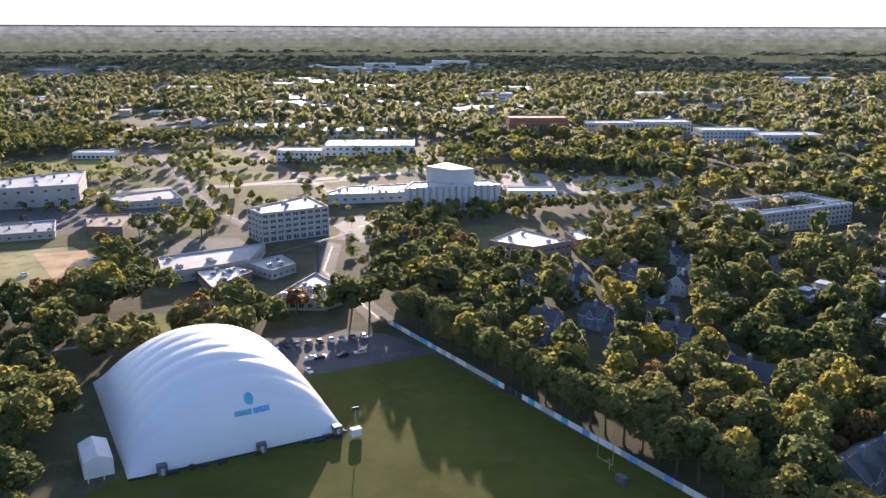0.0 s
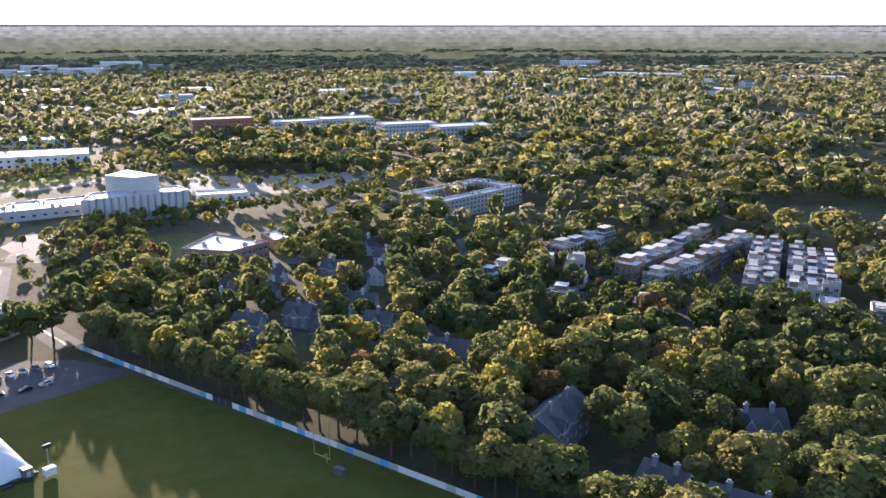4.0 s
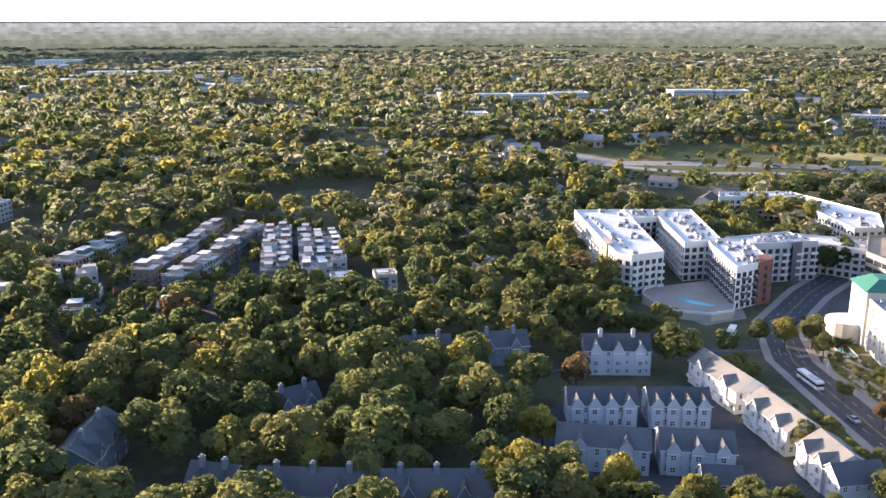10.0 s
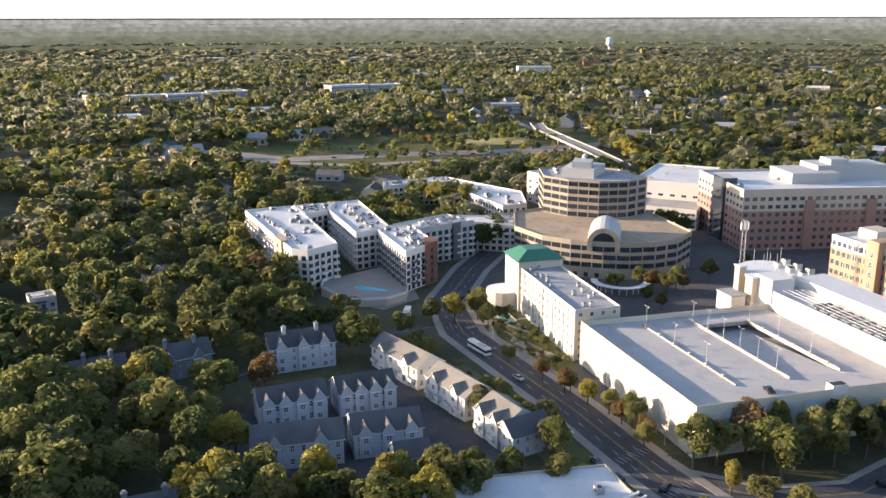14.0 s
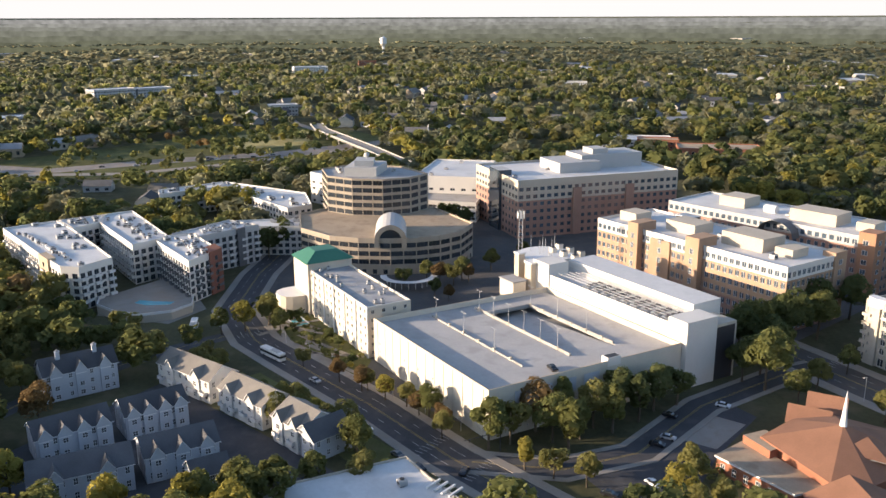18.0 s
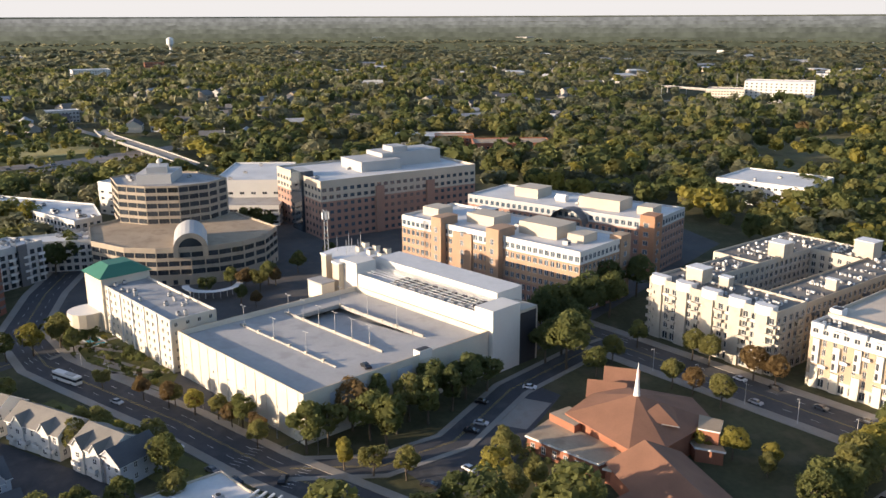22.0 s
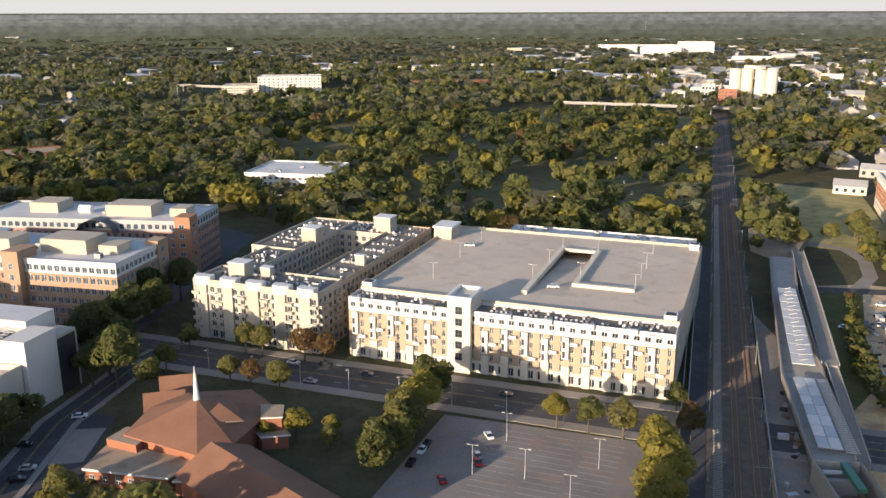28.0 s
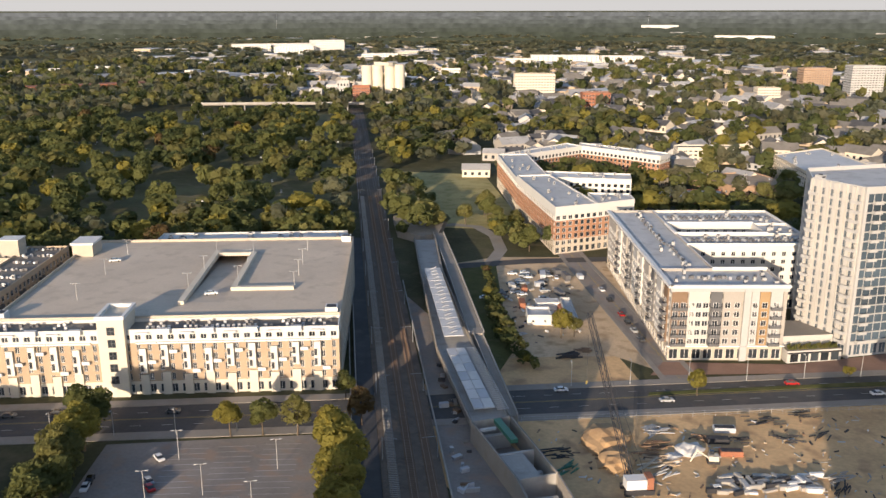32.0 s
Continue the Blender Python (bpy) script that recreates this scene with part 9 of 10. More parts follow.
def far_roofs(name, label, spots, seed, size, flat):
    """Countless far houses as one object; each spot: azimuths, distances and number."""
    rng = random.Random(seed)
    wm, rm = MB(M_TAUPE, M_GREYL, M_CREAM, M_TAN, M_GLASS), MB(M_SHING, M_SHINGT, M_ROOFG, M_ROOFW)
    for (az0, az1, r0, r1, n) in spots:
        for i in range(n):
            az, r = radians(rng.uniform(az0, az1)), rng.uniform(r0, r1)
            L = rng.uniform(*size) * (1 + r / 2500)
            if in_poly(math.sin(az) * r, math.cos(az) * r, TOWN) or in_poly(math.sin(az) * r, math.cos(az) * r, MOTOR):
                continue
            far_house(wm, rm, rng.choice([0, 0, 1, 2, 3]), rng.choice([3, 3, 2] if flat else [0, 1, 1, 2]), math.sin(az) * r, math.cos(az) * r, rng.uniform(0, math.pi), L, L * 0.6, rng.uniform(4, 7) * (1 + r / 5000), flat)
    ob = tagged(wm.build(name), label, "houses", kind="stuff")
    tagged(under(rm.build("roofs"), ob), kind="stuff")


far_roofs("distant_houses", "scattered suburban houses with gabled roofs among trees", [(56, 72, 560, 900, 26), (74, 92, 850, 1500, 44), (92, 120, 900, 1700, 30), (160, 186, 640, 1250, 95), (146, 184, 1150, 1900, 190), (157, 186, 620, 1250, 90), (-26, 8, 600, 1300, 30), (8, 60, 900, 2000, 30)], 3, (12, 22), False)
far_roofs("distant_sheds", "wide pale commercial roofs far off among trees", [(136, 186, 1650, 3200, 210), (-26, 6, 1200, 2500, 70), (18, 40, 1500, 2400, 26), (60, 100, 1900, 3300, 34), (108, 140, 1600, 3200, 46), (150, 172, 1250, 1650, 30), (140, 186, 1500, 2500, 120), (84, 130, 1700, 2500, 30)], 7, (16, 40), True)

# ---- vehicles ----
CARDATA = {}


def car_data():
    if not CARDATA:
        prof = [(-2.2, 0.35), (-2.25, 0.75), (-1.75, 0.98), (-0.75, 1.02), (1.55, 1.02), (2.2, 0.9), (2.2, 0.4)]
        cab = [(-1.15, 1.0), (-0.5, 1.48), (0.9, 1.5), (1.7, 1.02)]
        for c, m in zip([n for n, _ in CAR_COLORS], M_CAR):
            mb = MB(m)
            for sd in (0.9, -0.9):
                mb.poly([(x, sd, z) for x, z in (prof if sd < 0 else prof[::-1])])
            for (x0, z0), (x1, z1) in zip(prof, prof[1:] + prof[:1]):
                mb.poly([(x0, -0.9, z0), (x1, -0.9, z1), (x1, 0.9, z1), (x0, 0.9, z0)])
            mb.poly([(-0.55, -0.68, 1.51), (0.95, -0.68, 1.53), (0.95, 0.68, 1.53), (-0.55, 0.68, 1.51)])
            CARDATA[c] = mb.data("body")
        mb = MB(M_GLASS)
        for sd in (0.82, -0.82):
            k = [(x, sd * (1 if z < 1.2 else 0.84), z) for x, z in cab]
            mb.poly(k if sd < 0 else k[::-1])
        for (x0, z0), (x1, z1) in zip(cab, cab[1:]):
            w0, w1 = (0.82 if z0 < 1.2 else 0.69), (0.82 if z1 < 1.2 else 0.69)
            mb.poly([(x0, -w0, z0), (x1, -w1, z1), (x1, w1, z1), (x0, w0, z0)])
        CARDATA["cabin"] = mb.data("cabin")
        mb = MB(M_TYRE)
        mb.tube((0, -0.11, 0), (0, 0.11, 0), 0.33, n=10)
        CARDATA["wheel"] = mb.data("wheel")
    return CARDATA


def car(x, y, turn, color, z=0.04, where="parked on asphalt", s=1.0):
    d = car_data()
    nm = CAR_COLORS[color][0]
    top = thing("car", f"{nm[4:]} passenger car {where}", "car", "cars", at=pose(x, y, z, 0, 0, turn) @ Matrix.Diagonal((s, s, s, 1)))
    ob = new("body", d[nm])
    ob.parent = top
    ob = new("cabin", d["cabin"])
    ob.parent = top
    for wx in (-1.4, 1.35):
        for wy in (-0.82, 0.82):
            ob = new("wheel", d["wheel"])
            ob.parent = top
            ob.matrix_basis = pose(wx, wy, 0.33)
    return top


for x, y, t, c in ((142, -136, 150, 3), (142, -149, 150, 3), (144.5, -151.5, 150, 1), (150, -162, 150, 0), (158.5, -146, -60, 2), (157, -143, -60, 0), (154, -136, -60, 2)):
    car(x, y, t, c)
for x, y, t, c in ((233, -153, 25, 0), (224, -160, 25, 2), (208, -165, 25, 4), (188, -166, 26, 2), (246, -138, 25, 5), (216, -148, 25, 1), (196, -172, 26, 2), (165, -186, 26, 4), (140, -200, 26, 2)):
    car(x, y, t, c, where="on the avenue")
for x, y, t, c in ((228, 24, 42, 0), (205, 8, 40, 2), (212, 14, 40, 4), (203, -4, -20, 2), (207, -28, 80, 2), (218, -58, 60, 2), (222, -62, 60, 1), (243, -84, 60, 0), (192, -40, 60, 2), (197, -52, 30, 0), (262, 44, 45, 1), (330, 82, 10, 0), (236, -66, 55, 2)):
    car(x, y, t, c, where="on the street")
prng = random.Random(6)
for i in range(9):
    p = Vector((-62, 300)).lerp(Vector((-30, 312)), i / 8)
    car(p.x, p.y, 115 + prng.uniform(-6, 6), prng.choice([0, 1, 2, 4]), where="in the lot by the field")
for x, y, t, c in ((-47, 289, 30, 0), (-44, 290, 30, 2), (-36, 292, 30, 2), (-30, 295, 30, 1), (-46, 277, 120, 0), (-58, 284, 30, 1), (-98, 346, 20, 0), (-94, 350, 10, 1), (-92, 330, 10, 2), (-200, 395, 30, 0), (-178, 425, 30, 0), (-86, 342, 60, 2), (-68, 336, 20, 1)):
    car(x, y, t, c, where="in the yard")
for i in range(30):
    x, y = prng.uniform(92, 116), prng.uniform(-372, -318)
    car(x, y, prng.choice([20, 30, 110]), prng.choice([0, 1, 2, 4, 0, 1]), where="in the sandy yard", z=0.05)
yrng = random.Random(91)
for i in range(16):
    x, y = yrng.uniform(80, 112), yrng.uniform(-372, -306)
    if not in_poly(x, y, [(126, -360), (100, -384), (86, -374), (82, -332), (66, -296), (88, -275), (108, -302)]):
        continue
    bx = MB(yrng.choice([M_TRIM, M_GREYL, M_BRICK, M_GREYB, M_GREYD]))
    bx.cbox(x, y, 0.03, yrng.uniform(3, 8), yrng.uniform(2, 2.6), yrng.uniform(1.2, 2.7), yrng.choice([0.5, 2.0, 2.1]) + yrng.uniform(-0.2, 0.2))
    tagged(bx.build("yard_container"), "steel container in the sandy yard", "container", "yard containers")
hut = thing("yard_hut", "white hut with pale flat roof in the sandy yard", "hut", at=pose(88, -320, 0))
bx = MB(M_TRIM)
bx.cbox(88, -320, 0.03, 9, 5, 3.2, 0.45)
part("hut_body", bx, hut)
bx = MB(M_ROOFP)
bx.cbox(88, -320, 3.23, 9.6, 5.6, 0.25, 0.45)
part("hut_roof", bx, hut)
bx = MB(M_TAN, M_DARK, M_TAUPE, M_TRIM)
for i in range(160):
    x, y = yrng.uniform(66, 112), yrng.uniform(-360, -280)
    if in_poly(x, y, [(120, -350), (88, -366), (82, -332), (66, -296), (88, -275), (108, -302)]):
        bx.cbox(x, y, 0.03, yrng.uniform(0.4, 3), yrng.uniform(0.3, 1.0), yrng.uniform(0.1, 0.8), yrng.uniform(0, 3), yrng.randrange(4))
tagged(bx.build("yard_scrap"), "scrap and pallets strewn over the sandy yard", "scrap", kind="stuff")
for i, (x, y) in enumerate(((62, -324), (58, -316), (54, -308), (50, -300), (70, -340), (76, -352))):
    car(x - 3.4, y + 1.2, 118, [3, 2, 1, 4, 2, 0][i], where="beside the new apartments")
for x, y, t, c in ((30, -250, 27, 1), (-5, -278, 27, 3), (-30, -280, 27, 0), (62, -245, 27, 0), (-50, -300, 27, 2)):
    car(x, y, t, c, where="on the avenue")
for s, t, c in ((18, 78, 0), (64, 34, 0), (98, 120, 2)):
    car(*JP(s, t), 40, c, z=21.25 if t < 110 else 17.3, where="on the garage roof")
car(240, -31, 20, 2, z=13.65, where="on the roof deck")
for i in range(14):
    p = Vector((667, 306)).lerp(Vector((763, 149)), prng.random())
    car(p.x + prng.uniform(-9, 9), p.y + prng.uniform(-4, 4), 120, prng.choice([0, 1, 2, 4]), where="on the motorway")
# buses
def bus(x, y, turn):
    top = thing("city_bus", "white city bus with dark windows", "bus", "buses", at=pose(x, y, 0.05, 0, 0, turn))
    for nm, m, a in (("body", M_TRIM, (0, 0, 0.4, 12, 2.5, 2.7)), ("window_band", M_GLASS, (0, 0, 1.5, 12.06, 2.56, 0.9)), ("roof_pod", M_GREYL, (-2, 0, 3.1, 4, 1.8, 0.3))):
        mb = MB(m)
        mb.cbox(*a)
        ob = mb.build(nm)
        ob.parent = top
    for wx in (-3.6, 3.8):
        for wy in (-1.1, 1.1):
            mb = MB(M_TYRE)
            mb.tube((wx, wy - 0.15, 0.5), (wx, wy + 0.15, 0.5), 0.5, n=10)
            ob = mb.build("wheel")
            ob.parent = top


bus(311, 98, 10)
bus(283, 62, 45)

# ---- lamps and wires along the streets ----
for x, y, t in ((139, -144, 30), (145, -164, 30), (128, -152, 30), (118, -170, 30), (112, -150, 30)):
    lamp_post(x, y, 0, 8.6, t, True, "in the parking lot", "parking lot lamps")
for i in range(10):
    p = Vector((262, -121)).lerp(Vector((125, -191)), i / 9)
    lamp_post(p.x, p.y, 0.16, 8.0, 117, False, "beside the avenue", "avenue lamps")
for i in range(8):
    p = Vector((60, -250)).lerp(Vector((-60, -310)), i / 7)
    lamp_post(p.x, p.y, 0.16, 8.0, 297, False, "beside the avenue", "avenue lamps")
for i in range(8):
    p = Vector((297, 60)).lerp(Vector((215, -14)), i / 7)
    lamp_post(p.x, p.y, 0.16, 4.5, 130, False, "beside the pavement", "pavement lamps")
wp = thing("signal_mast", "dark traffic signal mast with long arm", "traffic light", at=pose(214, -14, 0))
mb = MB(M_DARK)
mb.tube((214, -14, 0), (214, -14, 7), 0.16, n=6)
mb.tube((214, -14, 6.4), (208, -4, 6.8), 0.1, n=5)
part("mast_arm", mb, wp)
for k in (0.5, 0.85):
    mb = MB(M_DARK)
    mb.cbox(214 - 6 * k, -14 + 10 * k, 5.8, 0.35, 0.35, 1.0)
    part("signal_head", mb, wp)
for a, b in (((-150, 310), (-60, 400)), ((-60, 400), (-30, 470))):
    for e in (a, b):
        up = thing("utility_pole", "wooden utility pole with crossarm", "utility pole", "utility poles", at=pose(*e, 0))
        mb = MB(M_BARK)
        mb.tube((*e, 0), (*e, 17), 0.25, 0.16, 6)
        part("pole", mb, up)
        mb = MB(M_BARK)
        mb.cbox(e[0], e[1], 15.6, 3.2, 0.25, 0.25, 0.6)
        part("crossarm", mb, up)
    wires = thing("power_lines", "thin sagging power lines", "wires", "power lines", at=pose(*a, 0))
    for o in (-1.3, 0, 1.3):
        mb = MB(M_DARK)
        prev = None
        for i in range(13):
            f = i / 12
            p = (a[0] + (b[0] - a[0]) * f + o, a[1] + (b[1] - a[1]) * f, 15.8 - 6 * f * (1 - f))
            if prev:
                mb.tube(prev, p, 0.045, n=4, cap=False)
            prev = p
        part("wire", mb, wires)
# gravestones
grng = random.Random(8)
n = 0
while n < 70:
    x, y = grng.uniform(300, 700), grng.uniform(-700, -330)
    if in_poly(x, y, CEM):
        mb = MB(M_GREYL if n % 3 else M_TRIM)
        mb.cbox(x, y, 0, grng.uniform(0.8, 1.8), 0.5, grng.uniform(0.9, 2.4), grng.uniform(0, 0.4))
        tagged(mb.build("gravestone"), "pale gravestone on the cemetery lawn", "gravestone", "gravestones")
        n += 1

# ---- single trees ----
# (x, y, height, species)
ROW_A = [(154, -124, 12, 1), (157, -131, 13, 1), (160, -138, 13, 2), (164, -145, 13, 2), (168, -151, 13, 3), (172, -158, 12, 3), (177, -166, 13, 1), (183, -169, 11, 0)]
ROW_B = [(140, -180, 9, 3), (132, -184, 9, 1), (123, -188, 10, 2), (112, -188, 9, 4), (108, -182, 12, 3), (103, -176, 13, 3), (98, -168, 14, 3), (92, -158, 14, 3), (88, -150, 13, 3), (109, -200, 10, 4)]
ROW_C = [(216, -11, 12.5, 1), (227, -25, 13, 4), (215, -33, 14, 1, 5), (226, -47, 13, 1, 6), (233, -56, 13, 0, 5), (240, -62, 12.5, 0), (222, -37, 11, 1, 6), (205, -20, 8.5, 3, 5), (200, -27, 8, 2), (196, -35, 8, 2), (249, 20, 6, 4), (237, 9, 6.5, 4), (255, 26, 6, 2), (219, -17, 12, 2), (231, -33, 13, 1, 6), (237, -50, 13, 0), (220, -29, 12, 1), (229, -42, 12, 2), (244, -70, 11, 0), (262, -96, 13, 0), (268, -104, 14, 0), (246, -108, 9, 1), (222, 2, 7, 2), (228, 2, 7, 4), (243, 13, 7, 2)]
ROW_D = [(283, -101, 13, 0), (288, -108, 13, 1), (255, -101, 13.5, 1), (278, -112, 12, 0), (292, -122, 15, 0), (300, -136, 13, 1), (314, -140, 13, 0), (322, -158, 12, 0)]
ROW_E = [(268, -133, 9, 1), (252, -146, 10, 2), (246, -149, 10, 2), (232, -157, 10, 4), (226, -161, 9, 4), (122, -214, 8, 1), (256, -118, 9, 2), (232, -128, 9, 2), (216, -136, 9, 2), (226, -132, 8, 4), (178, -152, 8, 2), (172, -146, 8, 1)]
ROW_F = [(262, 36, 7, 4), (255, 28, 7, 4), (248, 20, 7, 3), (275, 50, 6, 2), (236, 6, 9, 1), (262, 78, 8, 1), (268, 84, 8, 2), (240, 50, 8, 2), (232, 42, 8, 1), (222, 34, 9, 2), (228, 38, 8, 3), (215, 26, 8, 2), (310, 78, 10, 3), (316, 70, 11, 2), (306, 86, 9, 1)]
ROW_G = [(196, -62, 9, 2), (188, -56, 9, 3), (178, -58, 9, 2), (184, -66, 8, 2), (206, -64, 6, 2), (190, -115, 7, 3), (186, -122, 8, 3), (180, -130, 6, 3), (176, -126, 6, 2), (166, -140, 7, 2), (169, -72, 8, 2)]
ROW_H = [(170, 48, 13, 3), (176, 60, 12, 3), (168, 72, 12, 1), (178, 80, 11, 3), (164, 60, 14, 1), (172, 92, 12, 1), (186, 52, 10, 2), (182, 42, 12, 1), (160, 84, 14, 2), (192, 44, 9, 1), (196, 22, 8, 2), (165, 100, 13, 3)]
ROW_I = [(480, 0, 13, 1), (486, 20, 13, 1), (468, -8, 12, 0), (372, 4, 8, 4), (376, -6, 9, 1), (368, -2, 9, 2), (425, 84, 14, 0), (435, 88, 14, 1), (415, 90, 13, 0), (500, 120, 16, 3), (510, 128, 15, 2), (520, 132, 15, 1), (508, 140, 16, 3)]
ROW_J = [(22, -258, 7, 3), (-36, -288, 9, 3), (-22, -290, 4, 3), (120, -400, 11, 1), (112, -408, 11, 0), (104, -412, 10, 1), (74, -290, 9, 3), (70, -293, 7, 2), (160, -450, 13, 1), (168, -466, 13, 2), (170, -440, 10, 2), (146, -430, 9, 1)]
ROW_K = [(-75, 330, 12, 1), (-82, 336, 14, 1), (-88, 332, 13, 2), (-60, 338, 10, 4), (-66, 330, 9, 4), (-38, 345, 13, 1), (-30, 338, 14, 1), (-100, 344, 8, 2), (-150, 340, 16, 2), (-140, 344, 17, 3), (-158, 332, 15, 3), (-135, 470, 13, 1), (-150, 460, 12, 1), (-170, 470, 12, 0)]
ROW_M = [(323, 71, 9, 1), (308, 64, 8, 1), (316, 60, 6, 0), (346, 0, 6, 4), (352, 6, 7, 0), (374, -9, 7, 4), (375, 10, 8, 1), (366, 20, 8, 0), (392, -20, 9, 1), (404, -36, 9, 0), (300, 44, 4, 0), (292, 40, 4, 0), (284, 44, 3, 1), (276, 33, 4, 0), (99, 170, 10, 1), (90, 169, 10, 1), (102, 161, 9, 3), (129, 167, 14, 3), (126, 157, 12, 2), (141, 130, 12, 2), (151, 124, 11, 1), (114, 212, 12, 4), (180, 195, 12, 3), (141, 216, 14, 2), (170, 158, 13, 1), (193, 159, 12, 3), (225, 155, 11, 3), (190, 114, 10, 3), (248, 134, 11, 2), (139, 145, 12, 3), (147, 138, 11, 2), (114, 213, 13, 4), (101, 207, 11, 4), (73, 280, 14, 3), (92, 276, 14, 3)]
ROW_L = [(190, 109, 11, 3), (159, 103, 13, 3), (158, 95, 12, 3, 5), (169, 81, 10, 3, 6), (172, 68, 9, 1, 5), (178, 58, 12, 1), (185, 49, 12, 1), (230, 50, 9, 2), (236, 45, 9, 2), (227, 30, 8, 2), (212, 25, 10, 1), (230, 120, 12, 4), (298, 139, 13, 1), (277, 109, 12, 2), (281, 153, 14, 1), (270, 77, 7, 2), (279, 84, 7, 2), (194, 34, 9, 1), (276, 187, 13, 2), (213, 153, 13, 3), (187, 153, 14, 2), (189, 135, 15, 1), (170, 159, 15, 1), (160, 199, 15, 2)]
ROW_D = [(x, y, h * 1.25, sp) for x, y, h, sp in ROW_D]
for r in (ROW_A, ROW_B, ROW_C, ROW_D, ROW_E, ROW_F, ROW_G, ROW_H, ROW_I, ROW_J, ROW_K, ROW_L, ROW_M):
    for x, y, h, sp, *form in r:
        tree(x, y, h * 1.25, sp, 1.2, *form, group="street trees")
trng = np.random.default_rng(77)
for a, b, n in (((-240, 745), (-125, 515), 14), ((-225, 755), (-105, 525), 12), ((-255, 1000), (-95, 655), 14), ((-60, 500), (60, 520), 12), ((-30, 480), (60, 560), 10)):
    for i in range(n):
        p = Vector(a).lerp(Vector(b), (i + 0.5) / n)
        tree(p.x + trng.uniform(-3, 3), p.y + trng.uniform(-3, 3), float(trng.uniform(7, 12)), int(trng.choice([1, 2, 2, 3])), 1.0, group="avenue trees")
# ---- woods ----
T_MID = [crown_cards(TRNG, 205, 0.80, lobes=11, jitter=0.5, core=52, core_size=1.7)[0] for k in range(6)]
T_HALF = [crown_cards(TRNG, 84, 1.2, lobes=8, jitter=0.4, core=24, core_size=2.2)[0] for k in range(6)]
T_FAR = [crown_cards(TRNG, 34, 1.9, lobes=6, jitter=0.3, core=12, core_size=2.6)[0] for k in range(6)]
T_VFAR = [crown_cards(TRNG, 12, 3.6, lobes=4, jitter=0.2, core=3, core_size=4.0)[0] for k in range(5)]
T_EDGE = [crown_cards(TRNG, 7, 4.6, lobes=3, height=3.6, jitter=0.25)[0] for k in range(4)]
near = ring_points(95, 262, 11.6, 11)
near = near[free_of(near, 3.0)]
near = near[np.argsort(np.hypot(near[:, 0], near[:, 1]))]
nr = np.random.default_rng(21)
for (x, y), sp in zip(near[:70], species_of(nr, 70)):
    tree(float(x), float(y), float(nr.uniform(13, 22)), int(sp), float(nr.uniform(1.0, 1.4)), group="woodland trees")
T_NEAR = [crown_cards(TRNG, 640, 0.52, lobes=13, jitter=0.6, core=96, core_size=1.35)[0] for k in range(6)]
woods("near_woods", "dense broadleaf woods in early autumn green and olive", near[70:], T_NEAR, 12, 22, 31, None, (1.0, 1.5))
mid = ring_points(266, 450, 12.0, 12)
woods("mid_woods", "broadleaf woods between houses, green to yellow", mid[free_of(mid, 2.5)], T_MID, 11, 20, 32, None, (1.0, 1.45))
far = clearings(ring_points(455, 960, 13.5, 13), 90.0, 0.42, 4)
far = far[free_of(far, 2.5)]
# some of these leaves carry painted haze
FARLEAF = M_LEAF[:3] + M_LEAF[:3] + M_LEAF[3:4] + M_LEAF_HAZED
near_part = np.hypot(far[:, 0], far[:, 1]) < 640
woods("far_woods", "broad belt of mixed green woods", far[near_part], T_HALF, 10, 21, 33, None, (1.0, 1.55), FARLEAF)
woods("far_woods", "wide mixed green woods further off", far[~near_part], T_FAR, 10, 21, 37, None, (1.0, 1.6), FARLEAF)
vfar = clearings(ring_points(965, 2050, 19.0, 14), 150.0, 0.40, 5)
woods("distant_woods", "distant wooded suburbs, haze painted into part of the leaves", vfar[free_of(vfar, 3)], T_VFAR, 11, 20, 34, ground_z, (1.0, 1.6), M_LEAF[:3] + M_LEAF_HAZED)
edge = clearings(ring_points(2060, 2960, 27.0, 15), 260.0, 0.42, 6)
woods("horizon_woods", "wooded horizon, haze painted into its grey-green leaves", edge[free_of(edge, 4)], T_EDGE, 13, 23, 35, ground_z, (1.7, 2.7), M_LEAF_HAZED)
cem = ring_points(455, 1000, 15.0, 16, 100, 170)
cem = np.array([p for p in np.concatenate([ring_points(380, 454, 15.0, 17, 115, 165), cem]) if in_poly(p[0], p[1], CEM)])
cem = clearings(cem, 45.0, 0.22, 9)
near_part = np.hypot(cem[:, 0], cem[:, 1]) < 560
woods("cemetery_trees", "scattered mature trees on the cemetery lawn", cem[near_part], T_MID, 11, 22, 36, None, (1.0, 1.45))
woods("cemetery_trees", "mature trees on the far cemetery lawn", cem[~near_part], T_HALF, 11, 22, 38, None, (1.0, 1.45))


def belt(name, label, poly, spacing, h0, h1, seed, wide=(0.9, 1.3), away=(), templates=None):
    """Trees planted inside one stretch of the plan."""
    r = np.random.default_rng(seed)
    lo, hi = np.min(poly, 0), np.max(poly, 0)
    g = [(x + r.uniform(-0.35, 0.35) * spacing, y + r.uniform(-0.35, 0.35) * spacing) for x in np.arange(lo[0], hi[0], spacing) for y in np.arange(lo[1], hi[1], spacing)]
    g = np.array([p for p in g if in_poly(p[0], p[1], poly) and all(math.hypot(p[0] - q[0], p[1] - q[1]) > 7.5 for q in away)])
    away_r = math.hypot(*np.mean(poly, 0))
    woods(name, label, g, templates or (T_MID if away_r < 430 else T_HALF if away_r < 640 else T_FAR), h0, h1, seed, None, wide)


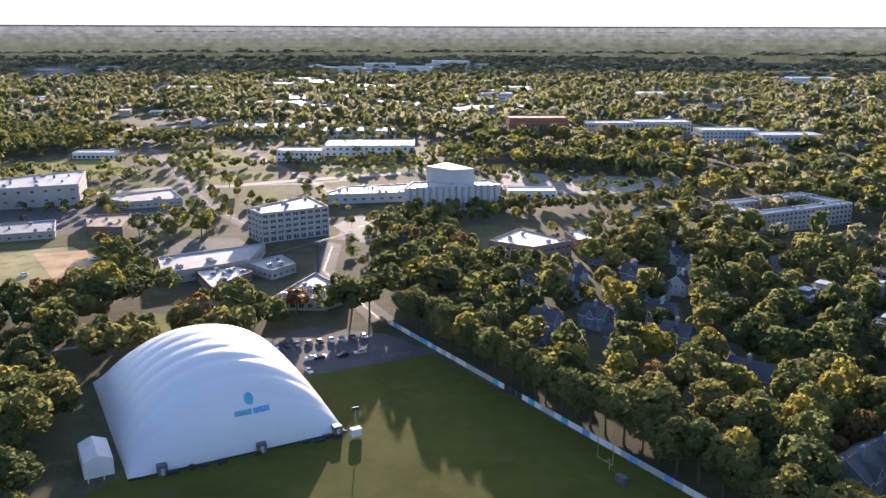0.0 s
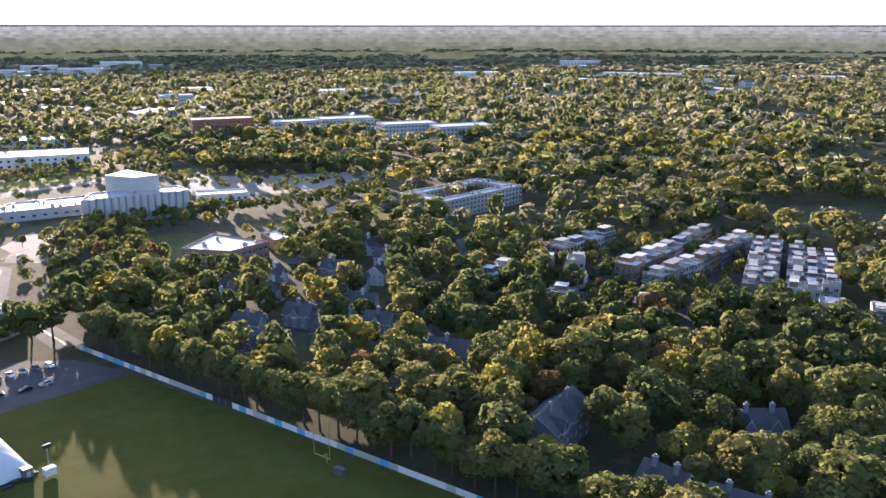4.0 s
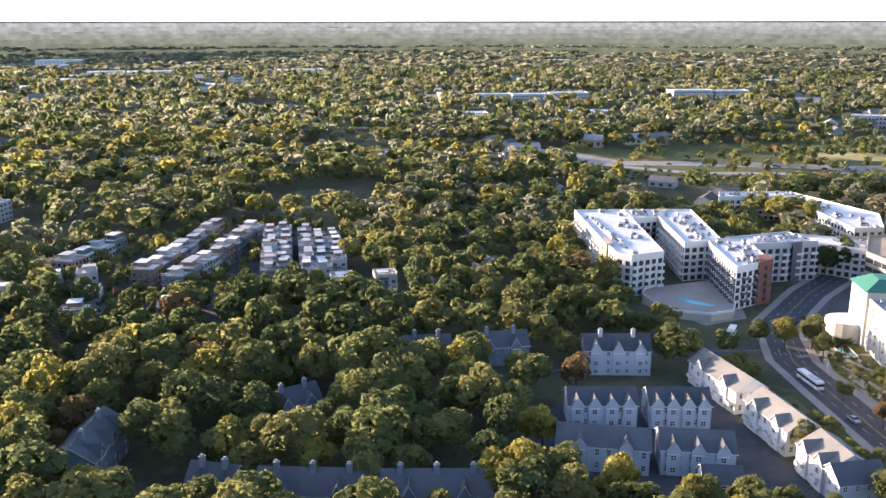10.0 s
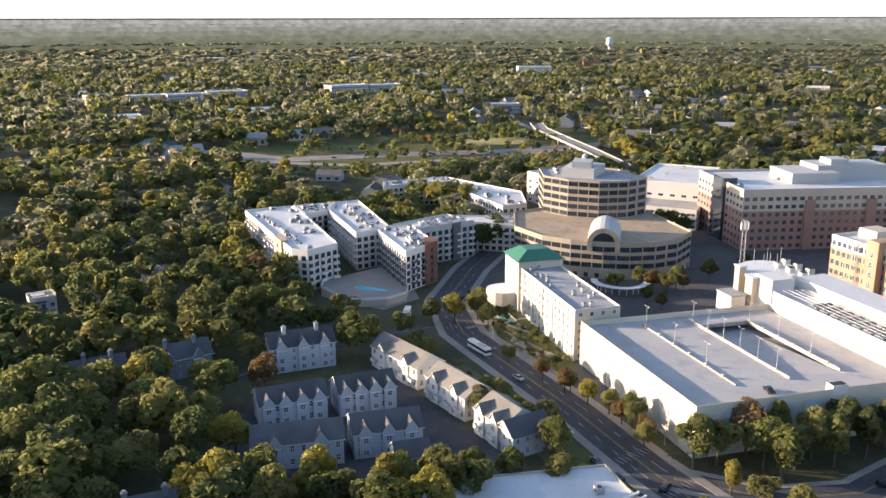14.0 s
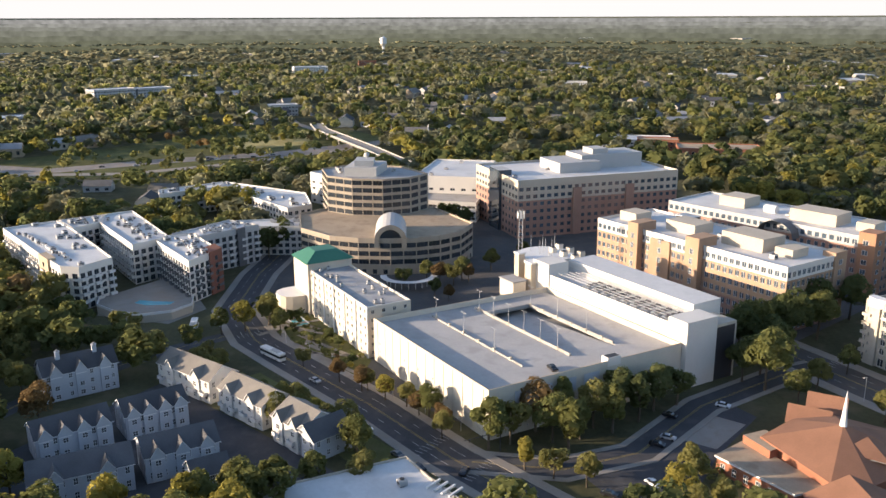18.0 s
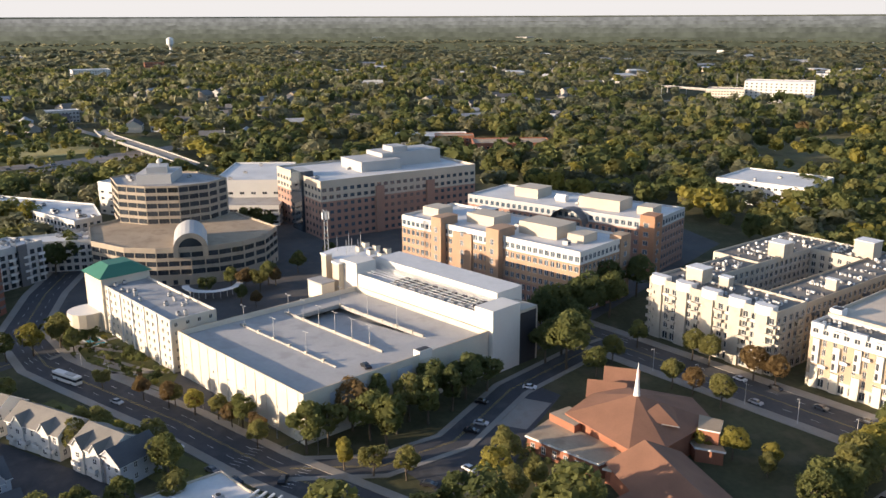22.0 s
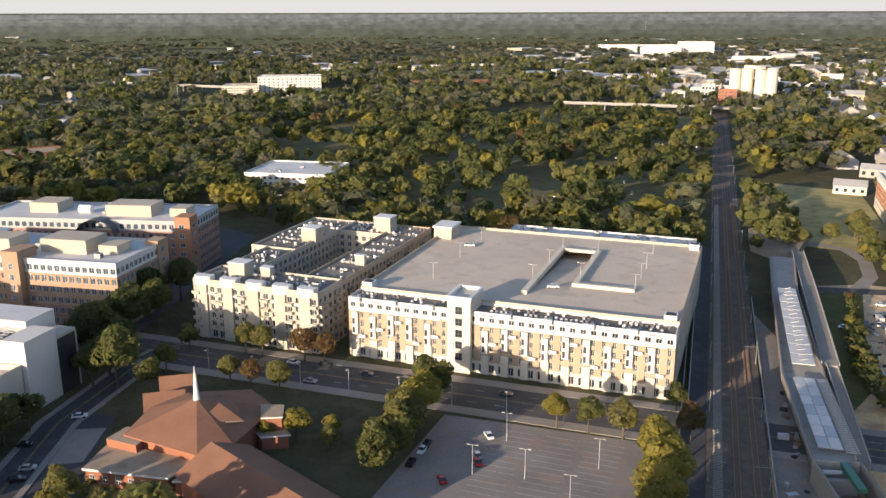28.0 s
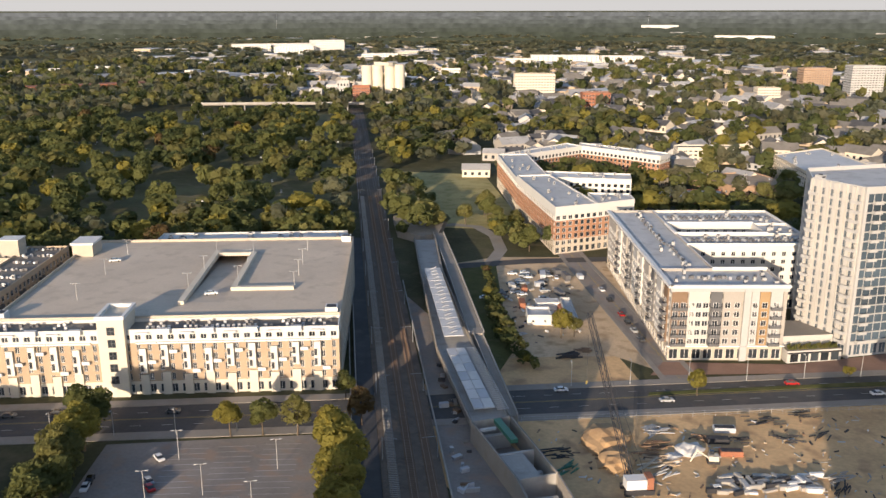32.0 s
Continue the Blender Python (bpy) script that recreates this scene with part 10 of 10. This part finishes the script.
belt("tree_belt", "belt of yellow-green trees behind the gravel field", [(58, 728), (197, 670), (222, 695), (72, 765)], 8.5, 12, 18, 51)
belt("tree_belt", "low row of small trees along the railway", [(-2, 540), (80, 541), (178, 580), (170, 594), (78, 560), (0, 560)], 6.5, 6, 10, 52)
belt("tree_belt", "trees between parking lots behind the office", [(-42, 500), (-22, 530), (8, 534), (10, 500), (-2, 420), (-34, 416), (-40, 450)], 8.5, 8, 14, 53)
belt("tree_belt", "dark trees beside the far meadow", [(-500, 985), (-335, 965), (-352, 815), (-392, 740), (-530, 760)], 12, 12, 18, 54)
belt("tree_belt", "dark trees behind the mown meadow", [(-330, 890), (-300, 870), (-265, 845), (-235, 868), (-250, 905), (-330, 940)], 10, 9, 14, 55)
belt("bushes", "dark bushes on the slope beside the waste ground", [(-184, 436), (-180, 462), (-148, 418), (-136, 385), (-158, 396)], 4.2, 3.5, 7, 56, (1.2, 1.8))
belt("tree_belt", "young trees in front of the depots", [(-100, 752), (-28, 792), (-24, 772), (-96, 732)], 9, 6, 9, 57)
belt("tree_belt", "trees among small houses and sheds", [(-176, 540), (-150, 548), (-128, 520), (-138, 478), (-176, 482)], 13, 8, 13, 58)
belt("tree_belt", "trees beside the long shed", [(-262, 545), (-240, 560), (-196, 545), (-200, 528), (-250, 520)], 12, 6, 9, 59)
belt("tree_belt", "trees beside the brick school", [(-8, 415), (14, 408), (20, 440), (4, 470)], 9, 9, 13, 60)
belt("tree_belt", "trees between the depots and the road", [(-20, 800), (40, 830), (56, 765), (10, 742)], 10, 8, 13, 61)
belt("tree_belt", "trees behind the depots", [(-240, 915), (-10, 905), (-10, 1000), (-240, 990)], 15, 10, 15, 62)
belt("garden_trees", "small garden trees between modern townhouses", [(180, 290), (245, 262), (345, 340), (330, 395), (250, 400), (190, 360)], 8.5, 6, 12, 63, (0.9, 1.2), MODERN_AT)
belt("shrubs", "low clipped shrubs in the hotel garden", [(336, 82), (300, 60), (268, 34), (280, 30), (342, 66), (350, 80)], 4.2, 1.6, 3.4, 64, (1.2, 1.7), (), T_FAR)
belt("shrubs", "low shrubs along the townhouse verge", [(262, 74), (240, 54), (200, 20), (204, 15), (246, 50), (267, 68)], 4.5, 2.0, 4.5, 65, (1.1, 1.6), (), T_FAR)
belt("shrubs", "low hedge around the church", [(180, -66), (204, -66), (206, -72), (184, -74)], 3.5, 1.6, 3.2, 66, (1.2, 1.7), (), T_FAR)
belt("scrub", "low scrub and young trees beside the motorway", [(700, 330), (760, 290), (790, 215), (760, 190), (735, 250), (690, 310)], 15, 3, 6, 67, (1.0, 1.5), (), T_FAR)
belt("scrub", "low trees between motorway and apartments", [(640, 250), (655, 215), (705, 195), (790, 75), (770, 65), (690, 150), (630, 200)], 9, 2.5, 4.5, 68, (1.1, 1.5), (), T_FAR)
belt("tree_belt", "bushy trees beside the curved lane", [(162, -456), (150, -466), (118, -400), (114, -393), (127, -385), (141, -410)], 8, 7, 12, 69)
belt("bushes", "row of dry olive bushes along the yard fence", [(130, -362), (126, -358), (101, -304), (83, -271), (72, -256), (77, -254), (90, -270), (106, -300)], 2.6, 2.6, 5.5, 70, (1.1, 1.6), (), T_FAR)
belt("tree_belt", "trees along the meadow edge", [(186, -428), (200, -440), (262, -540), (252, -548), (190, -450)], 8, 6, 11, 71)
# scattered street and yard trees of the small town
every = KEEP_OUT[:]
KEEP_OUT[:] = [k for k in every if abs(area2(k[0])) < 40000]
lo, hi = np.min(TOWN, 0), np.max(TOWN, 0)
tr = np.random.default_rng(81)
grid = np.array([(x + tr.uniform(-6, 6), y + tr.uniform(-6, 6)) for x in np.arange(lo[0], hi[0], 13) for y in np.arange(lo[1], hi[1], 13)])
grid = np.array([p for p in grid if in_poly(p[0], p[1], TOWN)])
grid = clearings(grid[free_of(grid, 2.0)], 70.0, 0.12, 12)
near_part = np.hypot(grid[:, 0], grid[:, 1]) < 520
woods("town_trees", "scattered street and yard trees between low buildings", grid[near_part], T_HALF, 5.5, 11, 82, None, (0.95, 1.3))
woods("town_trees", "scattered street trees of the far town", grid[~near_part], T_FAR, 5.5, 11, 83, None, (0.95, 1.3))
lo, hi = np.min(MOTOR, 0), np.max(MOTOR, 0)
verge = np.array([(x + tr.uniform(-8, 8), y + tr.uniform(-8, 8)) for x in np.arange(lo[0], hi[0], 15) for y in np.arange(lo[1], hi[1], 15)])
verge = np.array([p for p in verge if in_poly(p[0], p[1], MOTOR)])
verge = clearings(verge[free_of(verge, 3.0)], 60.0, 0.16, 14)
woods("verge_trees", "scattered trees on the motorway verges", verge, T_FAR, 8, 15, 84, None, (1.0, 1.5))
KEEP_OUT[:] = every
belt("scrub", "low scrub on the slope below the motorway", [(584, 300), (636, 335), (655, 215), (780, 75), (712, 40), (615, 190)], 9.5, 3.0, 6.0, 72, (1.2, 1.8), (), T_FAR)
